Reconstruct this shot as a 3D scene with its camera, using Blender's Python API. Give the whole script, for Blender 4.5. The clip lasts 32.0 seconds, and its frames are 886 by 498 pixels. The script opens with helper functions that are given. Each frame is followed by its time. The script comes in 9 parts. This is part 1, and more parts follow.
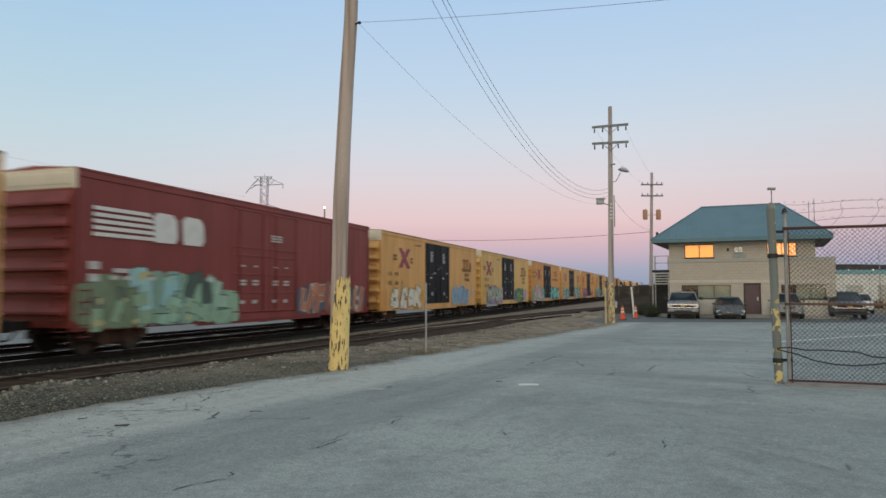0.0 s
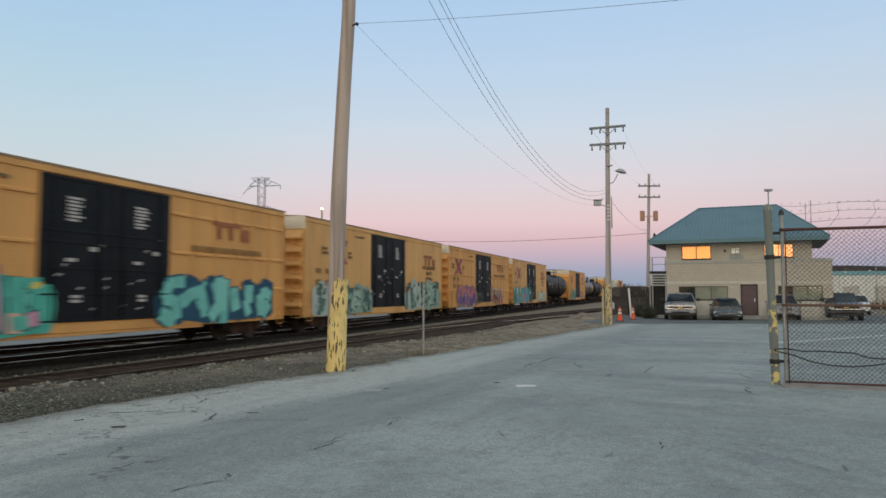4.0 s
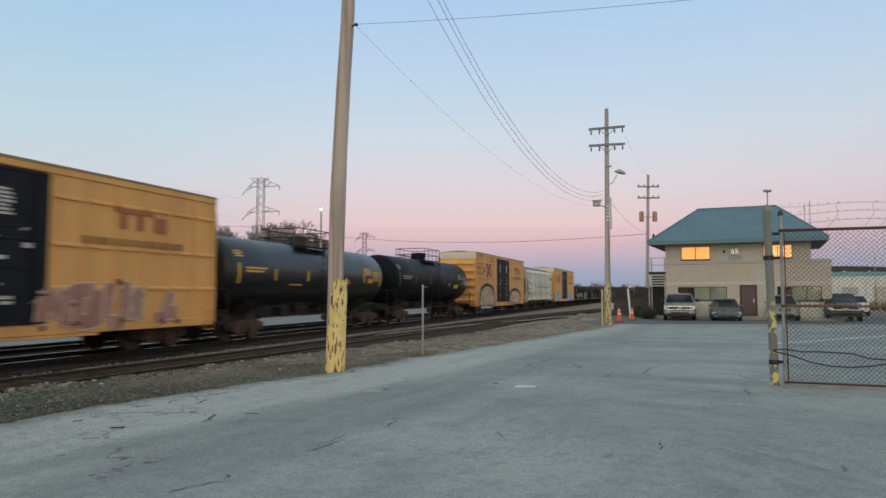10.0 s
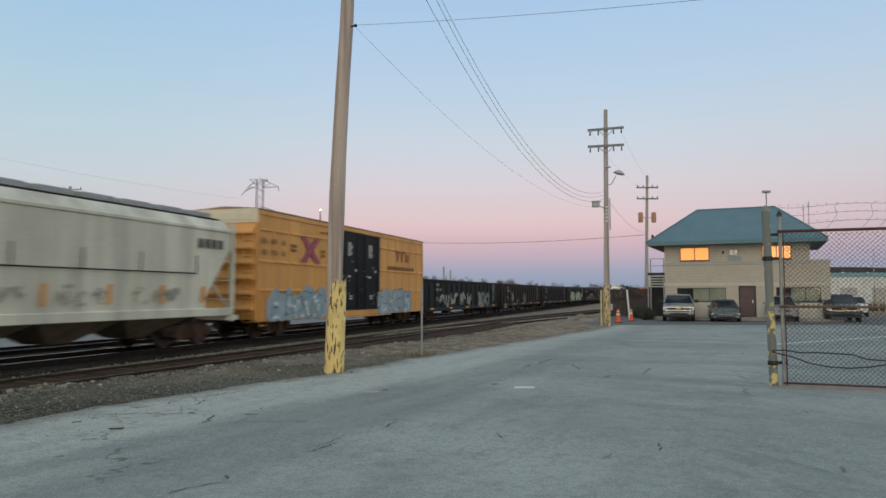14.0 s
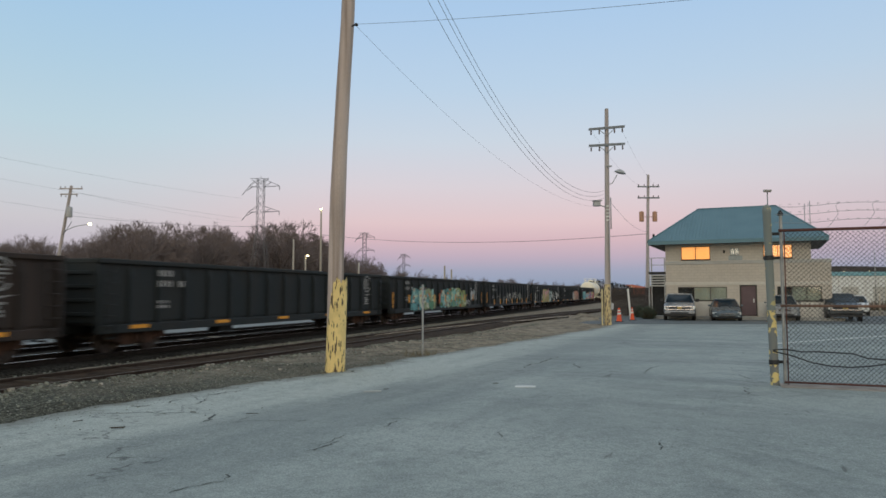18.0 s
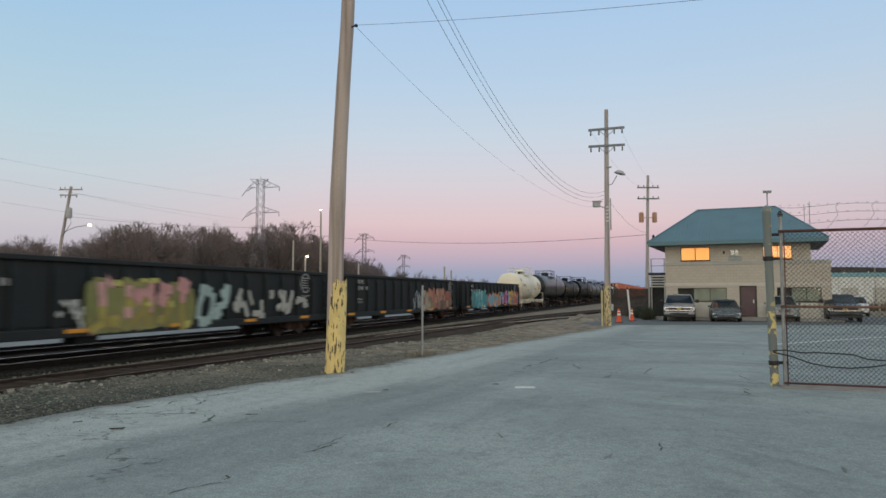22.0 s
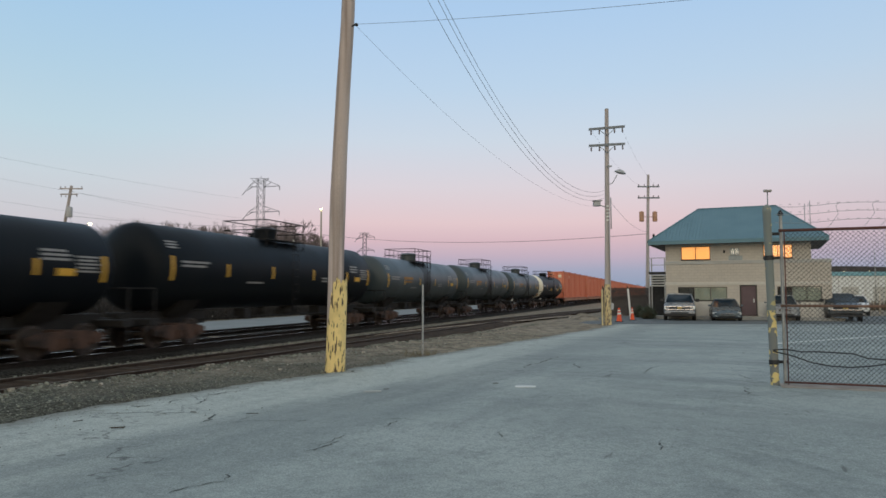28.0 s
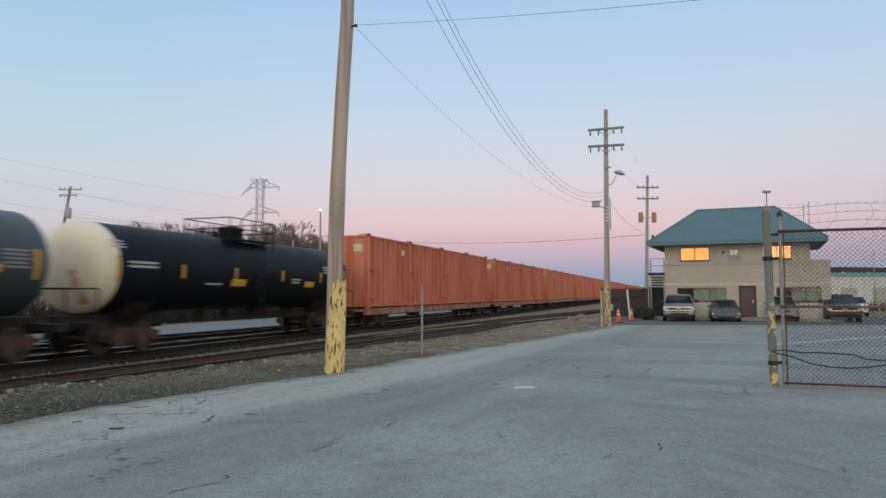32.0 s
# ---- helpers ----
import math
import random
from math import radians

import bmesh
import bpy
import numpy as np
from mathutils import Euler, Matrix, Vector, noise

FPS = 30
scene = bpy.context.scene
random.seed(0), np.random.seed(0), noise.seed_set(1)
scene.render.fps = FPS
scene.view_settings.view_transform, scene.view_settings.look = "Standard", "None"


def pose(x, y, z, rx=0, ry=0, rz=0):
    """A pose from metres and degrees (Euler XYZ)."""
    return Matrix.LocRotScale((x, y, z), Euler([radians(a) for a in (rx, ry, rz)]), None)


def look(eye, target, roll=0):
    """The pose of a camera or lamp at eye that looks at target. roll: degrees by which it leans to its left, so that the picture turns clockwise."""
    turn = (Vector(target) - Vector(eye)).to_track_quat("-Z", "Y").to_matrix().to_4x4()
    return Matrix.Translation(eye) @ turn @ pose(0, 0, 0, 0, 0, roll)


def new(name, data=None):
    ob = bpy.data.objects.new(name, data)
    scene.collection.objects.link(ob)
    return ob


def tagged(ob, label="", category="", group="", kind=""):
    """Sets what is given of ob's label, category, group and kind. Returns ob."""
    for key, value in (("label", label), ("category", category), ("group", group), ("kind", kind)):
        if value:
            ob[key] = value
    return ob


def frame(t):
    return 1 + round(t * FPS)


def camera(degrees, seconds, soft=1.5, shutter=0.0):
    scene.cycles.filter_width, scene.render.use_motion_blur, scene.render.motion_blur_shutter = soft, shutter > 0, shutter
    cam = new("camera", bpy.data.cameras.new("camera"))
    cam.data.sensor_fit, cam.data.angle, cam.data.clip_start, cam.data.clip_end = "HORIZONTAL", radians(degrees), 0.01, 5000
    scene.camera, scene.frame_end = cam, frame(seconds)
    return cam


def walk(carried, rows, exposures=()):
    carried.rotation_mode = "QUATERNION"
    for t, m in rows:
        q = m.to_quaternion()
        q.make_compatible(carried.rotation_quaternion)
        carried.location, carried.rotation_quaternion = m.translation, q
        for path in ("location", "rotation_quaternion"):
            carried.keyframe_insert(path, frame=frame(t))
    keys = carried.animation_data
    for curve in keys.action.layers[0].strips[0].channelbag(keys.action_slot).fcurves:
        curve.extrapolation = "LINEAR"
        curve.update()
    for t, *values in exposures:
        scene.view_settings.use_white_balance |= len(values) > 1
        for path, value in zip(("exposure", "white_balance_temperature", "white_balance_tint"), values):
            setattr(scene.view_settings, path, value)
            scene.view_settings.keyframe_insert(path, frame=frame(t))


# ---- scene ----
cam = camera(65.03, 32.0, soft=1.55, shutter=0.5)
PITCH = 3.63
EYE = (0.0, 0.0, 1.55)
SWAY_UNIT = 1230.0
# seconds, sway to the side and up: small turns of the hand that holds the camera
SWAY = [(0.0, 5.7, -3.3), (0.5, 0.6, -1.5), (1.0, 0.0, 0.0), (1.5, -1.4, 1.4), (2.0, -0.1, 0.0), (3.0, 0.0, -0.1),
        (3.5, 1.4, -1.3), (5.5, 0.0, -0.1), (7.0, 0.0, 0.0), (7.5, 1.4, -1.5), (8.0, 0.0, 0.0), (9.0, 0.0, 0.0),
        (9.5, 1.4, -1.3), (10.0, -0.1, 0.0), (10.5, -2.8, 2.7), (11.0, 0.0, 0.0), (12.0, 0.0, -0.1), (13.0, -0.1, 1.4),
        (13.5, -0.5, 0.4), (14.0, -1.7, 1.5), (14.5, 0.0, 0.0), (16.5, 0.1, 0.1), (17.0, -0.1, 0.5), (17.5, -0.2, 1.4),
        (18.0, -0.1, 0.0), (19.0, 0.2, -0.4), (19.5, -0.5, 1.1), (20.0, -0.3, 0.2), (21.0, -0.9, 1.4), (21.5, -0.2, 0.4),
        (22.0, -0.5, 1.5), (23.0, 0.8, -0.2), (23.5, 0.0, 0.0), (24.0, 0.0, 1.4), (25.0, 1.3, -0.3), (25.5, -1.4, 1.1),
        (27.5, -1.9, 2.2), (28.0, 0.0, 0.0), (28.5, -3.2, 3.2), (29.0, 1.4, 0.0), (30.0, -0.2, 1.1), (31.0, 0.0, 0.0),
        (31.5, -1.0, 1.0), (32.0, -1.3, 1.5)]
walk(cam, [(t, pose(*EYE, 90 + PITCH + math.degrees(b / SWAY_UNIT), 0, math.degrees(a / SWAY_UNIT))) for t, a, b in SWAY],
     [(0.0, 0.0, 6500, 10), (9.0, 0.0, 6450, 10), (13.0, -0.03, 6400, 9.5), (14.3, -0.08, 6370, 9), (17.0, -0.06, 6330, 9), (25.0, -0.08, 6320, 9), (28.0, -0.03, 6290, 9), (32.0, -0.02, 6320, 9)])

# ---- light: clear dusk, the sun gone down behind the camera ----


def lin(r, g, b):
    """A linear colour from 0..255 sRGB."""
    return tuple(((c / 255) / 12.92 if c < 10 else ((c / 255 + 0.055) / 1.055) ** 2.4) for c in (r, g, b)) + (1.0,)


def make_world():
    w = bpy.data.worlds.new("dusk_sky")
    scene.world = w
    w.use_nodes = True
    nt = w.node_tree
    nt.nodes.clear()
    out = nt.nodes.new("ShaderNodeOutputWorld")
    tc = nt.nodes.new("ShaderNodeTexCoord")
    sep = nt.nodes.new("ShaderNodeSeparateXYZ")
    nt.links.new(tc.outputs["Generated"], sep.inputs[0])

    def ramp(stops):
        r = nt.nodes.new("ShaderNodeValToRGB")
        r.color_ramp.interpolation = "LINEAR"
        el = r.color_ramp.elements
        while len(el) < len(stops):
            el.new(0.5)
        for e, (p, c) in zip(el, stops):
            e.position, e.color = p, lin(*c)
        nt.links.new(sep.outputs["Z"], r.inputs[0])
        return r
    east = ramp([(0.0, (148, 160, 180)), (0.012, (149, 162, 184)), (0.032, (164, 168, 189)), (0.052, (193, 175, 191)), (0.075, (215, 184, 192)), (0.1, (227, 199, 202)),
                 (0.152, (220, 210, 216)), (0.214, (206, 215, 226)), (0.287, (190, 211, 231)), (0.389, (174, 203, 233)), (0.6, (184, 200, 216)), (1.0, (192, 200, 206))])
    west = ramp([(0.0, (248, 205, 146)), (0.06, (250, 226, 178)), (0.15, (248, 236, 205)), (0.3, (234, 232, 214)), (0.5, (218, 218, 208)), (1.0, (192, 200, 206))])
    north = ramp([(0.0, (150, 160, 178)), (0.03, (175, 175, 190)), (0.064, (198, 190, 200)), (0.096, (206, 201, 206)), (0.152, (203, 211, 217)), (0.214, (192, 213, 223)),
                  (0.287, (180, 208, 226)), (0.389, (165, 200, 230)), (0.6, (176, 198, 216)), (1.0, (192, 200, 206))])
    turn = nt.nodes.new("ShaderNodeMapRange")
    turn.inputs["From Min"].default_value, turn.inputs["From Max"].default_value = -0.08, -0.5
    turn.interpolation_type = "SMOOTHSTEP"
    nt.links.new(sep.outputs["X"], turn.inputs["Value"])
    front = nt.nodes.new("ShaderNodeMix")
    front.data_type = "RGBA"
    nt.links.new(turn.outputs[0], front.inputs[0])
    nt.links.new(east.outputs[0], front.inputs[6])
    nt.links.new(north.outputs[0], front.inputs[7])
    south = nt.nodes.new("ShaderNodeMapRange")
    south.inputs["From Min"].default_value, south.inputs["From Max"].default_value = 0.25, 0.65
    south.inputs["To Max"].default_value = 0.8
    nt.links.new(sep.outputs["X"], south.inputs["Value"])
    both = nt.nodes.new("ShaderNodeMix")
    both.data_type = "RGBA"
    nt.links.new(south.outputs[0], both.inputs[0])
    nt.links.new(front.outputs[2], both.inputs[6])
    nt.links.new(ramp([(0.0, (146, 158, 178)), (0.03, (158, 164, 184)), (0.064, (182, 176, 190)), (0.096, (200, 188, 198)), (0.152, (206, 203, 209)), (0.214, (200, 208, 217)),
                       (0.287, (187, 207, 226)), (0.389, (172, 201, 230)), (0.6, (176, 198, 216)), (1.0, (192, 200, 206))]).outputs[0], both.inputs[7])
    side = nt.nodes.new("ShaderNodeMapRange")
    side.inputs["From Min"].default_value, side.inputs["From Max"].default_value = 0.3, -0.7
    side.interpolation_type = "SMOOTHSTEP"
    nt.links.new(sep.outputs["Y"], side.inputs["Value"])
    mix = nt.nodes.new("ShaderNodeMix")
    mix.data_type = "RGBA"
    nt.links.new(side.outputs[0], mix.inputs[0])
    nt.links.new(both.outputs[2], mix.inputs[6])
    nt.links.new(west.outputs[0], mix.inputs[7])
    bg = nt.nodes.new("ShaderNodeBackground")
    bg.inputs[1].default_value = 1.0
    nt.links.new(mix.outputs[2], bg.inputs[0])
    sky = nt.nodes.new("ShaderNodeTexSky")
    sky.sky_type, sky.sun_disc = "NISHITA", False
    sky.sun_elevation, sky.sun_rotation = radians(0.5), radians(200)
    bg2 = nt.nodes.new("ShaderNodeBackground")
    bg2.inputs[1].default_value = 0.02
    nt.links.new(sky.outputs[0], bg2.inputs[0])
    add = nt.nodes.new("ShaderNodeAddShader")
    nt.links.new(bg.outputs[0], add.inputs[0])
    nt.links.new(bg2.outputs[0], add.inputs[1])
    nt.links.new(add.outputs[0], out.inputs[0])


make_world()
sun = new("sun", bpy.data.lights.new("sun", "SUN"))
sun.data.energy, sun.data.angle, sun.data.color = 0.35, radians(25), (1.0, 0.86, 0.72)
sun.matrix_world = look((0, 0, 0), (0.33, 0.93, -0.22))

# ---- materials ----
MATS = {}


def mat(name, color, rough=0.7, metal=0.0, vary=0.25, scale=6.0, fine=60.0, bump=0.15, tint=None, glow=0.0, streak=0.0, gloss=0.5):
    """A painted or natural surface: two scales of noise in colour and roughness, and a fine relief. tint: the colour of its stains."""
    if name in MATS:
        return MATS[name]
    m = bpy.data.materials.new(name)
    m.use_nodes = True
    nt = m.node_tree
    b = nt.nodes["Principled BSDF"]
    tc = nt.nodes.new("ShaderNodeTexCoord")
    src = tc.outputs["Object"]
    if streak:
        mp = nt.nodes.new("ShaderNodeMapping")
        mp.inputs["Scale"].default_value = (1.0, 1.0, streak)
        nt.links.new(src, mp.inputs[0])
        src = mp.outputs[0]
    n1, n2 = nt.nodes.new("ShaderNodeTexNoise"), nt.nodes.new("ShaderNodeTexNoise")
    n1.inputs["Scale"].default_value, n1.inputs["Detail"].default_value = scale, 6.0
    n2.inputs["Scale"].default_value, n2.inputs["Detail"].default_value = fine, 3.0
    nt.links.new(src, n1.inputs["Vector"])
    nt.links.new(tc.outputs["Object"], n2.inputs["Vector"])
    base = tuple(color)[:3]
    dark = tuple(tint)[:3] if tint else tuple(c * 0.55 for c in base)
    r = nt.nodes.new("ShaderNodeMapRange")
    r.inputs["From Min"].default_value, r.inputs["From Max"].default_value = 0.42, 0.72
    r.inputs["To Max"].default_value = vary * 2.2
    nt.links.new(n1.outputs["Fac"], r.inputs["Value"])
    mx = nt.nodes.new("ShaderNodeMix")
    mx.data_type = "RGBA"
    mx.inputs[6].default_value, mx.inputs[7].default_value = (*base, 1), (*dark, 1)
    nt.links.new(r.outputs[0], mx.inputs[0])
    hsv = nt.nodes.new("ShaderNodeHueSaturation")
    r2 = nt.nodes.new("ShaderNodeMapRange")
    r2.inputs["To Min"].default_value, r2.inputs["To Max"].default_value = 1 - vary * 0.5, 1 + vary * 0.5
    nt.links.new(n2.outputs["Fac"], r2.inputs["Value"])
    nt.links.new(r2.outputs[0], hsv.inputs["Value"])
    nt.links.new(mx.outputs[2], hsv.inputs["Color"])
    nt.links.new(hsv.outputs[0], b.inputs["Base Color"])
    rr = nt.nodes.new("ShaderNodeMapRange")
    rr.inputs["To Min"].default_value, rr.inputs["To Max"].default_value = max(0.03, rough - 0.12), min(1.0, rough + 0.12)
    nt.links.new(n1.outputs["Fac"], rr.inputs["Value"])
    nt.links.new(rr.outputs[0], b.inputs["Roughness"])
    b.inputs["Metallic"].default_value = metal
    b.inputs["Specular IOR Level"].default_value = gloss
    if bump:
        bp = nt.nodes.new("ShaderNodeBump")
        bp.inputs["Strength"].default_value, bp.inputs["Distance"].default_value = bump, 0.02
        nt.links.new(n2.outputs["Fac"], bp.inputs["Height"])
        nt.links.new(bp.outputs[0], b.inputs["Normal"])
    if glow:
        b.inputs["Emission Color"].default_value, b.inputs["Emission Strength"].default_value = (*base, 1), glow
    MATS[name] = m
    return m


# ---- mesh helpers ----
class Shape:
    """Collects the faces of one mesh."""

    def __init__(self):
        self.v, self.f, self.smooth = [], [], []

    def quad_loop(self, rings, closed=True, caps=True, smooth=True):
        n = len(rings[0])
        base = len(self.v)
        for r in rings:
            self.v.extend(tuple(p) for p in r)
        for i in range(len(rings) - 1):
            for j in range(n if closed else n - 1):
                a, b = base + i * n + j, base + i * n + (j + 1) % n
                self.f.append((a, b, b + n, a + n))
                self.smooth.append(smooth)
        if caps and closed:
            self.f.append(tuple(base + j for j in reversed(range(n))))
            self.f.append(tuple(base + (len(rings) - 1) * n + j for j in range(n)))
            self.smooth += [False, False]
        return self

    def box(self, x0, x1, y0, y1, z0, z1, b=0.0):
        if x0 > x1: x0, x1 = x1, x0
        if y0 > y1: y0, y1 = y1, y0
        if z0 > z1: z0, z1 = z1, z0
        b = min(b, (x1 - x0) * 0.4, (y1 - y0) * 0.4, (z1 - z0) * 0.4)
        if b <= 0:
            r = [[(x0, y0, z), (x1, y0, z), (x1, y1, z), (x0, y1, z)] for z in (z0, z1)]
            return self.quad_loop(r, smooth=False)

        def ring(i, z):
            return [(x0 + i, y0 + b, z), (x0 + b, y0 + i, z), (x1 - b, y0 + i, z), (x1 - i, y0 + b, z),
                    (x1 - i, y1 - b, z), (x1 - b, y1 - i, z), (x0 + b, y1 - i, z), (x0 + i, y1 - b, z)]
        return self.quad_loop([ring(b, z0), ring(0, z0 + b), ring(0, z1 - b), ring(b, z1)], smooth=False)

    def tube(self, p, q, r, r2=None, n=8, caps=True):
        r2 = r if r2 is None else r2
        p, q = Vector(p), Vector(q)
        d = q - p
        if d.length < 1e-6:
            return self
        m = d.to_track_quat("Z", "Y").to_matrix()
        ring = lambda c, k: [c + m @ Vector((k * math.cos(6.28318 * i / n), k * math.sin(6.28318 * i / n), 0)) for i in range(n)]
        return self.quad_loop([ring(p, r), ring(q, r2)], caps=caps)

    def line(self, pts, r, n=5):
        """A bent tube through points."""
        pts = [Vector(p) for p in pts]
        rings = []
        for i, p in enumerate(pts):
            d = (pts[min(i + 1, len(pts) - 1)] - pts[max(i - 1, 0)])
            m = d.to_track_quat("Z", "Y").to_matrix()
            rings.append([p + m @ Vector((r * math.cos(6.28318 * k / n), r * math.sin(6.28318 * k / n), 0)) for k in range(n)])
        return self.quad_loop(rings)

    def lathe(self, prof, n=24, axis="z", at=(0, 0, 0)):
        """Turns a profile of (radius, height) round an axis."""
        ax, ay, az = at
        rings = []
        for r, h in prof:
            ring = []
            for i in range(n):
                c, s = r * math.cos(6.28318 * i / n), r * math.sin(6.28318 * i / n)
                p = (c, s, h) if axis == "z" else ((h, c, s) if axis == "x" else (s, h, c))
                ring.append((p[0] + ax, p[1] + ay, p[2] + az))
            rings.append(ring)
        return self.quad_loop(rings)

    def prism(self, poly, y0, y1, axis="y"):
        """A plate: a polygon in x, z (axis y), in x, y (axis z) or in y, z (axis x), given a thickness."""
        put = {"y": lambda a, b, t: (a, t, b), "z": lambda a, b, t: (a, b, t), "x": lambda a, b, t: (t, a, b)}[axis]
        return self.quad_loop([[put(a, b, y0) for a, b in poly], [put(a, b, y1) for a, b in poly]], smooth=False)

    def sheet(self, grid, smooth=True):
        """An open surface from rows of points."""
        base, n = len(self.v), len(grid[0])
        for row in grid:
            self.v.extend(tuple(p) for p in row)
        for i in range(len(grid) - 1):
            for j in range(n - 1):
                a = base + i * n + j
                self.f.append((a, a + 1, a + n + 1, a + n))
                self.smooth.append(smooth)
        return self

    def poly(self, pts):
        base = len(self.v)
        self.v.extend(tuple(p) for p in pts)
        self.f.append(tuple(range(base, base + len(pts))))
        self.smooth.append(False)
        return self

    def mesh(self, name, material):
        me = bpy.data.meshes.new(name)
        me.from_pydata([tuple(p) for p in self.v], [], self.f)
        me.polygons.foreach_set("use_smooth", self.smooth)
        me.materials.append(material)
        if any(self.smooth):
            bm = bmesh.new()
            bm.from_mesh(me)
            bmesh.ops.recalc_face_normals(bm, faces=bm.faces)
            for e in bm.edges:
                if len(e.link_faces) == 2 and e.calc_face_angle(0) > 0.6:
                    e.smooth = False
            bm.to_mesh(me)
            bm.free()
        me.update()
        return me


def part(name, shape, material, parent=None, label="", at=None):
    """One mesh object, under a thing or a part."""
    me = shape.mesh(name, material) if isinstance(shape, Shape) else shape
    ob = new(name, me)
    if parent is not None:
        ob.parent = parent
    if at is not None:
        ob.matrix_basis = at
    if label:
        ob["label"] = label
    return ob


def thing(name, at, label, category, group="", kind=""):
    ob = new(name)
    ob.empty_display_size = 0.2
    ob.matrix_basis = at
    return tagged(ob, label, category, group, kind)


def solid(name, shape, material, label, category, group="", kind="", at=None):
    return tagged(part(name, shape, material, None, "", at), label, category, group, kind)

# ---- plan: the line of the tracks ----
UX, UY = 0.3178, 0.9482
TRACK_TURN = math.degrees(math.atan2(UY, UX))
RAIL_Z = -0.25
MAIN_D, SPEED, Q0 = 17.07, 17.35, -5.18


def along(q, d, z=0.0):
    """A place from metres along the tracks, metres to their far side, and height."""
    return Vector((q * UX - d * UY, q * UY + d * UX, z))


def to_track(x, y):
    return x * UX + y * UY, -x * UY + y * UX


# the edge of the paved yard towards the tracks: metres along, metres across
EDGE = [(-60, 11.5), (-20, 9.8), (0, 9.0), (6.3, 8.2), (9.08, 7.9), (11, 7.5), (12.5, 7.05), (17.8, 6.5), (23.9, 5.6), (36.5, 3.85), (43, 3.6), (60, 2.5)]


def edge_at(q):
    for (a, b), (c, d) in zip(EDGE, EDGE[1:]):
        if q <= c:
            return b + (d - b) * (q - a) / (c - a)
    return EDGE[-1][1]


def lot_z(x, y):
    return -0.006 * min(max(y, -30), 58)


def crest_at(q):
    """Metres from the yard's edge to the crest of the gravel bank."""
    return 1.95 + min(1.1, max(0.0, (q - 6) * 0.13)) + min(1.4, max(0.0, (q - 20) * 0.05))


def ground_z(x, y):
    q, d = to_track(x, y)
    e = edge_at(q) if -60 < q < 60 else 2.5
    lz = lot_z(x, y)
    if d < e:
        k = max(0.0, 1 + (d - e) / 1.1) if -30 < q < 50 else 0.0
        return lz - 0.05 + k * k * (0.04 + 0.06 * noise.noise(Vector((x * 2.2, y * 2.2, 3))))
    w = crest_at(q) + 0.25 * noise.noise(Vector((q * 0.6, 1.0, 5.0)))
    n = noise.noise(Vector((x * 0.8, y * 0.8, 0))) * 0.05 + noise.noise(Vector((x * 2.5, y * 2.5, 3))) * 0.035
    if d < e + w:
        u = (d - e) / w
        return lz - 0.01 + 0.02 * u * u * (3 - 2 * u) + n * min(1.0, 0.4 + 3 * u)
    k = min(1.0, (d - e - w) / 0.9)
    far = min(1.0, max(0.0, (d - 26) / 6))
    z = lz + 0.01 + (-0.48 - lz) * (k * k * (3 - 2 * k)) + n * (1 - far) * (1 - 0.6 * k)
    if d > 60:
        z += min(2.0, (d - 60) * 0.02)
    return z


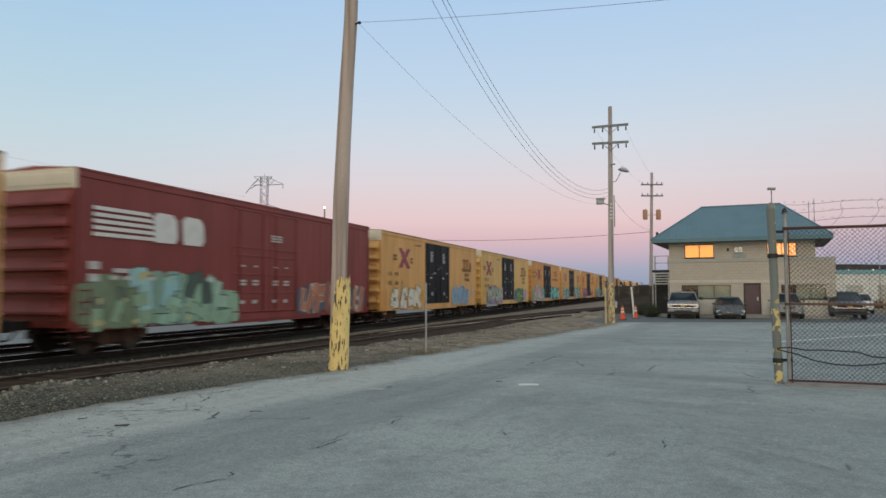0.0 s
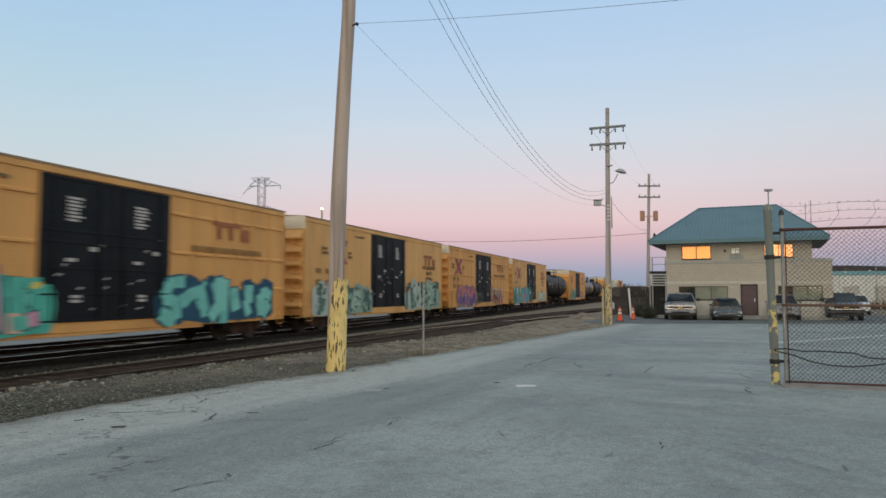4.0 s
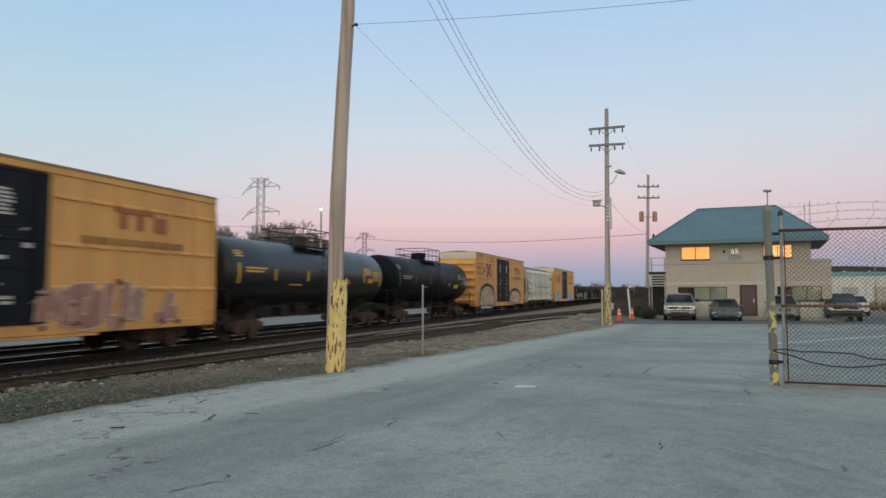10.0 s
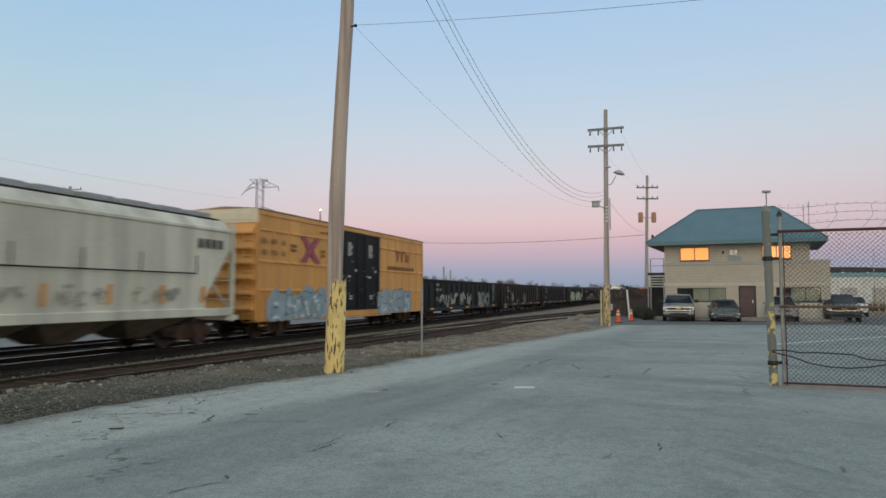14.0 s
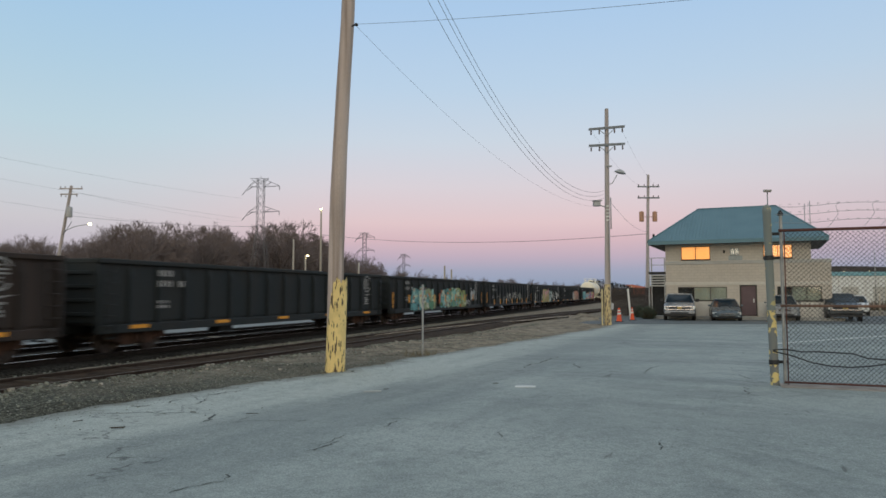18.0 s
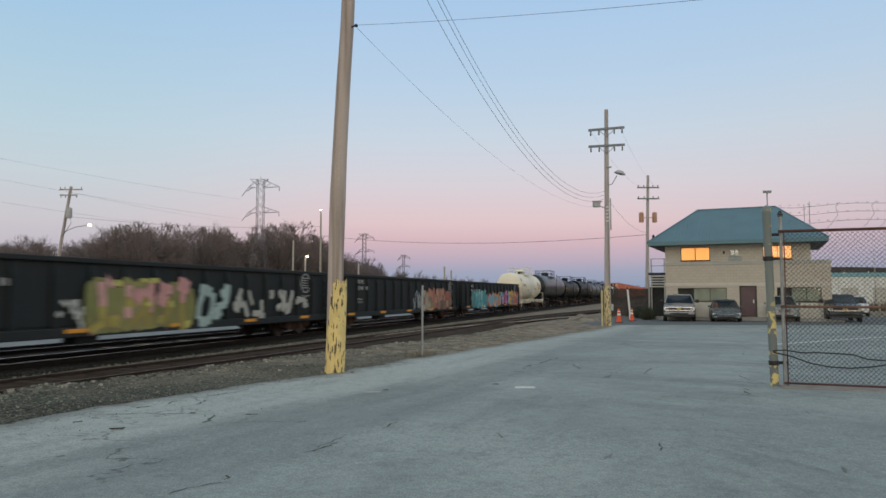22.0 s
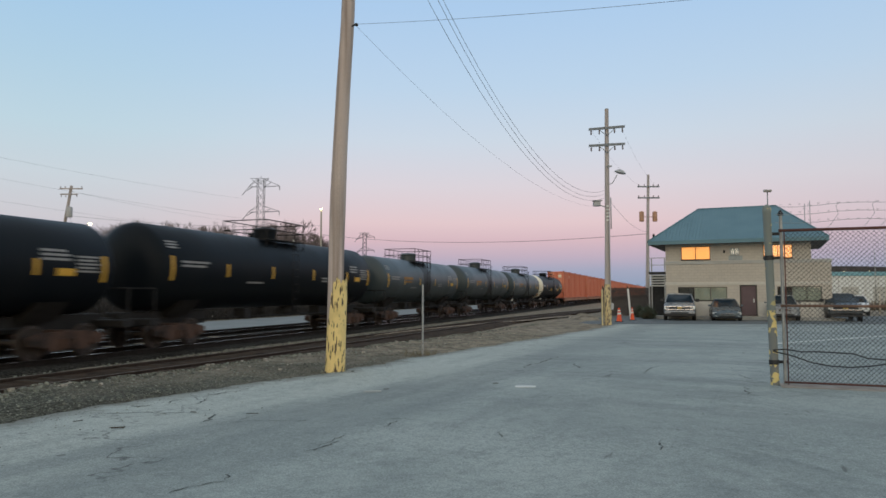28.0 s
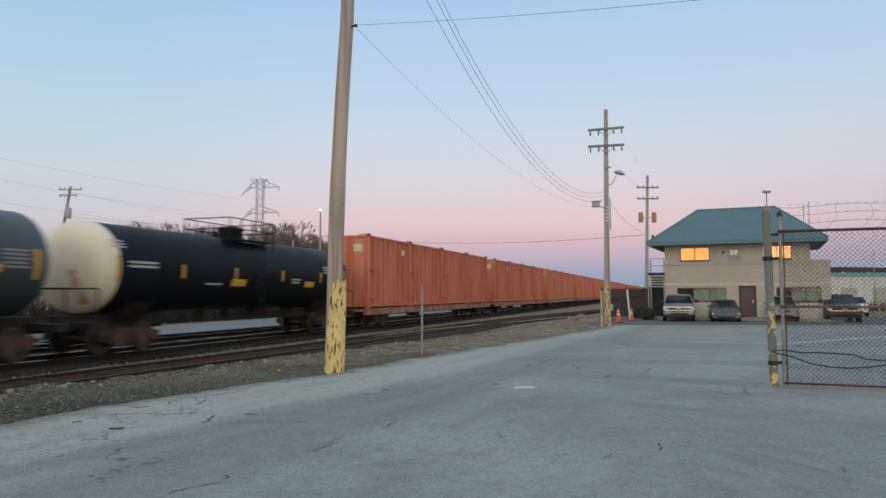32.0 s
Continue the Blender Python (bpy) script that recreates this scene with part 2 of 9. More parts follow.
# ---- ground ----
def asphalt_mat(name, base, worn, dark, crack=True):
    m = bpy.data.materials.new(name)
    m.use_nodes = True
    nt = m.node_tree
    b = nt.nodes["Principled BSDF"]
    tc = nt.nodes.new("ShaderNodeTexCoord")
    L = nt.links.new

    def noise_n(scale, detail=5.0, stretch=None, rough=0.55):
        n = nt.nodes.new("ShaderNodeTexNoise")
        n.inputs["Scale"].default_value, n.inputs["Detail"].default_value, n.inputs["Roughness"].default_value = scale, detail, rough
        if stretch:
            mp = nt.nodes.new("ShaderNodeMapping")
            mp.vector_type = "TEXTURE"
            mp.inputs["Rotation"].default_value = (0, 0, stretch[2])
            mp.inputs["Scale"].default_value = (stretch[0], stretch[1], 1)
            L(tc.outputs["Object"], mp.inputs[0])
            L(mp.outputs[0], n.inputs["Vector"])
        else:
            L(tc.outputs["Object"], n.inputs["Vector"])
        return n

    def ranged(src, lo, hi, a=0.0, bb=1.0):
        r = nt.nodes.new("ShaderNodeMapRange")
        r.inputs["From Min"].default_value, r.inputs["From Max"].default_value = lo, hi
        r.inputs["To Min"].default_value, r.inputs["To Max"].default_value = a, bb
        L(src, r.inputs["Value"])
        return r.outputs[0]

    def mixc(f, a, c):
        mx = nt.nodes.new("ShaderNodeMix")
        mx.data_type = "RGBA"
        L(f, mx.inputs[0])
        for k, v in ((6, a), (7, c)):
            if isinstance(v, tuple):
                mx.inputs[k].default_value = (*v, 1)
            else:
                L(v, mx.inputs[k])
        return mx.outputs[2]
    def maths(op, p, q):
        n = nt.nodes.new("ShaderNodeMath")
        n.operation = op
        for k, v in ((0, p), (1, q)):
            if isinstance(v, (int, float)):
                n.inputs[k].default_value = v
            else:
                L(v, n.inputs[k])
        return n.outputs[0]
    # tyre sweeps: bands round the turning place before the gate
    off = nt.nodes.new("ShaderNodeVectorMath")
    off.operation = "SUBTRACT"
    off.inputs[1].default_value = (-0.6, 5.6, 0.0)
    L(tc.outputs["Object"], off.inputs[0])
    far = nt.nodes.new("ShaderNodeVectorMath")
    far.operation = "LENGTH"
    L(off.outputs[0], far.inputs[0])
    sp = nt.nodes.new("ShaderNodeSeparateXYZ")
    L(off.outputs[0], sp.inputs[0])
    ang = maths("ARCTAN2", sp.outputs["X"], sp.outputs["Y"])
    comb = nt.nodes.new("ShaderNodeCombineXYZ")
    L(far.outputs["Value"], comb.inputs[0])
    L(ang, comb.inputs[1])
    streaks = nt.nodes.new("ShaderNodeTexNoise")
    streaks.inputs["Scale"].default_value, streaks.inputs["Detail"].default_value, streaks.inputs["Roughness"].default_value = 0.9, 5.0, 0.62
    streaks.inputs["Distortion"].default_value = 0.5
    L(comb.outputs[0], streaks.inputs["Vector"])
    # the long wheel lines that run beside the tracks
    lanes = noise_n(0.75, 5, (7.0, 0.8, 1.128), 0.6)
    patches = noise_n(0.22, 6)
    blots = noise_n(0.55, 6, None, 0.65)
    grit = noise_n(55, 4)
    mott = noise_n(4.0, 7, None, 0.7)
    c = mixc(ranged(patches.outputs["Fac"], 0.38, 0.62), base, worn)
    c = mixc(ranged(blots.outputs["Fac"], 0.5, 0.72, 0, 0.55), c, dark)
    if crack:
        # pale dust along the edge by the tracks
        dot = nt.nodes.new("ShaderNodeVectorMath")
        dot.operation = "DOT_PRODUCT"
        dot.inputs[1].default_value = (-0.910, 0.4316, 0.0)
        L(tc.outputs["Object"], dot.inputs[0])
        wob = nt.nodes.new("ShaderNodeMath")
        wob.operation = "MULTIPLY_ADD"
        wob.inputs[1].default_value = 4.0
        L(noise_n(0.6, 6, (6.0, 1.0, 1.128), 0.65).outputs["Fac"], wob.inputs[0])
        L(dot.outputs["Value"], wob.inputs[2])
        c = mixc(ranged(wob.outputs[0], 6.5, 8.6, 0, 0.95), c, (0.405, 0.43, 0.395))
        # the broad dark lane that the wheels have worn along the yard
        way = nt.nodes.new("ShaderNodeVectorMath")
        way.operation = "DOT_PRODUCT"
        way.inputs[1].default_value = (-0.9196, 0.4031, 0.0)
        L(tc.outputs["Object"], way.inputs[0])
        stray = maths("MULTIPLY", maths("SUBTRACT", noise_n(0.5, 5, (5.0, 1.0, 1.16), 0.6).outputs["Fac"], 0.5), 2.6)
        lane = maths("ABSOLUTE", maths("SUBTRACT", maths("ADD", way.outputs["Value"], stray), 5.0), 0.0)
        c = mixc(ranged(lane, 0.25, 1.3, 0.42, 0.0), c, dark)
    side = nt.nodes.new("ShaderNodeSeparateXYZ")
    L(tc.outputs["Object"], side.inputs[0])
    right = ranged(side.outputs["X"], 0.5, 3.5)
    swirl = maths("MULTIPLY", ranged(streaks.outputs["Fac"], 0.46, 0.66, 0, 0.85), right)
    line = maths("MULTIPLY", ranged(lanes.outputs["Fac"], 0.46, 0.62, 0, 0.62), maths("SUBTRACT", 1.0, maths("MULTIPLY", right, 0.6)))
    sweep = nt.nodes.new("ShaderNodeMath")
    sweep.operation = "MULTIPLY"
    L(maths("MAXIMUM", swirl, line), sweep.inputs[0])
    L(ranged(noise_n(0.16, 4).outputs["Fac"], 0.36, 0.6, 0.2, 1.0), sweep.inputs[1])
    fade = nt.nodes.new("ShaderNodeMath")
    fade.operation = "MULTIPLY"
    L(sweep.outputs[0], fade.inputs[0])
    L(ranged(far.outputs["Value"], 8.0, 30.0, 1.0, 0.45), fade.inputs[1])
    c = mixc(fade.outputs[0], c, dark)
    c = mixc(ranged(mott.outputs["Fac"], 0.5, 0.75, 0, 0.42), c, dark)
    hsv = nt.nodes.new("ShaderNodeHueSaturation")
    coarse = noise_n(17, 3, None, 0.7)
    both = nt.nodes.new("ShaderNodeMath")
    both.operation = "MULTIPLY"
    L(ranged(grit.outputs["Fac"], 0.3, 0.7, 0.68, 1.32), both.inputs[0])
    L(ranged(coarse.outputs["Fac"], 0.3, 0.7, 0.85, 1.15), both.inputs[1])
    L(both.outputs[0], hsv.inputs["Value"])
    L(c, hsv.inputs["Color"])
    final = hsv.outputs[0]
    if crack:
        v = nt.nodes.new("ShaderNodeTexVoronoi")
        v.feature = "DISTANCE_TO_EDGE"
        v.inputs["Scale"].default_value = 0.19
        w = noise_n(0.9, 4)
        add = nt.nodes.new("ShaderNodeMix")
        add.data_type = "VECTOR"
        add.inputs[0].default_value = 0.42
        L(tc.outputs["Object"], add.inputs[4])
        sc = nt.nodes.new("ShaderNodeVectorMath")
        sc.operation = "SCALE"
        sc.inputs[3].default_value = 6.0
        L(w.outputs["Color"], sc.inputs[0])
        L(sc.outputs[0], add.inputs[5])
        L(add.outputs[1], v.inputs["Vector"])
        f = ranged(v.outputs["Distance"], 0.0, 0.006, 0.8, 0.0)
        gate = nt.nodes.new("ShaderNodeMath")
        gate.operation = "MULTIPLY"
        L(f, gate.inputs[0])
        L(ranged(noise_n(0.35, 3).outputs["Fac"], 0.48, 0.6), gate.inputs[1])
        final = mixc(gate.outputs[0], final, (0.05, 0.05, 0.05))
        chips = noise_n(2.6, 3, (5.0, 0.8, 1.2), 0.6)
        final = mixc(ranged(chips.outputs["Fac"], 0.70, 0.73, 0, 0.6), final, (0.06, 0.063, 0.06))
        specks = noise_n(9.0, 2, None, 0.5)
        final = mixc(ranged(specks.outputs["Fac"], 0.745, 0.77, 0, 0.6), final, (0.05, 0.055, 0.05))
    if crack:
        at = nt.nodes.new("ShaderNodeAttribute")
        at.attribute_name = "dirt"
        creep = maths("SUBTRACT", at.outputs["Fac"], noise_n(3.0, 6, None, 0.7).outputs["Fac"])
        final = mixc(ranged(creep, -0.1, 0.35, 0, 0.9), final, (0.17, 0.17, 0.145))
    L(final, b.inputs["Base Color"])
    L(ranged(mott.outputs["Fac"], 0.3, 0.7, 0.72, 0.95), b.inputs["Roughness"])
    bp = nt.nodes.new("ShaderNodeBump")
    bp.inputs["Strength"].default_value, bp.inputs["Distance"].default_value = 0.5, 0.01
    L(grit.outputs["Fac"], bp.inputs["Height"])
    L(bp.outputs[0], b.inputs["Normal"])
    return m


def gravel_mat(name, base, tint, cell=26.0):
    """Packed gravel: every pebble its own tone, darker in the gaps between."""
    m = mat(name, base, 0.95, 0, 0.42, 0.35, 60, 0.0, tint, gloss=0.08)
    nt = m.node_tree
    b = nt.nodes["Principled BSDF"]
    src = b.inputs["Base Color"].links[0].from_socket
    tc = nt.nodes.new("ShaderNodeTexCoord")
    v = nt.nodes.new("ShaderNodeTexVoronoi")
    v.inputs["Scale"].default_value = cell
    nt.links.new(tc.outputs["Object"], v.inputs["Vector"])
    sep = nt.nodes.new("ShaderNodeSeparateColor")
    nt.links.new(v.outputs["Color"], sep.inputs[0])
    mr = nt.nodes.new("ShaderNodeMapRange")
    mr.inputs["To Min"].default_value, mr.inputs["To Max"].default_value = 0.4, 1.6
    nt.links.new(sep.outputs[0], mr.inputs["Value"])
    gap = nt.nodes.new("ShaderNodeMapRange")
    gap.inputs["From Min"].default_value, gap.inputs["From Max"].default_value = 0.25, 0.75
    gap.inputs["To Min"].default_value, gap.inputs["To Max"].default_value = 1.0, 0.45
    nt.links.new(v.outputs["Distance"], gap.inputs["Value"])
    mul = nt.nodes.new("ShaderNodeMath")
    mul.operation = "MULTIPLY"
    nt.links.new(mr.outputs[0], mul.inputs[0])
    nt.links.new(gap.outputs[0], mul.inputs[1])
    hsv = nt.nodes.new("ShaderNodeHueSaturation")
    nt.links.new(mul.outputs[0], hsv.inputs["Value"])
    nt.links.new(src, hsv.inputs["Color"])
    nt.links.new(hsv.outputs[0], b.inputs["Base Color"])
    bp = nt.nodes.new("ShaderNodeBump")
    bp.inputs["Strength"].default_value, bp.inputs["Distance"].default_value = 1.0, 0.03
    bp.invert = True
    nt.links.new(v.outputs["Distance"], bp.inputs["Height"])
    nt.links.new(bp.outputs[0], b.inputs["Normal"])
    return m


M_DIRT = gravel_mat("track_dirt", (0.155, 0.157, 0.128), (0.10, 0.092, 0.07))


def brown_end(m):
    """Further along the bank the grey gravel gives way to brown dirt."""
    nt = m.node_tree
    b = nt.nodes["Principled BSDF"]
    src = b.inputs["Base Color"].links[0].from_socket
    tc, n, sep = nt.nodes.new("ShaderNodeTexCoord"), nt.nodes.new("ShaderNodeTexNoise"), nt.nodes.new("ShaderNodeSeparateXYZ")
    n.inputs["Scale"].default_value, n.inputs["Detail"].default_value = 0.45, 6.0
    nt.links.new(tc.outputs["Object"], n.inputs["Vector"])
    nt.links.new(tc.outputs["Object"], sep.inputs[0])
    add, r, mx = nt.nodes.new("ShaderNodeMath"), nt.nodes.new("ShaderNodeMapRange"), nt.nodes.new("ShaderNodeMix")
    add.operation = "MULTIPLY_ADD"
    add.inputs[1].default_value = 22.0
    nt.links.new(n.outputs["Fac"], add.inputs[0])
    nt.links.new(sep.outputs["Y"], add.inputs[2])
    r.inputs["From Min"].default_value, r.inputs["From Max"].default_value, r.inputs["To Max"].default_value = 21.0, 33.0, 0.85
    nt.links.new(add.outputs[0], r.inputs["Value"])
    fine, hsv, r2 = nt.nodes.new("ShaderNodeTexNoise"), nt.nodes.new("ShaderNodeHueSaturation"), nt.nodes.new("ShaderNodeMapRange")
    fine.inputs["Scale"].default_value, fine.inputs["Detail"].default_value = 2.2, 8.0
    nt.links.new(tc.outputs["Object"], fine.inputs["Vector"])
    r2.inputs["From Min"].default_value, r2.inputs["From Max"].default_value = 0.3, 0.7
    r2.inputs["To Min"].default_value, r2.inputs["To Max"].default_value = 0.5, 1.45
    nt.links.new(fine.outputs["Fac"], r2.inputs["Value"])
    nt.links.new(r2.outputs[0], hsv.inputs["Value"])
    hsv.inputs["Color"].default_value = (0.31, 0.258, 0.197, 1)
    mx.data_type = "RGBA"
    nt.links.new(r.outputs[0], mx.inputs[0])
    nt.links.new(src, mx.inputs[6])
    nt.links.new(hsv.outputs[0], mx.inputs[7])
    nt.links.new(mx.outputs[2], b.inputs["Base Color"])


brown_end(M_DIRT)
M_ASPHALT = asphalt_mat("worn_asphalt", (0.262, 0.295, 0.282), (0.335, 0.368, 0.348), (0.143, 0.166, 0.167))
M_ASPHALT_DARK = asphalt_mat("dark_asphalt", (0.10, 0.115, 0.12), (0.13, 0.145, 0.145), (0.07, 0.078, 0.085), False)
M_BALLAST = gravel_mat("ballast", (0.066, 0.060, 0.050), (0.032, 0.027, 0.022), 18.0)
M_MUD = mat("rusty_mud", (0.066, 0.045, 0.031), 0.95, 0, 0.5, 2.2, 25, 0.8, (0.025, 0.018, 0.014), gloss=0.1)
M_RAIL = mat("rusty_rail", (0.075, 0.05, 0.037), 0.6, 0.5, 0.3, 4, 60, 0.2)
M_RAILSIDE = mat("grimy_rail_side", (0.028, 0.022, 0.019), 0.8, 0.1, 0.3, 4, 60, 0.2, gloss=0.15)
M_RAILTOP = mat("polished_rail_head", (0.75, 0.76, 0.78), 0.2, 1.0, 0.1, 3, 40, 0.05)
M_TIE = mat("weathered_tie", (0.075, 0.06, 0.048), 0.95, 0, 0.4, 5, 50, 0.6, gloss=0.1)
M_WOODPOLE = mat("weathered_pole", (0.50, 0.45, 0.44), 0.9, 0, 0.35, 3.5, 40, 0.6, (0.21, 0.18, 0.165), streak=0.05)
M_NEARPOLE = mat("weathered_brown_pole", (0.57, 0.475, 0.43), 0.9, 0, 0.45, 8.0, 45, 0.8, (0.27, 0.205, 0.175), streak=0.035)
M_DULLRAIL = mat("worn_siding_rail_head", (0.20, 0.165, 0.14), 0.6, 0.5, 0.3, 3, 40, 0.1)
M_STEEL = mat("galvanised_steel", (0.42, 0.43, 0.43), 0.55, 0.7, 0.25, 6, 60, 0.1)
M_RUST = mat("rust_red_steel", (0.13, 0.055, 0.045), 0.85, 0.1, 0.35, 6, 60, 0.3)
M_DARKSTEEL = mat("dark_steel", (0.045, 0.045, 0.048), 0.6, 0.5, 0.3, 6, 60, 0.15)
M_WIRE = mat("wire", (0.13, 0.135, 0.15), 0.6, 0.4, 0.1, 6, 60, 0)


def spread(a, b, n):
    return [a + (b - a) * i / n for i in range(n + 1)]


def build_ground():
    qs = [-1200, -500, -200, -100, -60, -40, -30] + spread(-24, 60, 280) + [64, 70, 80, 95, 120, 160, 220, 300, 450, 700, 1100, 1700, 2600]
    ds = [-1500, -700, -300, -120, -60, -30, -15, -6, 0, 2] + spread(2.5, 13, 60) + [14, 15, 16, 18, 20, 22, 24, 26, 29, 33, 40, 50, 60, 80, 110, 160, 260, 500, 900, 1800]
    s = Shape()
    s.sheet([[(lambda p: (p.x, p.y, ground_z(p.x, p.y)))(along(q, d)) for d in ds] for q in qs])
    solid("ground", s, M_DIRT, "grey-brown dirt and gravel beside the railway tracks", "ground", kind="structure")
    s = Shape()
    rows = []
    for q in spread(-24, 52, 420):
        e = edge_at(q) + 0.28 * noise.noise(Vector((q * 0.7, 0, 0))) + 0.16 * noise.noise(Vector((q * 2.3, 4, 0))) + 0.1 * noise.noise(Vector((q * 7.1, 9, 0)))
        row = []
        for d in [e, e - 0.2, e - 0.45, e - 0.8, e - 1.3] + spread(e - 2.0, -45, 12):
            p = along(q, d)
            z = lot_z(p.x, p.y) - (0.055 if d == e else 0.0)
            row.append((p.x, p.y, z))
        rows.append(row)
    s.sheet(rows)
    ob = solid("pavement", s, M_ASPHALT, "worn pale grey asphalt yard with cracks and tyre marks", "pavement", kind="structure")
    # how much dirt lies on it, strongest along the ragged edge
    dirt = ob.data.attributes.new("dirt", "FLOAT", "POINT")
    n = len(rows[0])
    for i in range(len(rows) * n):
        dirt.data[i].value = (1.0, 0.85, 0.6, 0.35, 0.1)[i % n] if i % n < 5 else 0.0


build_ground()


def cracks():
    """Wandering open cracks in the yard: thin ragged ribbons of dark dirt."""
    m = mat("crack_dirt", (0.085, 0.092, 0.088), 1.0, 0, 0.4, 6, 40, 0.3)
    runs = [((-4.64, 9.39), (-3.06, 9.39), 0.03), ((-3.06, 9.39), (-2.94, 8.78), 0.04), ((-2.94, 8.78), (-1.86, 8.78), 0.012), ((-1.86, 8.78), (-1.71, 8.94), 0.03),
            ((-3.7, 11.03), (-3.25, 11.94), 0.05), ((-3.65, 10.25), (-3.6, 10.74), 0.03), ((-4.44, 9.99), (-4.21, 10.14), 0.05), ((-4.1, 10.4), (-3.98, 10.62), 0.04),
            ((-0.76, 8.39), (-0.61, 8.86), 0.03), ((-0.94, 9.06), (-0.28, 8.98), 0.015), ((-1.38, 7.08), (-1.14, 7.63), 0.025), ((-2.19, 5.61), (-1.8, 6.0), 0.02),
            ((-1.8, 6.0), (-1.85, 6.24), 0.02), ((4.86, 11.27), (5.27, 12.15), 0.035), ((4.39, 11.27), (5.7, 11.15), 0.015), ((5.7, 11.15), (7.04, 10.74), 0.012),
            ((2.24, 7.15), (2.37, 7.69), 0.02), ((0.57, 7.78), (0.69, 8.25), 0.015), ((1.7, 15.28), (3.06, 18.52), 0.05), ((3.01, 16.54), (3.03, 15.28), 0.04),
            ((3.17, 11.09), (3.98, 11.09), 0.012), ((4.53, 9.31), (4.8, 9.39), 0.02), ((-1.31, 7.31), (-1.05, 8.02), 0.01), ((5.9, 14.21), (5.78, 13.27), 0.03),
            ((4.07, 14.21), (4.94, 15.88), 0.03), ((-5.61, 9.99), (-5.13, 10.4), 0.02), ((-2.61, 8.49), (-2.4, 9.53), 0.01)]
    rnd = random.Random(77)
    for (ax, ay), (bx, by), w in runs:
        n = 5 + int(math.hypot(bx - ax, by - ay) * 7)
        left, right = [], []
        nx, ny = -(by - ay), bx - ax
        k = math.hypot(nx, ny)
        wander = 0.0
        for i in range(n + 1):
            u = i / n
            wander = wander * 0.8 + rnd.gauss(0, 0.028)
            x, y = ax + (bx - ax) * u + nx / k * wander, ay + (by - ay) * u + ny / k * wander
            ww = 1.35 * w * rnd.uniform(0.15, 1.0) ** 1.3 * min(1, 6 * u + 0.1, 6 * (1 - u) + 0.1)
            left.append((x + nx / k * ww / 2, y + ny / k * ww / 2, lot_z(x, y) + 0.004))
            right.append((x - nx / k * ww / 2, y - ny / k * ww / 2, lot_z(x, y) + 0.004))
        solid("crack", Shape().sheet([left, right]), m, "thin dark crack in the worn asphalt", "crack", kind="structure")


cracks()


def parking_lot():
    # the darker asphalt before the office
    s = Shape()
    a, b = Vector((7.6, 40.3)), Vector((60.0, 39.6))
    rows = []
    for i in range(27):
        k = i / 26
        row = []
        for j in range(9):
            h = j / 8
            x = a.x + (b.x - a.x) * k - 0.0 + 6 * h
            y = a.y + (b.y - a.y) * k + 17.0 * h + (0.25 * noise.noise(Vector((x * 0.5, 0, 0))) if j == 0 else 0)
            row.append((x, y, lot_z(x, y) + 0.012))
        rows.append(row)
    s.sheet(rows)
    solid("parking_lot", s, M_ASPHALT_DARK, "strip of dark newer asphalt along the parked cars", "parking lot", kind="structure")


parking_lot()

# ---- tracks ----


def rail_profile():
    return [(-0.075, 0), (-0.075, 0.02), (-0.012, 0.035), (-0.012, 0.125), (-0.037, 0.14), (-0.037, 0.172), (0.037, 0.172), (0.037, 0.14),
            (0.012, 0.125), (0.012, 0.035), (0.075, 0.02), (0.075, 0)]


def track(name, d, q0, q1, drop, label, ballast_w):
    t = thing(name, pose(*along(0, d, RAIL_Z - drop), 0, 0, TRACK_TURN), label, "railway track", kind="structure")
    s = Shape()
    top = -0.16
    prof = [(-ballast_w - 0.5, -0.36), (-ballast_w, top), (ballast_w, top), (ballast_w + 0.5, -0.36)]
    qs = spread(q0, 90, 120) + [120, 200, 400, q1]
    s.sheet([[(q, y + 0.1 * noise.noise(Vector((q * 0.7, y, d))), z + 0.03 * noise.noise(Vector((q * 1.3, y * 2, d)))) for y, z in prof] for q in qs])
    part("ballast", s, M_BALLAST, t)
    for side in (-0.755, 0.755):
        s = Shape()
        s.quad_loop([[(q, side + a, b - 0.172) for a, b in rail_profile()] for q in (q0, q1)], smooth=False)
        r = part("rail", s, M_RAILSIDE, t)
        part("rail_head", Shape().box(q0, q1, side - 0.03, side + 0.03, -0.012, 0.003), M_RAILTOP, r, "shiny worn running surface")
    tie = Shape().box(-0.11, 0.11, -1.29, 1.29, -0.34, -0.165, 0.015).mesh("tie", M_TIE)
    q = q0
    rnd = random.Random(int(d * 10))
    rest = Shape()
    i = 0
    while q < 160:
        if -6 < q < 90:
            part("tie", tie, M_TIE, t, at=pose(q, rnd.uniform(-0.05, 0.05), rnd.uniform(-0.02, 0.005), 0, 0, rnd.uniform(-1.2, 1.2)))
        else:
            rest.box(q - 0.11, q + 0.11, -1.29, 1.29, -0.34, -0.165)
        q += 0.54
        i += 1
    tagged(part("ties", rest, M_TIE, t), kind="stuff")
    return t


track("track_main", MAIN_D, -30, 900, 0.0, "main railway track with bright rails on dark ballast", 1.75)

# centre line of the siding, which draws away from the main line: metres along, metres across
SIDING = [(-30, 13.9), (12.6, 12.87), (19, 12.45), (28, 12.2), (40, 11.9), (52, 11.3), (62, 10.5), (72, 9.5), (85, 7.9), (110, 4.2), (150, -2.5)]


def siding_at(q):
    for (a, b), (c, d) in zip(SIDING, SIDING[1:]):
        if q <= c:
            return b + (d - b) * (q - a) / (c - a)
    return SIDING[-1][1]


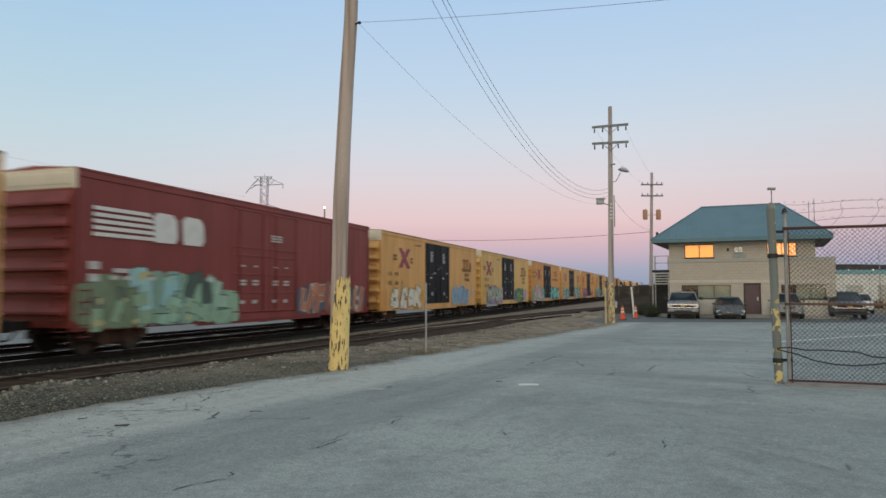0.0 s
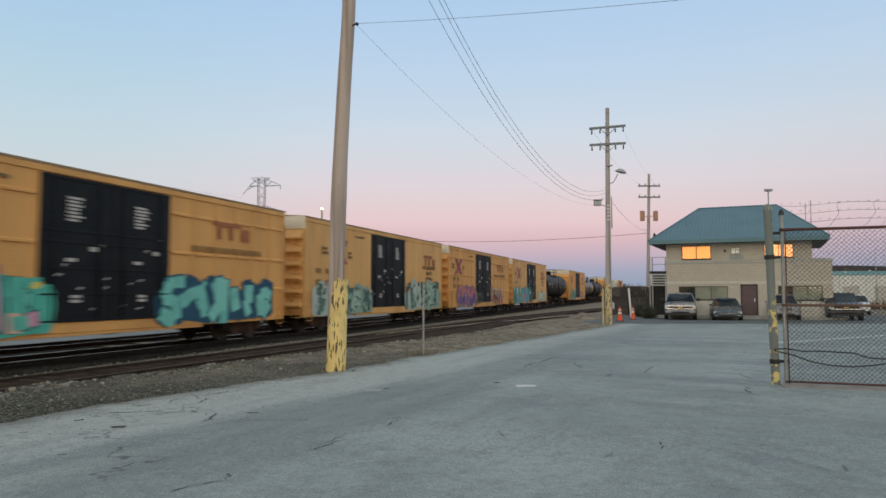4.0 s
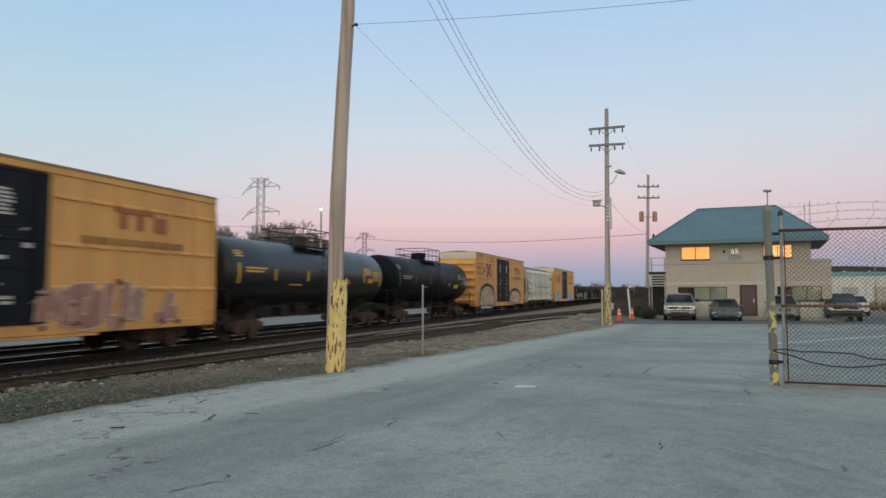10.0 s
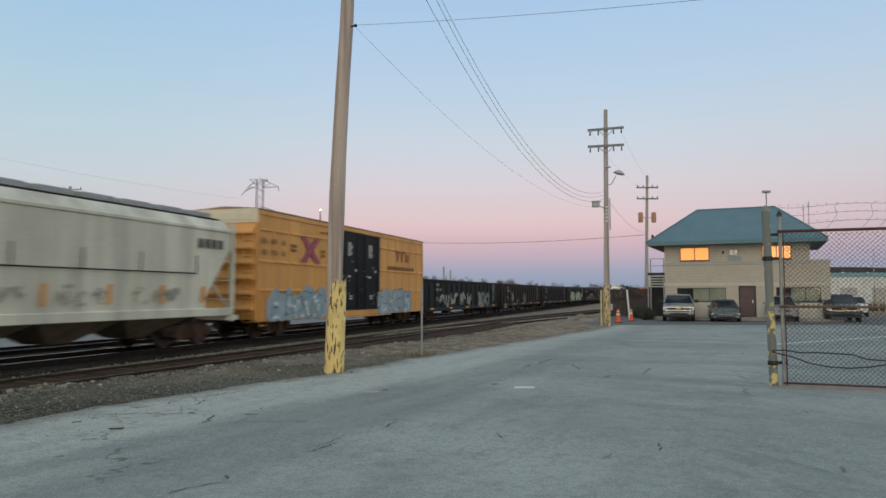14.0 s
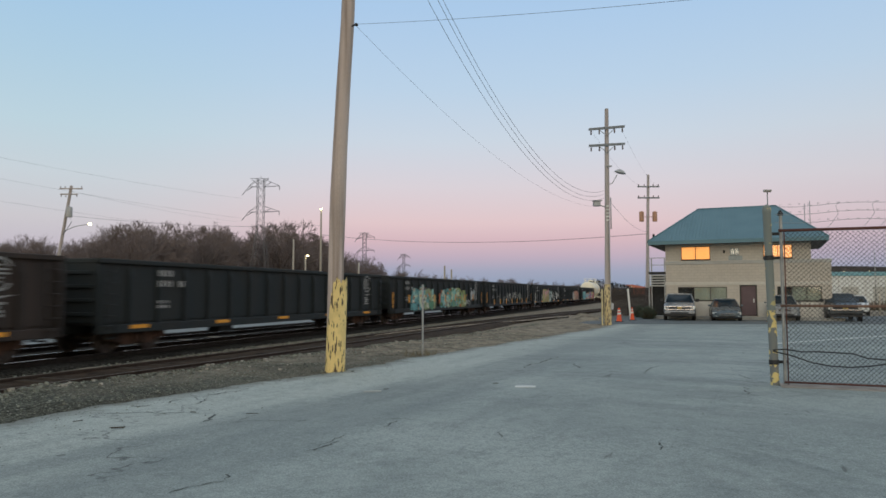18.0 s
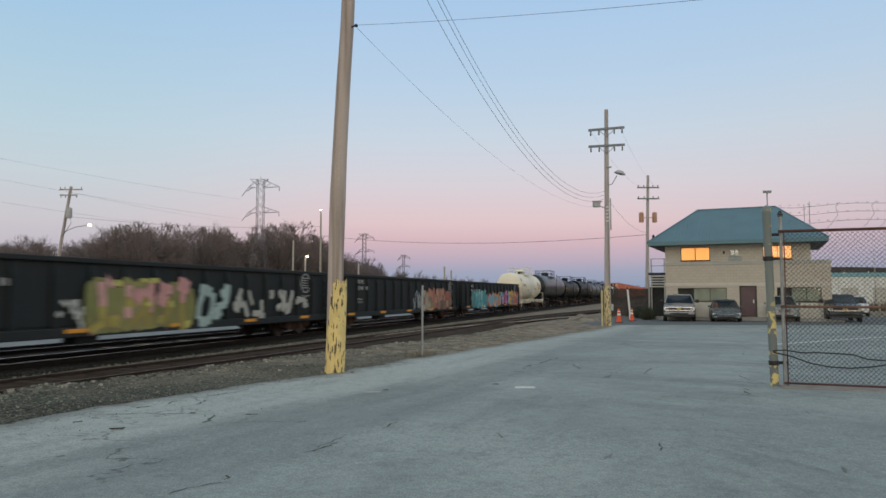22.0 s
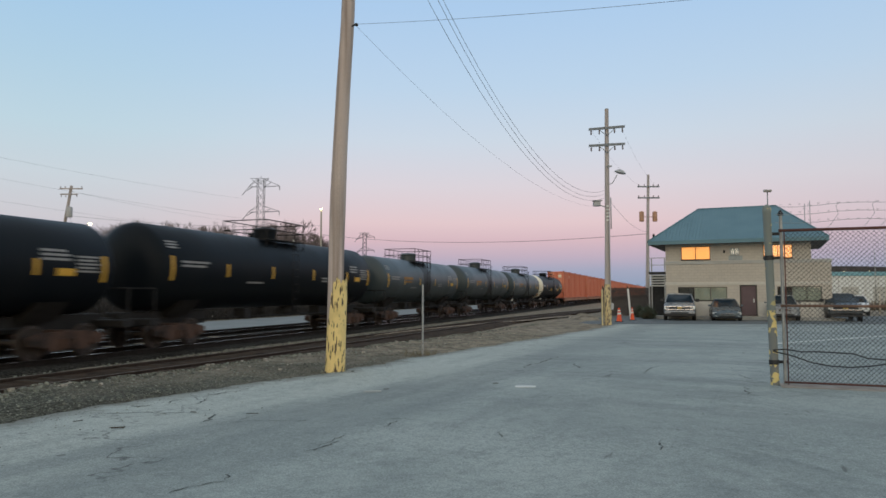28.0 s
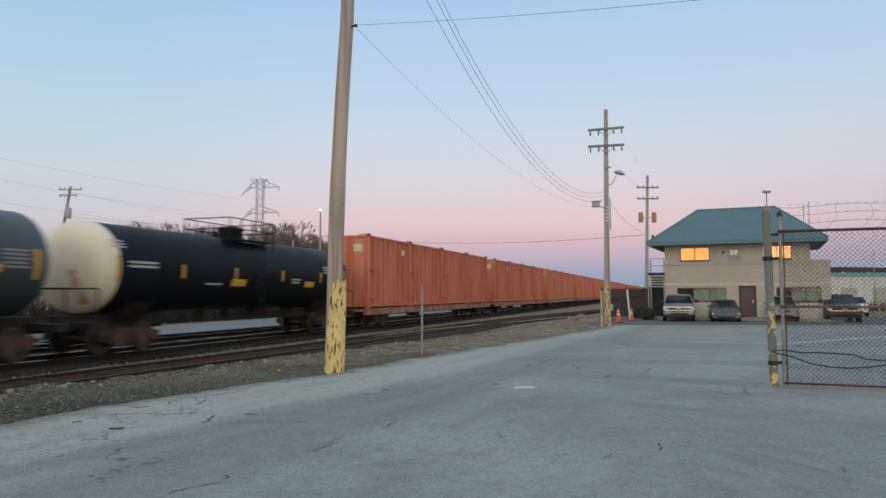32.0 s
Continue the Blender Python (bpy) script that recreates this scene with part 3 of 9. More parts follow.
def siding():
    z0 = RAIL_Z - 0.03
    t = thing("track_siding", pose(0, 0, 0), "rusty siding track sunk in brown mud", "railway track", kind="structure")
    s = Shape()
    rows = []
    for q in spread(-30, 120, 300):
        c = siding_at(q)
        near = 2.35 if q < 30 else max(1.35, 2.35 - (q - 30) * 0.05)
        row = []
        for k, (y, z) in enumerate(((-near - 0.4, -0.36), (-near, -0.09), (-1.6, -0.06), (-0.95, -0.05), (-0.6, -0.09), (0, -0.075), (0.6, -0.09), (0.95, -0.055), (1.3, -0.1), (1.75, -0.36))):
            wob = 0.0 if k in (3, 4, 6, 7) else 0.14 * noise.noise(Vector((q * 0.8, y, 2)))
            row.append(tuple(along(q, c + y + wob, z0 + z + 0.05 * noise.noise(Vector((q * 1.1, y * 2, 7))))))
        rows.append(row)
    part("ballast", s.sheet(rows), M_MUD, t)
    qs = spread(-30, 120, 75)
    for side in (-0.755, 0.755):
        s = Shape().quad_loop([[tuple(along(q, siding_at(q) + side + a, z0 + b - 0.172)) for a, b in rail_profile()] for q in qs], smooth=False)
        r = part("rail", s, M_RAIL, t)
        s = Shape().quad_loop([[tuple(along(q, siding_at(q) + side + a, z0 + b)) for a, b in ((-0.022, -0.01), (-0.022, 0.003), (0.022, 0.003), (0.022, -0.01))] for q in qs], smooth=False)
        part("rail_head", s, M_DULLRAIL, r, "dull worn running surface")
    tie = Shape().box(-0.11, 0.11, -1.29, 1.29, -0.3, -0.055, 0.02).mesh("tie", M_TIE)
    rnd = random.Random(129)
    q = -6.0
    while q < 90:
        lean = -math.degrees(math.atan2(siding_at(q + 1) - siding_at(q - 1), 2.0))
        part("tie", tie, M_TIE, t, at=pose(*along(q, siding_at(q) + rnd.uniform(-0.06, 0.06), z0 + rnd.uniform(-0.05, 0.0)), 0, 0, TRACK_TURN - lean + rnd.uniform(-1.5, 1.5)))
        q += 0.54 * rnd.uniform(0.9, 1.1)


siding()
track("track_back", MAIN_D + 4.4, -30, 900, 0.05, "second railway track behind the train", 1.75)

# ---- the train ----
CAR_YELLOW = mat("boxcar_yellow", (0.82, 0.425, 0.13), 0.6, 0, 0.24, 0.8, 14, 0.05, (0.46, 0.22, 0.075), streak=0.22)
CAR_PALE = mat("boxcar_pale_yellow", (0.83, 0.47, 0.165), 0.6, 0, 0.24, 0.8, 14, 0.05, (0.48, 0.25, 0.09), streak=0.22)
CAR_BLEACHED = mat("boxcar_sun_bleached_yellow", (0.86, 0.56, 0.20), 0.6, 0, 0.24, 0.8, 14, 0.05, (0.55, 0.33, 0.12), streak=0.22)
CAR_RED = mat("boxcar_brown_red", (0.27, 0.05, 0.04), 0.55, 0, 0.25, 0.9, 20, 0.05, (0.14, 0.03, 0.025), streak=0.25)
BLACK = mat("black_door_paint", (0.0085, 0.0115, 0.016), 0.5, 0, 0.3, 1.5, 25, 0.05, (0.02, 0.021, 0.022), gloss=0.16)
TANKBLACK = mat("black_tank_paint", (0.009, 0.012, 0.016), 0.45, 0, 0.2, 0.8, 20, 0.03, (0.018, 0.019, 0.02), streak=0.6, gloss=0.09)
TANKGREY = mat("grey_tank_paint", (0.05, 0.066, 0.074), 0.42, 0, 0.16, 0.8, 20, 0.03, (0.04, 0.048, 0.052), streak=0.6)
TANKDARK = mat("glossy_black_tank_paint", (0.014, 0.017, 0.021), 0.33, 0, 0.12, 0.8, 20, 0.03, streak=0.6)
TANKWHITE = mat("cream_tank_paint", (0.95, 0.87, 0.70), 0.45, 0, 0.16, 0.9, 20, 0.03, (0.72, 0.64, 0.48), streak=0.3)
HOPPERWHITE = mat("weathered_pale_grey_paint", (0.76, 0.75, 0.64), 0.65, 0, 0.36, 1.1, 18, 0.05, (0.36, 0.36, 0.31), streak=0.14)
GONDOLA = mat("black_gondola_paint", (0.026, 0.032, 0.035), 0.65, 0, 0.4, 0.9, 18, 0.08, (0.040, 0.039, 0.038), streak=0.3, gloss=0.2)
GONDOLA_RUST = mat("rusty_gondola_paint", (0.038, 0.032, 0.030), 0.7, 0, 0.4, 0.9, 18, 0.08, (0.07, 0.05, 0.043), streak=0.3, gloss=0.2)
BOXRED = mat("faded_red_container", (0.63, 0.16, 0.08), 0.6, 0, 0.38, 2.6, 18, 0.05, (0.74, 0.32, 0.21), streak=0.07)
TRUCK = mat("truck_rust", (0.095, 0.05, 0.034), 0.85, 0.1, 0.45, 3, 30, 0.2, (0.022, 0.017, 0.015))
WHEEL = mat("wheel_steel", (0.09, 0.07, 0.06), 0.55, 0.6, 0.3, 4, 30, 0.1)
WHITE = mat("white_paint", (0.78, 0.78, 0.76), 0.6, 0, 0.12, 3, 30, 0.02)
ROOFPALE = mat("galvanised_roof", (0.76, 0.70, 0.57), 0.6, 0.0, 0.15, 2, 30, 0.03)
# roof of the yellow cars: browner and darker than their sides
ROOFBROWN = mat("dirty_roof_edge", (0.34, 0.24, 0.14), 0.7, 0, 0.3, 2, 30, 0.03, (0.18, 0.12, 0.07))
TAPE = mat("yellow_reflector", (0.74, 0.41, 0.045), 0.5, 0, 0.1, 5, 40, 0)
LETTER_DARK = mat("dark_lettering", (0.24, 0.14, 0.055), 0.7, 0, 0.1, 5, 40, 0)
LETTER_RED = mat("red_lettering", (0.58, 0.085, 0.07), 0.6, 0, 0.1, 5, 40, 0)
LETTER_BLUE = mat("blue_lettering", (0.05, 0.07, 0.28), 0.6, 0, 0.1, 5, 40, 0)
SOIL = mat("dark_underframe", (0.022, 0.019, 0.018), 0.8, 0.1, 0.3, 4, 30, 0.1)

TRUCK_MESH, WHEELS_MESH = None, None
WHEELSETS = {-0.89: [], 0.89: []}


def truck_meshes():
    s = Shape()
    for y in (-1.0, 1.0):
        # side frame: arched top, bottom tie, pedestals over the axle boxes
        s.prism([(-1.25, 0.42), (-1.25, 0.62), (-0.95, 0.70), (-0.55, 0.74), (0.55, 0.74), (0.95, 0.70), (1.25, 0.62), (1.25, 0.42), (1.05, 0.38),
                 (0.78, 0.42), (0.62, 0.24), (-0.62, 0.24), (-0.78, 0.42), (-1.05, 0.38)], y - 0.09, y + 0.09)
        for x in (-0.18, 0, 0.18):
            s.tube((x, y + (0.12 if y > 0 else -0.12), 0.3), (x, y + (0.12 if y > 0 else -0.12), 0.56), 0.075, n=8)
        for x in (-0.89, 0.89):
            s.tube((x, y - 0.14, 0.457), (x, y + 0.14, 0.457), 0.13, n=10)
    s.box(-0.2, 0.2, -1.1, 1.1, 0.5, 0.78, 0.04)
    a = s.mesh("truck", TRUCK)
    s = Shape()
    s.tube((0, -0.95, 0), (0, 0.95, 0), 0.08, n=10)
    for y in (-1, 1):
        prof = [(0.10, 0.69), (0.36, 0.70), (0.40, 0.67), (0.485, 0.66), (0.47, 0.69), (0.457, 0.70), (0.452, 0.80), (0.40, 0.80), (0.36, 0.765), (0.20, 0.75), (0.13, 0.80), (0.10, 0.80)]
        s.lathe([(r, y * h) for r, h in prof], n=20, axis="y")
        for k in range(2):  # lightening marks so that the turning shows
            ang = k * 3.1416
            s.box(0.26 * math.cos(ang) - 0.04, 0.26 * math.cos(ang) + 0.04, y * 0.75, y * 0.785, -0.05, 0.05)
    b = s.mesh("wheelset", WHEEL)
    return a, b


TRUCK_MESH, WHEELS_MESH = truck_meshes()


def add_trucks(car, xs):
    for x in xs:
        t = part("truck", TRUCK_MESH, TRUCK, car, at=pose(x, 0, 0))
        for k in (-0.89, 0.89):
            WHEELSETS[k].append(part("wheelset", WHEELS_MESH, WHEEL, t, at=pose(k, 0, 0.457)))


COUPLER = None


def add_couplers(car, L, z=0.86, gap=0.86):
    global COUPLER
    if COUPLER is None:
        s = Shape()
        s.box(-gap + 0.12, 0.5, -0.11, 0.11, -0.12, 0.12, 0.02)
        s.box(-gap + 0.02, -gap + 0.3, -0.17, 0.12, -0.17, 0.17, 0.04)
        s.line([(-0.05, 0.25, -0.1), (-0.35, 0.3, -0.4), (-0.7, 0.2, -0.42), (-gap + 0.04, 0.1, -0.25)], 0.03)
        COUPLER = s.mesh("coupler", SOIL)
    part("coupler", COUPLER, SOIL, car, at=pose(0, 0, z))
    part("coupler", COUPLER, SOIL, car, at=pose(L, 0, z, 0, 0, 180))


CACHE = {}


def cached(key, build, material):
    if key not in CACHE:
        s = Shape()
        build(s)
        CACHE[key] = s.mesh(key.split("/")[0], material)
    return CACHE[key]


W2 = 1.6


def bars(s, x0, x1, z0, z1, rows, y, cols=1, rag=0.0, rnd=None):
    """Plain bars in place of lettering."""
    h = (z1 - z0) / rows
    for r in range(rows):
        x = x0
        cw = (x1 - x0) / cols
        for c in range(cols):
            w = cw * ((0.82 if cols == 1 else 0.62) - (rnd.uniform(0, rag) if rnd else 0))
            s.box(x + 0.04 * cw, x + 0.04 * cw + w, y, y - 0.006, z0 + r * h + 0.18 * h, z0 + (r + 1) * h - 0.18 * h)
            x += cw


def blob(cx, cz, w, h, rnd, n=14, spiky=0.25):
    out = []
    for i in range(n):
        a = 6.28318 * i / n
        c, s_ = math.cos(a), math.sin(a)
        p = 0.55
        k = 1 + rnd.uniform(-spiky, spiky)
        out.append((cx + w * 0.5 * k * math.copysign(abs(c) ** p, c), cz + h * 0.5 * k * math.copysign(abs(s_) ** p, s_)))
    return out


def bar_shape(p, q, w0, w1, bend, rnd):
    """A bent, tapering bar from p to q."""
    dx, dz = q[0] - p[0], q[1] - p[1]
    k = math.hypot(dx, dz) or 1.0
    nx, nz = -dz / k, dx / k
    left, right = [], []
    for i in range(5):
        u = i / 4
        w = (w0 + (w1 - w0) * u) / 2
        o = bend * math.sin(3.1416 * u)
        x, z = p[0] + dx * u + nx * o, p[1] + dz * u + nz * o
        left.append((x + nx * w, z + nz * w))
        right.append((x - nx * w, z - nz * w))
    return left + right[::-1]


# skeletons of sprayed shapes, in a unit cell
STROKES = [
    [((.15, 0), (.2, 1)), ((.15, .95), (.85, .9)), ((.15, .5), (.75, .45))],
    [((.2, 0), (.15, 1)), ((.2, .95), (.85, .75)), ((.85, .75), (.25, .5)), ((.25, .5), (.9, 0))],
    [((.05, 0), (.45, 1)), ((.45, 1), (.9, 0)), ((.2, .35), (.75, .3))],
    [((.8, .9), (.25, .95)), ((.25, .95), (.2, .55)), ((.2, .55), (.8, .45)), ((.8, .45), (.75, .05)), ((.75, .05), (.1, .08))],
    [((.2, 1), (.15, .1)), ((.2, .1), (.8, .05)), ((.8, .1), (.85, 1))],
    [((.5, 0), (.45, .9)), ((.05, .85), (.95, .95))],
    [((.2, .1), (.15, .95)), ((.2, .95), (.8, .9)), ((.8, .9), (.85, .1)), ((.8, .1), (.2, .05))],
    [((.12, 0), (.15, 1)), ((.15, 1), (.5, .4)), ((.5, .4), (.85, 1)), ((.85, 1), (.9, 0))],
]


def tag(car, x0, x1, z0, z1, seed, fill, low=None, rim=(40, 42, 46), rw=0.07, cloud=(), splash=(), shine=None, w=0.3, cells=None, arch=0.15,
        y=-W2 - 0.03, label="painted graffiti", chips=()):
    """Sprayed lettering-like shapes in thin layers of paint: a soft cloud, rimmed strokes whose colours run along the car, splashes and highlights.
    low: colours of the lower half; chips: colours of small patches scattered over the strokes."""
    rnd = random.Random(seed)
    L, H = x1 - x0, z1 - z0
    verts, faces, slots, used, order = [], [], [], {}, [0]

    def put(poly, color):
        if color not in used:
            used[color] = len(used)
        order[0] += 1
        n = len(verts)
        verts.extend((px, y - 0.00015 * order[0], min(max(pz, z0 - 0.1), z1 + 0.25)) for px, pz in poly)
        faces.append(tuple(range(n, n + len(poly))))
        slots.append(used[color])

    def top(u):
        return H * (1 - arch + arch * math.sin(3.1416 * min(max(u, 0.03), 0.97)) ** 0.5)
    for i in range(int(L * 3.2) if cloud else 0):
        u = (i + rnd.random()) / int(L * 3.2)
        h = top(u) * rnd.uniform(0.7, 1.06)
        put(blob(x0 + u * L, z0 + h * 0.5, rnd.uniform(0.55, 1.0), h, rnd, 11, 0.14), cloud[min(int(u * len(cloud)), len(cloud) - 1)])
    n = cells or max(1, round(L / 1.15))
    cw = L / n
    for c in range(n):
        u0 = (c + 0.5) / n
        hh = top(u0) * rnd.uniform(0.88, 1.02)
        sk = rnd.choice(STROKES)
        if not rw or rnd.random() < 0.3:
            sk = []
            for _ in range(rnd.randint(3, 4)):
                p = (rnd.uniform(0, 1), rnd.uniform(0, 1))
                a = rnd.choice((1.57, 1.57, 1.2, 2.0, 0.2, -0.4)) + rnd.gauss(0, 0.3)
                sk.append((p, (min(max(p[0] + 0.7 * math.cos(a), 0), 1), min(max(p[1] + (0.8 if p[1] < 0.5 else -0.8) * abs(math.sin(a)), 0), 1))))
        fx, fz = rnd.random() < 0.5, rnd.random() < 0.4
        lean = rnd.gauss(0.06, 0.08)
        lines = []
        for p, q in sk:
            pts = []
            for a, b in (p, q):
                a, b = (1 - a if fx else a) + rnd.gauss(0, 0.1), (1 - b if fz else b) + rnd.gauss(0, 0.08)
                pts.append((x0 + (c + 0.08 + a * 0.86) * cw + lean * b, z0 + 0.1 + b * (hh - 0.2)))
            ww = w * rnd.uniform(0.75, 1.25)
            lines.append((*pts, ww, ww * rnd.uniform(0.7, 1.2), rnd.gauss(0, 0.07 if rw else 0.16)))
        if rw:
            for p, q, a, b, bend in lines:
                d = Vector((q[0] - p[0], q[1] - p[1])).normalized() * rw * 0.5
                put(bar_shape((p[0] - d.x, p[1] - d.y), (q[0] + d.x, q[1] + d.y), a + rw, b + rw, bend, rnd), rim)
        for p, q, a, b, bend in lines:
            for k in range(3):
                f, g = k / 3 - 0.02, (k + 1) / 3 + 0.02
                pp = (p[0] + (q[0] - p[0]) * f, p[1] + (q[1] - p[1]) * f)
                qq = (p[0] + (q[0] - p[0]) * g, p[1] + (q[1] - p[1]) * g)
                v = ((pp[1] + qq[1]) / 2 - z0) / H + rnd.gauss(0, 0.07)
                cols = low if low and v < 0.48 else fill
                col = cols[min(int(u0 * len(cols)), len(cols) - 1)] if rnd.random() < 0.8 else rnd.choice(cols)
                off = bend * math.sin(3.1416 * (k + 0.5) / 3)
                dx, dz = q[0] - p[0], q[1] - p[1]
                ln = math.hypot(dx, dz) or 1.0
                pp, qq = (pp[0] - dz / ln * off, pp[1] + dx / ln * off), (qq[0] - dz / ln * off, qq[1] + dx / ln * off)
                put(bar_shape(pp, qq, a + (b - a) * f, a + (b - a) * g, 0.0, rnd), col)
            if shine and rnd.random() < 0.6:
                put(bar_shape((p[0] - 0.05, p[1] * 0.92 + q[1] * 0.08), (p[0] * 0.3 + q[0] * 0.7 - 0.05, p[1] * 0.3 + q[1] * 0.7), a * 0.3, a * 0.12, bend, rnd), shine)
    for i in range(int(L * 5) if chips else 0):
        u = rnd.random()
        zc = z0 + rnd.uniform(0.05, 0.95) * top(u)
        put(bar_shape((x0 + u * L, zc), (x0 + u * L + rnd.uniform(0.1, 0.35), zc + rnd.gauss(0, 0.12)), rnd.uniform(0.08, 0.25), rnd.uniform(0.05, 0.2), 0.03, rnd), rnd.choice(chips))
    for i in range(int(L * 1.4) if splash else 0):
        u = rnd.random()
        zc = z0 + rnd.choice((0.05, 0.1, 0.5, 0.92, 0.98)) * top(u)
        put(blob(x0 + u * L, zc, rnd.uniform(0.15, 0.4), rnd.uniform(0.1, 0.25), rnd, 8, 0.3), rnd.choice(splash))
    me = bpy.data.meshes.new("graffiti")
    me.from_pydata(verts, [], faces)
    for col in used:
        me.materials.append(mat("spray_paint_%d_%d_%d" % col, lin(*col)[:3], 0.6, 0, 0.22, 2.2, 30, 0))
    me.polygons.foreach_set("material_index", slots)
    ob = new("graffiti", me)
    ob.parent = car
    ob["label"] = label
    tagged(ob, kind="stuff")


def arched_tag(car, x0, x1, z0, z1, seed):
    """A cream piece under a thick black arch."""
    y = -W2 - 0.03
    L, H = x1 - x0, z1 - z0
    for name, m, color, dy in (("graffiti_outline", 0.0, (34, 32, 36), 0.0), ("graffiti_edge", 0.3, (226, 214, 196), 0.002), ("graffiti_ground", 0.36, (196, 168, 138), 0.004)):
        pts = [(x0 + m + (L - 2 * m) * i / 20, y - dy, z0 + m * 0.2) for i in range(21)]
        pts += [(x1 - m - (L - 2 * m) * i / 20, y - dy, z0 + (H - m) * (0.5 + 0.5 * max(0.0, math.sin(math.pi * i / 20)) ** 0.45)) for i in range(21)]
        tagged(part(name, Shape().poly(pts), mat("spray_paint_%d_%d_%d" % color, lin(*color)[:3], 0.6, 0, 0.22, 2.2, 30, 0), car), kind="stuff")
    tag(car, x0 + 0.3, x1 - 0.3, z0 + 0.05, z1 - 0.25, seed, [(176, 146, 118), (214, 186, 150), (206, 168, 140), (220, 192, 156), (160, 126, 102)], low=[(206, 182, 152), (196, 158, 132), (214, 184, 146), (190, 160, 136)], rim=(120, 84, 66), rw=0.05,
        shine=(236, 224, 204), w=0.42, cells=5, arch=0.35, y=y - 0.008, chips=[(226, 208, 178), (132, 98, 78), (200, 160, 144)])


BL = 18.74  # body length of the boxcars
D0, D1 = 6.95, 11.85  # doors


BOX_POSTS = [0.0, 1.2, 2.35, 3.5, 4.65, 5.8, D0 - 0.02, D1 + 0.02, 13.0, 14.15, 15.3, 16.45, 17.6, BL]


def box_side(s, tiers, sgn):
    y0 = sgn * (W2 - (0.028 if tiers else 0.016))
    y1 = sgn * W2
    s.box(0.04, BL - 0.04, 0, y0, 0.98, 5.02)
    xs = BOX_POSTS
    s.box(0, BL, y0 - sgn * 0.01, y1 + sgn * 0.015, 4.94, 5.12, 0.015)
    for a, b in zip(xs, xs[1:]):
        if abs(a - D0) < 0.1:
            continue
        if tiers:
            for z in (1.95, 3.1, 4.36):
                s.prism([(y0, z - 0.05), (y1 + sgn * 0.03, z - 0.04), (y1 + sgn * 0.03, z + 0.02), (y0, z + 0.06)], a + 0.1, b - 0.1, "x")
        else:
            m = (a + b) / 2
            s.box(m - 0.015, m + 0.015, y0, y0 + sgn * 0.006, 1.0, 4.93)


def box_sill(s):
    for sg in (-1, 1):
        s.box(0.02, BL - 0.02, sg * 1.42, sg * (W2 - 0.01), 0.70, 0.985, 0.02)
        s.box(5.2, 13.6, sg * 1.46, sg * (W2 - 0.03), 0.62, 0.70, 0.01)


def box_roof(s):
    s.quad_loop([[(x, -W2 - 0.02, 5.12), (x, -W2 - 0.02, 5.19), (x, 0, 5.30), (x, W2 + 0.02, 5.19), (x, W2 + 0.02, 5.12)] for x in (-0.03, BL + 0.03)], smooth=False)
    for i in range(15):
        x = 0.3 + i * (BL - 0.6) / 14
        s.quad_loop([[(x + k, -W2, 5.19), (x + k, 0, 5.325), (x + k, W2, 5.19), (x + k, 0, 5.26)] for k in (-0.05, 0.05)], smooth=False)


def box_end(s):
    s.box(-0.02, 0.06, -W2 + 0.02, W2 - 0.02, 0.8, 4.62)
    for sg in (-1, 1):
        s.box(-0.06, 0.1, sg * (W2 - 0.1), sg * W2, 0.8, 4.62, 0.01)


def end_rib(s):
    s.quad_loop([[(-0.02, y, -0.04), (-0.2, y * 0.99, -0.03), (-0.2, y * 0.99, 0.04), (-0.02, y, 0.36)] for y in (-W2 + 0.12, W2 - 0.12)], smooth=False)


def box_cap(s):
    s.box(-0.045, 0.05, -W2 + 0.01, W2 - 0.01, 4.62, 5.18, 0.01)
    s.box(-0.06, 0.0, -W2 + 0.25, W2 - 0.25, 4.72, 5.06, 0.02)


def box_door(s, w=2.45):
    s.box(0.01, w - 0.01, -W2 + 0.05, -W2 - 0.012, 1.0, 4.92, 0.015)


def door_rib(s, w=2.45):
    s.box(0.05, w - 0.05, -W2 - 0.012, -W2 - 0.035, -0.03, 0.03, 0.008)


def door_rod(s):
    s.tube((0, -W2 - 0.05, 1.05), (0, -W2 - 0.05, 4.85), 0.022, n=6)


def add_door(car, x, turn, kind, dm):
    d = part("door", cached("door/" + kind, box_door, dm), dm, car, "" if kind == "red" else "black plug door", at=pose(x, 0, 0, 0, 0, turn))
    if turn == 0:
        for z in (1.04, 1.75, 2.45, 3.15, 3.45, 4.86):
            part("door_rib", cached("door_rib/" + kind, door_rib, dm), dm, d, at=pose(0, 0, z))
        for rx in (0.45, 2.0):
            part("lock_rod", cached("lock_rod/" + kind, door_rod, dm), dm, d, at=pose(rx, 0, 0))


def ladder(s, x, y, z0, z1, w=0.4, along_y=False, step=0.32):
    n = int((z1 - z0) / step)
    for i in range(n + 1):
        z = z0 + i * step
        if along_y:
            s.tube((x, y, z), (x, y + w, z), 0.016, n=5)
        else:
            s.tube((x, y, z), (x + w, y, z), 0.016, n=5)
    for k in (0, w):
        if along_y:
            s.tube((x, y + k, z0), (x, y + k, z1), 0.018, n=5)
        else:
            s.tube((x + k, y, z0), (x + k, y, z1), 0.018, n=5)


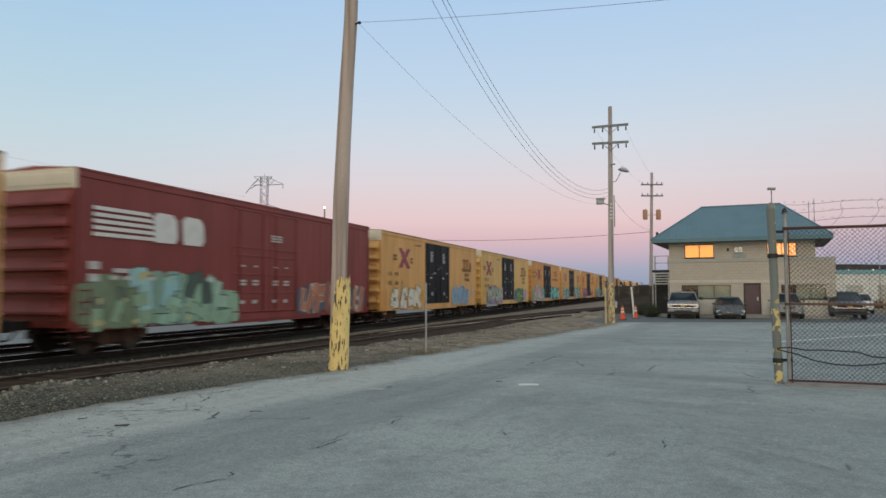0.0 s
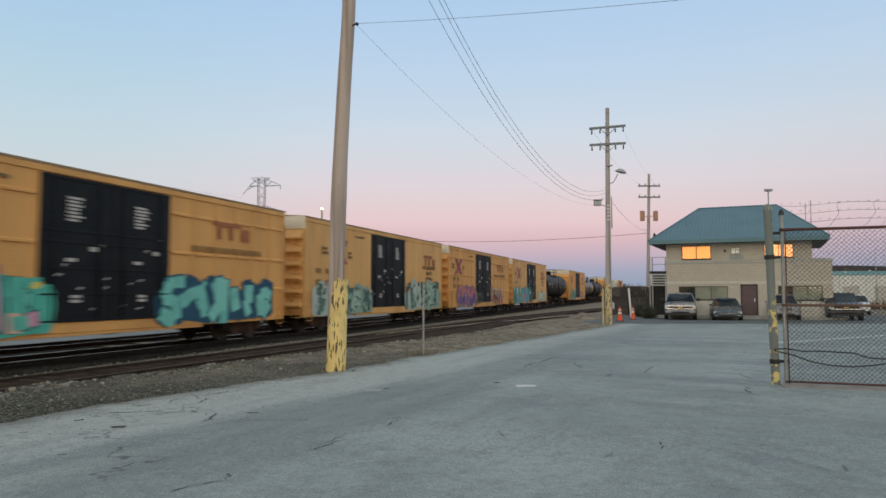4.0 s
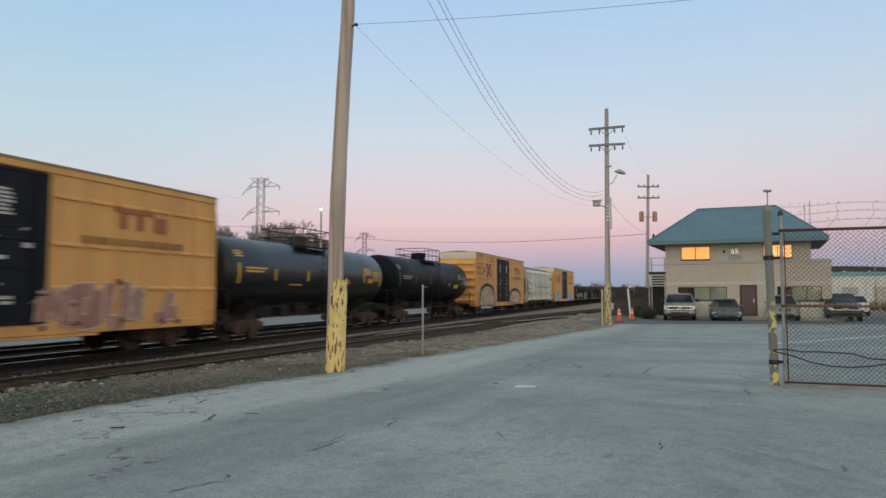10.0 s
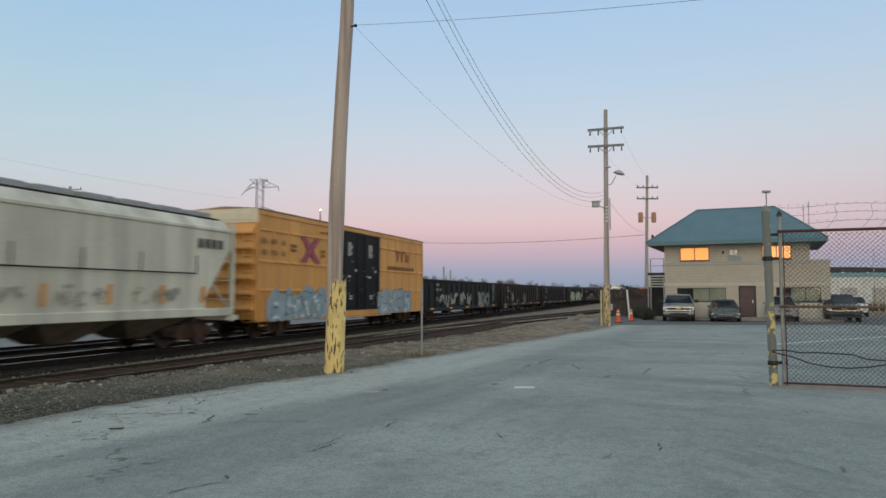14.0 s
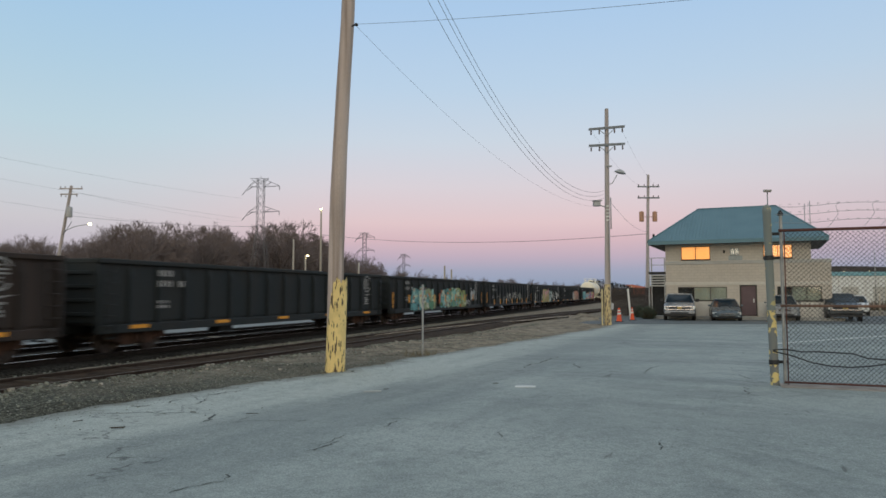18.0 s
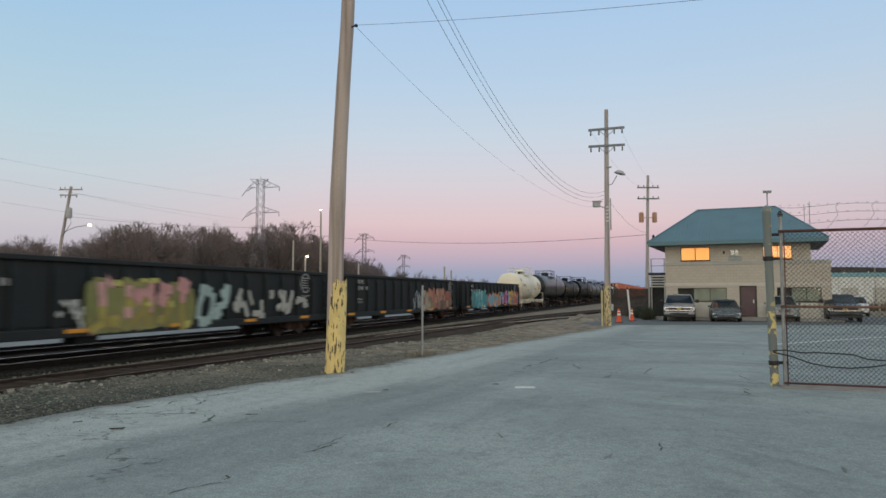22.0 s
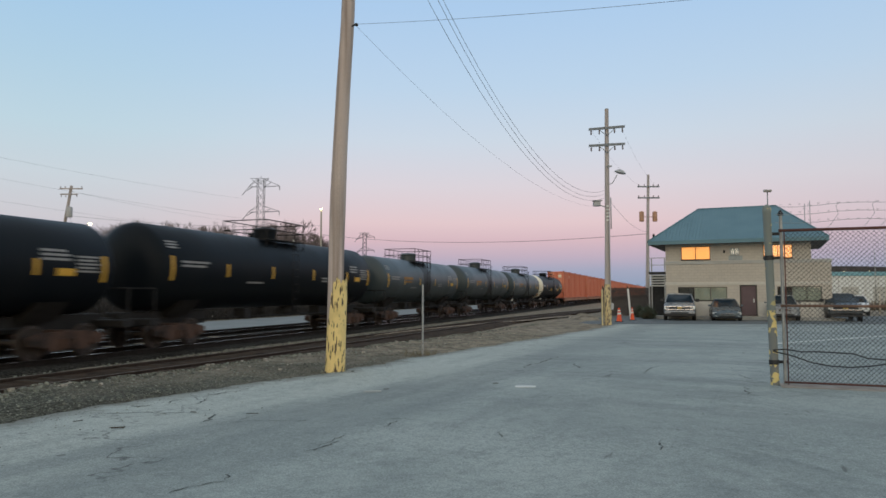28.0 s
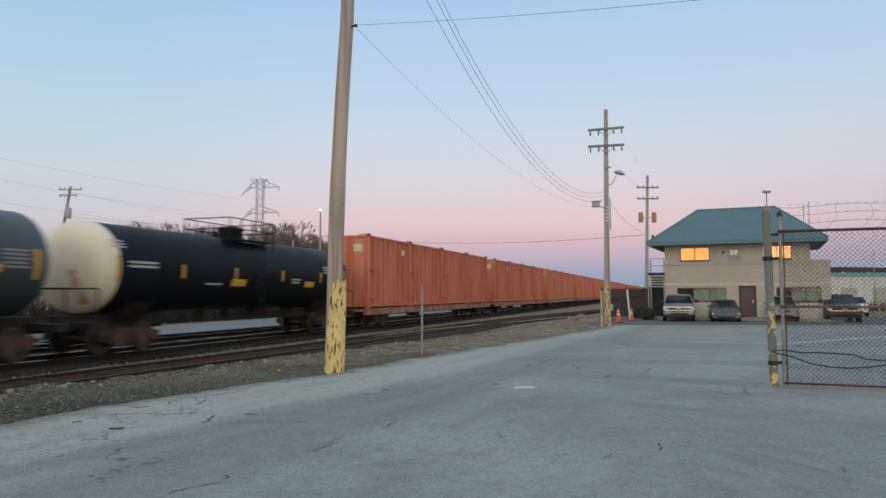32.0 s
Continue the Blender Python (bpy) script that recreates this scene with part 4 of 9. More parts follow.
def boxcar(T, kind, label, tags, logo_x=3.0, name="boxcar"):
    """kind: 'tiers', 'plain' or 'pale' yellow cars, or 'red'."""
    paint = {"tiers": CAR_YELLOW, "plain": CAR_PALE, "pale": CAR_BLEACHED, "red": CAR_RED}[kind]
    car = thing(name, pose(0, 0, 0), label, "boxcar", "cars of the freight train")
    tiers = kind == "tiers"
    for sg, nm in ((-1, "n"), (1, "f")):
        wall = part("side_wall", cached(f"side_wall/{kind}{nm}", lambda s: box_side(s, tiers, sg), paint), paint, car)
        for x in BOX_POSTS:
            if x in (0.0, BL):
                part("corner_post", cached(f"corner_post/{kind}", lambda s: s.box(-0.08, 0.08, -0.02, 0.02, 0.98, 5.02, 0.012), paint), paint, wall, at=pose(0.08 if x == 0.0 else BL - 0.08, sg * (W2 - 0.02), 0))
            else:
                part("side_post", cached(f"side_post/{kind}", lambda s: s.box(-0.05, 0.05, -0.02, 0.02, 0.98, 5.02, 0.008), paint), paint, wall, at=pose(x, sg * (W2 - (0.02 if tiers else 0.03)), 0))
    part("side_sill", cached(f"side_sill/{kind}", box_sill, paint), paint, car)
    part("roof", cached("roof/" + kind, box_roof, ROOFBROWN if kind != "red" else CAR_RED), ROOFBROWN, car)
    for x, r in ((0, 0), (BL, 180)):
        ew = part("end_wall", cached("end_wall/" + kind, box_end, paint), paint, car, at=pose(x, 0, 0, 0, 0, r))
        for i in range(6):
            part("end_rib", cached("end_rib/" + kind, end_rib, paint), paint, ew, at=pose(0, 0, 1.2 + i * 0.6))
        part("end_cap", cached("end_cap/", box_cap, ROOFPALE), ROOFPALE, car, "pale bare metal end panel", at=pose(x, 0, 0, 0, 0, r))
    dm = CAR_RED if kind == "red" else BLACK
    for x, r in ((D0, 0), (D0 + 2.45, 0), (D1, 180), (D1 - 2.45, 180)):
        add_door(car, x, r, kind, dm)
    part("underframe", cached("underframe/box", lambda s: (s.box(0.2, BL - 0.2, -0.25, 0.25, 0.62, 0.98), s.box(0.1, BL - 0.1, -1.4, 1.4, 0.86, 0.97),
         s.tube((7.6, 0.6, 0.75), (8.8, 0.6, 0.75), 0.2), s.box(10, 10.5, -0.9, -0.4, 0.55, 0.9, 0.03), s.tube((4, -0.4, 0.7), (14, -0.4, 0.7), 0.03, n=5)), SOIL), SOIL, car)
    part("ladder", cached("ladder/" + kind, lambda s: ladder(s, 0.12, -W2 - 0.05, 0.55, 1.9), paint), paint, car)
    part("ladder", cached("ladder/" + kind, lambda s: ladder(s, 0.12, -W2 - 0.05, 0.55, 1.9), paint), paint, car, at=pose(BL - 0.64, 0, 0))
    part("end_ladder", cached("end_ladder/" + kind, lambda s: ladder(s, -0.13, -W2 + 0.15, 0.7, 4.4, 0.42, True), paint), paint, car)
    add_trucks(car, (2.1, BL - 2.1))
    add_couplers(car, BL)
    yy = -W2 - 0.02
    if kind != "red":
        cx, cz = logo_x + 0.62, 3.76
        for lay, sg in ((0.0, 1), (0.004, -1)):
            for m, w, k in ((LETTER_BLUE, 0.24, 0.0), (LETTER_RED, 0.15, 0.002)):
                s = Shape().poly([(cx - sg * 0.66 - w, yy - lay - k, cz + 0.58), (cx - sg * 0.66 + w, yy - lay - k, cz + 0.58),
                                  (cx + sg * 0.66 + w, yy - lay - k, cz - 0.58), (cx + sg * 0.66 - w, yy - lay - k, cz - 0.58)])
                part("logo_bar", s, m, car, "bar of a crossed painted emblem")
        rnd = random.Random(int(T * 100))
        s = Shape()
        bars(s, cx - 1.75, cx - 1.0, 3.55, 3.95, 2, yy, 1, 0.2, rnd)
        bars(s, cx + 0.95, cx + 1.5, 3.45, 3.85, 2, yy, 1, 0.3, rnd)
        if logo_x > 3.2:
            for z in (3.75, 3.3):
                for x, w in ((0.25, 0.42), (0.95, 0.45), (1.75, 0.3)):
                    bars(s, x, x + w, z, z + 0.34, 1, yy, 2, 0.3, rnd)
        else:
            for z in (2.62, 2.1):
                for x, w in ((0.95, 0.6), (1.9, 0.55)) + (((2.9, 0.2),) if z < 2.5 else ()):
                    bars(s, x, x + w, z, z + 0.36, 1, yy, 2, 0.3, rnd)
        s.prism([(5.0, 4.6), (6.1, 4.6), (6.1, 4.68), (5.6, 4.7), (5.6, 4.64), (5.0, 4.66)], yy, yy - 0.006)
        if tiers:
            bars(s, 12.9, 17.1, 3.12, 3.46, 1, yy, 15, 0.25, rnd)
        else:
            for z, n in ((3.22, 13), (2.86, 6), (2.5, 7)):
                bars(s, 16.15 - n * 0.1, 16.15 + n * 0.09, z, z + 0.36, 1, yy, n, 0.25, rnd)
            part("notice", Shape().box(17.35, 17.75, yy, yy - 0.005, 1.45, 2.0), FADED, car, "pale notice panel")
        bars(s, 14.7, 15.3, 1.5, 1.9, 2, yy)
        tagged(part("lettering", s, LETTER_DARK, car), kind="stuff")
        s = Shape()
        ex, ez = (14.3, 3.95) if tiers else (15.3, 3.8)
        s.box(ex - 0.25, ex + 1.35, yy, yy - 0.005, ez + 0.22, ez + 0.4)
        for x, w in ((ex - 0.02, 0.24), (ex + 0.66, 0.24), (ex + 1.4, 0.5)):
            s.box(x, x + w, yy, yy - 0.005, ez - 0.25, ez + 0.2)
        part("emblem", s, mat("faded_red_brown_mark", (0.44, 0.15, 0.065), 0.7, 0, 0.2, 4, 30, 0), car, "faded red-brown painted emblem")
        px = 6.3 if int(T * 10) % 2 else 0.75
        part("patch", Shape().box(px, px + 0.3, yy, yy - 0.005, 1.3, 1.85), TAPE, car, "bright yellow panel")
        s = Shape()
        for x in (D0 + 0.75, D0 + 2.45 + 0.75):
            bars(s, x + 0.1, x + 0.8, 3.7, 4.4, 7, -W2 - 0.037, 1, 0.35, rnd)
            bars(s, x + 0.1, x + 0.5, 2.6, 2.75, 1, -W2 - 0.034)
            bars(s, x + 0.3, x + 0.7, 1.5, 1.75, 2, -W2 - 0.034)
            bars(s, x + 0.9, x + 1.2, 2.9, 3.1, 1, -W2 - 0.034)
        for k in range(13):
            x, z, w = rnd.uniform(D0 + 0.2, D1 - 0.4), rnd.uniform(1.2, 3.4), rnd.uniform(0.05, 0.2)
            s.prism([(x, z), (x + w, z + 0.07), (x + w, z + 0.11), (x, z + 0.05)], -W2 - 0.037, -W2 - 0.04)
        tagged(part("door_lettering", s, FADED, car, "white stencilled notices"), kind="stuff")
    for i in range(9):
        x = 1.0 + i * 2.05
        if not D0 - 0.3 < x < D1:
            part("reflector", cached("reflector/box", lambda s: s.box(0, 0.3, -W2 + 0.008, -W2 - 0.004, 0.86, 0.93), TAPE), TAPE, car, "yellow reflector strip", at=pose(x, 0, 0))
    for g in tags:
        tag(car, *g[:-1], **g[-1])
    TRAIN.append((car, T))
    return car


FADED = mat("faded_white_lettering", (0.60, 0.57, 0.55), 0.7)
ORANGETAPE = mat("orange_reflector", (0.85, 0.36, 0.03), 0.5, 0, 0.1, 5, 40, 0)
TRAIN = []
boxcar(-0.07, "plain", "yellow freight boxcar with black plug doors", [])
red_car = boxcar(1.138, "red", "dark red freight boxcar with a white striped emblem and graffiti", [
    (0.3, 7.0, 0.75, 2.4, 11, dict(fill=[(110, 122, 108), (165, 208, 208), (78, 98, 92), (155, 202, 206), (80, 98, 92), (168, 202, 182)], low=[(150, 180, 150), (160, 200, 180), (150, 185, 160)], rim=(62, 72, 70), cloud=[(122, 140, 112), (140, 176, 158), (150, 186, 160)],
     splash=[(196, 190, 140), (200, 220, 214)], w=0.42, cells=5)),
    (11.7, 17.9, 0.85, 2.15, 12, dict(fill=[(182, 118, 92), (196, 138, 106), (188, 126, 100)], rim=(212, 198, 186), cloud=[(84, 92, 108), (150, 96, 80), (92, 96, 110)], splash=[(214, 150, 66), (205, 190, 180)], w=0.36))], name="boxcar")


def red_car_marks(car):
    yy = -W2 - 0.03
    s = Shape()
    for i in range(5):
        z = 3.35 + i * 0.185
        s.prism([(0.55, z), (3.1 - 0.06 * i, z), (2.95 - 0.06 * i, z + 0.11), (0.55, z + 0.11)], yy, yy - 0.006)
    for x in (2.98, 4.3):
        s.prism([(x, 3.32), (x + 0.9, 3.32), (x + 1.05, 3.5), (x + 0.98, 4.05), (x + 0.8, 4.24), (x + 0.1, 4.26), (x - 0.1, 4.1)], yy, yy - 0.008)
    part("emblem", s, WHITE, car, "white striped emblem")
    s = Shape()
    rnd = random.Random(5)
    bars(s, 0.4, 0.9, 2.0, 2.7, 2, yy)
    bars(s, 1.3, 2.0, 2.3, 2.5, 1, yy)
    bars(s, 1.2, 3.2, 2.1, 2.28, 1, yy, 4)
    for x in (7.4, 8.2, 9.6, 10.4):
        bars(s, x, x + 0.45, 2.0, 2.25, 2, yy - 0.02)
        bars(s, x + 0.1, x + 0.35, 2.7, 2.8, 1, yy - 0.02)
        bars(s, x, x + 0.35, 1.3, 1.5, 1, yy - 0.02)
    bars(s, 9.4, 10.4, 3.75, 4.05, 3, yy - 0.02)
    tagged(part("lettering", s, mat("faded_white_lettering", (0.60, 0.57, 0.55), 0.7), car, "faded white stencilled lettering"), kind="stuff")


red_car_marks(red_car)
YB = "yellow freight boxcar with black double doors and graffiti"
boxcar(2.315, "plain", YB, [(1.3, 6.1, 0.8, 2.05, 21, dict(fill=[(232, 228, 214)], rim=(62, 58, 52), rw=0.06, w=0.44, cells=4, arch=0.05, splash=[(205, 196, 180)])),
    (12.3, 16.4, 0.85, 2.2, 22, dict(fill=[(140, 172, 200), (120, 158, 192)], rim=(196, 208, 214), cloud=[(150, 176, 198)]))], 2.75)
boxcar(3.487, "pale", YB, [(1.9, 6.9, 0.75, 2.3, 31, dict(fill=[(186, 198, 168), (156, 184, 148), (196, 206, 182)], low=[(140, 168, 136), (172, 190, 160)], rim=(112, 134, 112), cloud=[(112, 98, 152), (186, 156, 190), (116, 100, 156), (190, 168, 190)], splash=[(226, 122, 66), (120, 100, 160)], w=0.42, shine=(222, 226, 208))),
    (11.8, 17.2, 0.85, 2.1, 33, dict(fill=[(186, 156, 196), (206, 170, 196)], rim=(150, 120, 165), rw=0.05, cloud=[(182, 156, 190)], w=0.3, arch=0.1, y=-W2 - 0.025)), (12.0, 15.9, 0.8, 2.2, 32, dict(fill=[(48, 132, 76), (74, 172, 92), (36, 112, 66), (60, 152, 80)], low=[(40, 116, 70), (90, 186, 100), (34, 104, 62)], rim=(20, 56, 40), rw=0.09, w=0.36, cells=4, y=-W2 - 0.05, shine=(150, 214, 130), chips=[(150, 204, 84), (28, 84, 52), (92, 186, 100), (226, 176, 70), (24, 70, 46)]))], 1.7)
boxcar(4.675, "tiers", YB, [(0.2, 7.1, 0.75, 2.5, 41, dict(fill=[(90, 200, 178), (222, 146, 190), (236, 206, 186), (240, 216, 196), (236, 202, 182), (214, 150, 196), (95, 200, 182)], low=[(95, 195, 175), (232, 196, 178), (240, 214, 192), (226, 160, 190), (100, 196, 178)],
     rim=(42, 40, 50), rw=0.08, cloud=[(84, 190, 170), (210, 140, 184), (84, 192, 174), (212, 150, 190), (84, 192, 174)], splash=[(236, 212, 104), (90, 205, 182)], w=0.36, arch=0.4, cells=6)),
    (11.3, 17.6, 0.8, 2.3, 42, dict(fill=[(122, 206, 196), (134, 214, 204)], rim=(26, 88, 116), rw=0.12, cloud=[(32, 84, 112)], w=0.46, arch=0.05, cells=5))], 3.5)
CAMO = dict(fill=[(92, 122, 112), (150, 188, 172), (64, 92, 94), (172, 200, 184), (80, 112, 108)], rim=(46, 66, 66), cloud=[(186, 202, 196), (150, 180, 168)], w=0.3, chips=[(150, 190, 175), (190, 212, 196), (52, 74, 76), (106, 146, 132), (64, 96, 98), (206, 216, 204), (44, 60, 62)])
boxcar(5.855, "plain", YB, [(0.8, 6.8, 0.75, 2.4, 51, CAMO), (11.9, 18.1, 0.75, 2.55, 52, CAMO)], 2.6)
boxcar(7.03, "tiers", YB, [(2.1, 6.95, 0.75, 2.4, 61, dict(fill=[(208, 132, 130), (200, 124, 130)], low=[(118, 92, 156), (104, 82, 148)], rim=(128, 84, 106), cloud=[(160, 108, 140)], splash=[(216, 216, 74), (206, 206, 66)], w=0.38, arch=0.05, cells=5)),
    (6.95, 9.2, 0.9, 2.0, 63, dict(fill=[(170, 176, 70), (90, 96, 100)], rim=(30, 32, 36), w=0.14, cells=3, y=-W2 - 0.05)),
    (11.4, 15.9, 0.75, 2.35, 62, dict(fill=[(202, 196, 190), (150, 76, 78), (190, 180, 172), (168, 156, 150)], low=[(140, 66, 70), (176, 120, 116)], rim=(104, 62, 64), chips=[(214, 208, 202), (150, 70, 74)]))], 1.7)
boxcar(8.205, "plain", YB, [(0.2, 9.4, 0.75, 2.45, 71, dict(fill=[(64, 140, 140), (226, 234, 224), (84, 168, 166), (222, 230, 220), (88, 178, 172), (152, 146, 196), (96, 184, 178), (226, 234, 230), (70, 152, 146), (48, 92, 94)],
     low=[(56, 132, 132), (110, 165, 185), (80, 170, 160), (196, 150, 110), (90, 178, 172), (140, 140, 196), (84, 170, 172), (60, 140, 138), (40, 80, 84)], rim=(70, 132, 132), cloud=[(56, 142, 138), (70, 164, 150), (78, 168, 160), (150, 160, 190), (80, 170, 165), (44, 78, 80)],
     splash=[(206, 120, 112), (192, 84, 92), (214, 150, 110)], w=0.4, cells=8, arch=0.05, y=-W2 - 0.06)), (13.4, 17.4, 0.8, 2.0, 72, dict(fill=[(230, 222, 200), (214, 206, 186), (176, 206, 194)], rim=(120, 116, 104), cloud=[(136, 190, 174), (160, 196, 180)], splash=[(206, 110, 84), (226, 150, 90)], w=0.28, chips=[(228, 220, 200), (120, 90, 76)]))], 2.2)
boxcar(10.415, "tiers", YB, [(1.5, 6.7, 0.75, 2.35, 81, dict(fill=[(30, 118, 84), (36, 134, 94), (28, 108, 78)], rim=(206, 220, 208), rw=0.08, cloud=[(44, 110, 84)], shine=(222, 230, 220), w=0.42, arch=0.2, cells=5, splash=[(216, 226, 214)])),
    (11.5, 16.8, 0.85, 2.15, 82, dict(fill=[(168, 122, 106), (180, 136, 120)], rim=(216, 200, 190), rw=0.08, w=0.36, splash=[(120, 74, 62)]))], 1.9)
last = boxcar(13.45, "tiers", YB, [], 3.4)
arched_tag(last, 1.0, 6.1, 0.72, 2.65, 91)
arched_tag(last, 11.6, 16.9, 0.8, 2.3, 92)
ICE = dict(fill=[(166, 186, 196), (150, 174, 186)], rim=(46, 50, 54), rw=0.07, shine=(232, 236, 236), w=0.46, cells=4, arch=0.05, cloud=[(160, 180, 190)], splash=[(216, 224, 226)])
boxcar(15.652, "tiers", YB, [(0.9, 5.6, 0.72, 2.1, 101, ICE), (11.7, 16.5, 0.75, 2.05, 102, ICE)], 3.5)


# tank cars
def tank_car(T0, T1, paint, label, r=1.5, cz=2.75, head=None, valves=False, letters=WHITE, frame_rail=False, tape=None, notices=(), stain=None):
    L = (T1 - T0) * SPEED
    car = thing("tank_car", pose(0, 0, 0), label, "tank car", "cars of the freight train")
    hd = 0.52
    prof = [(r * math.sin(a), hd - hd * math.cos(a)) for a in spread(0.05, 1.5708, 6)]
    barrel = Shape()
    prof2 = [(k, L - h) for k, h in reversed(prof)]
    full = list(prof) if head is None else [(r, hd + 0.02)]
    full += [(r, hd + (L - 2 * hd) * i / 6) for i in range(1, 6)] + prof2
    barrel.lathe(full, n=40, axis="x", at=(0, 0, cz))
    part("barrel", barrel, paint, car)
    if head is not None:
        part("end_head", Shape().lathe(prof + [(r + 0.004, hd + 0.35)], n=40, axis="x", at=(0, 0, cz)), head, car, "cream painted tank head")
        rnd = random.Random(5)
        s = Shape()
        rows = []
        for i in range(13):
            z = -0.1 - 0.085 * i
            row = []
            for y in (-1, 0, 1):
                yy = -0.42 + y * (0.17 + 0.08 * rnd.uniform(-1, 1)) * (1 - 0.4 * abs(i - 7) / 7) - 0.02 * i
                row.append((hd - hd * math.sqrt(max(0.0, 1 - (yy * yy + z * z) / (r * r))) - 0.008, yy, cz + z))
            rows.append(row)
        part("rust_stain", s.sheet(rows), mat("rust_run", (0.50, 0.27, 0.13), 0.8, 0, 0.6, 3, 20, 0, (0.82, 0.68, 0.48), streak=0.3), car, "rust that has run down the cream tank head")
    m = L / 2
    s = Shape()
    s.lathe([(0.5, cz + r - 0.1), (0.5, cz + r + 0.3), (0.54, cz + r + 0.32), (0.54, cz + r + 0.4), (0.42, cz + r + 0.48), (0.05, cz + r + 0.52)], n=16, at=(m, 0, 0))
    s.tube((m + 0.7, 0, cz + r - 0.1), (m + 0.7, 0, cz + r + 0.25), 0.12)
    s.tube((m - 0.75, 0.2, cz + r - 0.1), (m - 0.75, 0.2, cz + r + 0.22), 0.1)
    part("manway", s, paint, car)
    if valves:
        s = Shape()
        s.lathe([(0.5, cz + r - 0.15), (0.5, cz + r + 0.28), (0.44, cz + r + 0.34), (0.05, cz + r + 0.36)], n=18, at=(m, 0, 0))
        for dx in (-0.3, 0.0, 0.3):
            s.tube((m + dx, -0.1, cz + r + 0.25), (m + dx, -0.1, cz + r + 0.42), 0.06, n=8)
        part("valve_housing", s, SOIL, car, "dark valve housing")
    z = cz + r - 0.12
    rail_m = paint if frame_rail else SOIL
    for sg in (-1, 1):
        part("walkway", Shape().box(m - 1.5, m + 1.5, sg * 0.62, sg * 1.05, z, z + 0.04), rail_m, car, "narrow grated walkway")
        s = Shape()
        for zz in (0.42, 0.82):
            s.tube((m - 1.5, sg * 1.05, z + zz), (m + 1.5, sg * 1.05, z + zz), 0.022, n=5)
        for x in (m - 1.5, m - 0.8, m, m + 0.8, m + 1.5):
            s.tube((x, sg * 1.05, z - 0.4), (x, sg * 1.05, z + 0.82), 0.024, n=5)
        part("handrail", s, rail_m, car, "thin steel handrail")
    for x in (m - 1.5, m + 1.5):
        s = Shape()
        for zz in (0.42, 0.82):
            s.tube((x, -1.05, z + zz), (x, 1.05, z + zz), 0.022, n=5)
        part("end_rail", s, rail_m, car)
    s = Shape()
    ladder(s, m - 0.2, -r - 0.08, 0.9, z + 0.3, 0.42)
    for zz in (0.95, cz - 0.4):
        s.tube((m - 0.2, -r - 0.08, zz + 0.3), (m - 0.2, -r * 0.75, zz + 0.3), 0.02, n=5)
    part("ladder", s, rail_m, car)
    sill = TANKWHITE if frame_rail else SOIL
    for x, sg in ((0, 1), (L, -1)):
        s = Shape()
        s.box(x - sg * 0.25, x + sg * 4.0, -0.3, 0.3, 0.7, 1.18, 0.03)
        s.box(x - sg * 0.25, x + sg * 0.15, -1.5, 1.5, 0.78, 1.0, 0.02)
        part("stub_sill", s, sill, car)
        s = Shape()
        s.line([(x - sg * 0.05, -1.48, 0.45), (x - sg * 0.05, -1.48, 1.93), (x - sg * 0.05, -1.46, 1.95), (x - sg * 0.05, 1.46, 1.95), (x - sg * 0.05, 1.48, 1.93), (x - sg * 0.05, 1.48, 0.45)], 0.025, 5)
        part("end_handrail", s, sill, car)
        s = Shape().quad_loop([[(x + sg * a, y, z) for y, z in ((-1.1, 1.55), (-0.5, 1.0), (0.5, 1.0), (1.1, 1.55))] for a in (1.7, 2.7)], smooth=False)
        part("saddle", s, sill, car)
    part("bottom_outlet", Shape().tube((m - 0.3, 0, 0.9), (m - 0.3, 0, 1.3), 0.16), sill, car)
    part("brake_pipe", Shape().tube((2.5, -0.5, 0.85), (L - 2.5, -0.5, 0.85), 0.03, n=5), sill, car)
    part("valve_box", Shape().box(m - 2.6, m - 2.2, -0.8, -0.3, 0.8, 1.2, 0.03), sill, car)
    part("air_reservoir", Shape().tube((m + 1.4, 0.1, 1.0), (m + 2.6, 0.1, 1.0), 0.2), sill, car)
    if frame_rail:
        s = Shape()
        s.tube((-0.1, -1.5, 1.12), (L + 0.1, -1.5, 1.12), 0.05, n=6)
        for i in range(6):
            x = i * L / 5
            s.tube((x, -1.5, 1.12), (x, -1.2, 1.0), 0.03, n=5)
        part("side_rail", s, TANKWHITE, car)
    s = Shape()

    def patch(x0, x1, a0, a1, k=0.012):
        """A strip of paint or tape on the barrel, from angle a0 to a1 above its middle."""
        rows = [[(x, -(r + k) * math.cos(a), cz + (r + k) * math.sin(a)) for x in (x0, x1)] for a in spread(a0, a1, 4)]
        s.sheet(rows)
    for x, w, a0, a1 in [(0.7, 0.14, -0.32, 0.24), (L - 0.84, 0.14, -0.32, 0.24)] + [(k, 0.13, -0.2, 0.12) for k in (L * 0.22, L * 0.4, L * 0.6, L * 0.8)] + [(L - 2.4, 0.6, -0.2, -0.05)]:
        s = Shape()
        patch(x, x + w, a0, a1)
        part("reflector", s, tape or TAPE, car, "yellow reflector strip" if tape is None else "dirty reflector strip")
    for x, w, a0, a1, m_, text in notices:
        s = Shape()
        patch(L - x, L - x + w, a0, a1, 0.015)
        part("notice", s, m_, car, text)
    s = Shape()
    rnd = random.Random(int(T0 * 100))
    for x, w, a, rows in ((1.2, 1.6, 0.0, 2), (L - 2.9, 1.0, 0.1, 3), (L * 0.65, 0.7, -0.25, 2), (L * 0.3, 1.2, -0.35, 1)):
        for k in range(rows):
            patch(x, x + w * rnd.uniform(0.7, 1), a + 0.09 * k, a + 0.09 * k + 0.05)
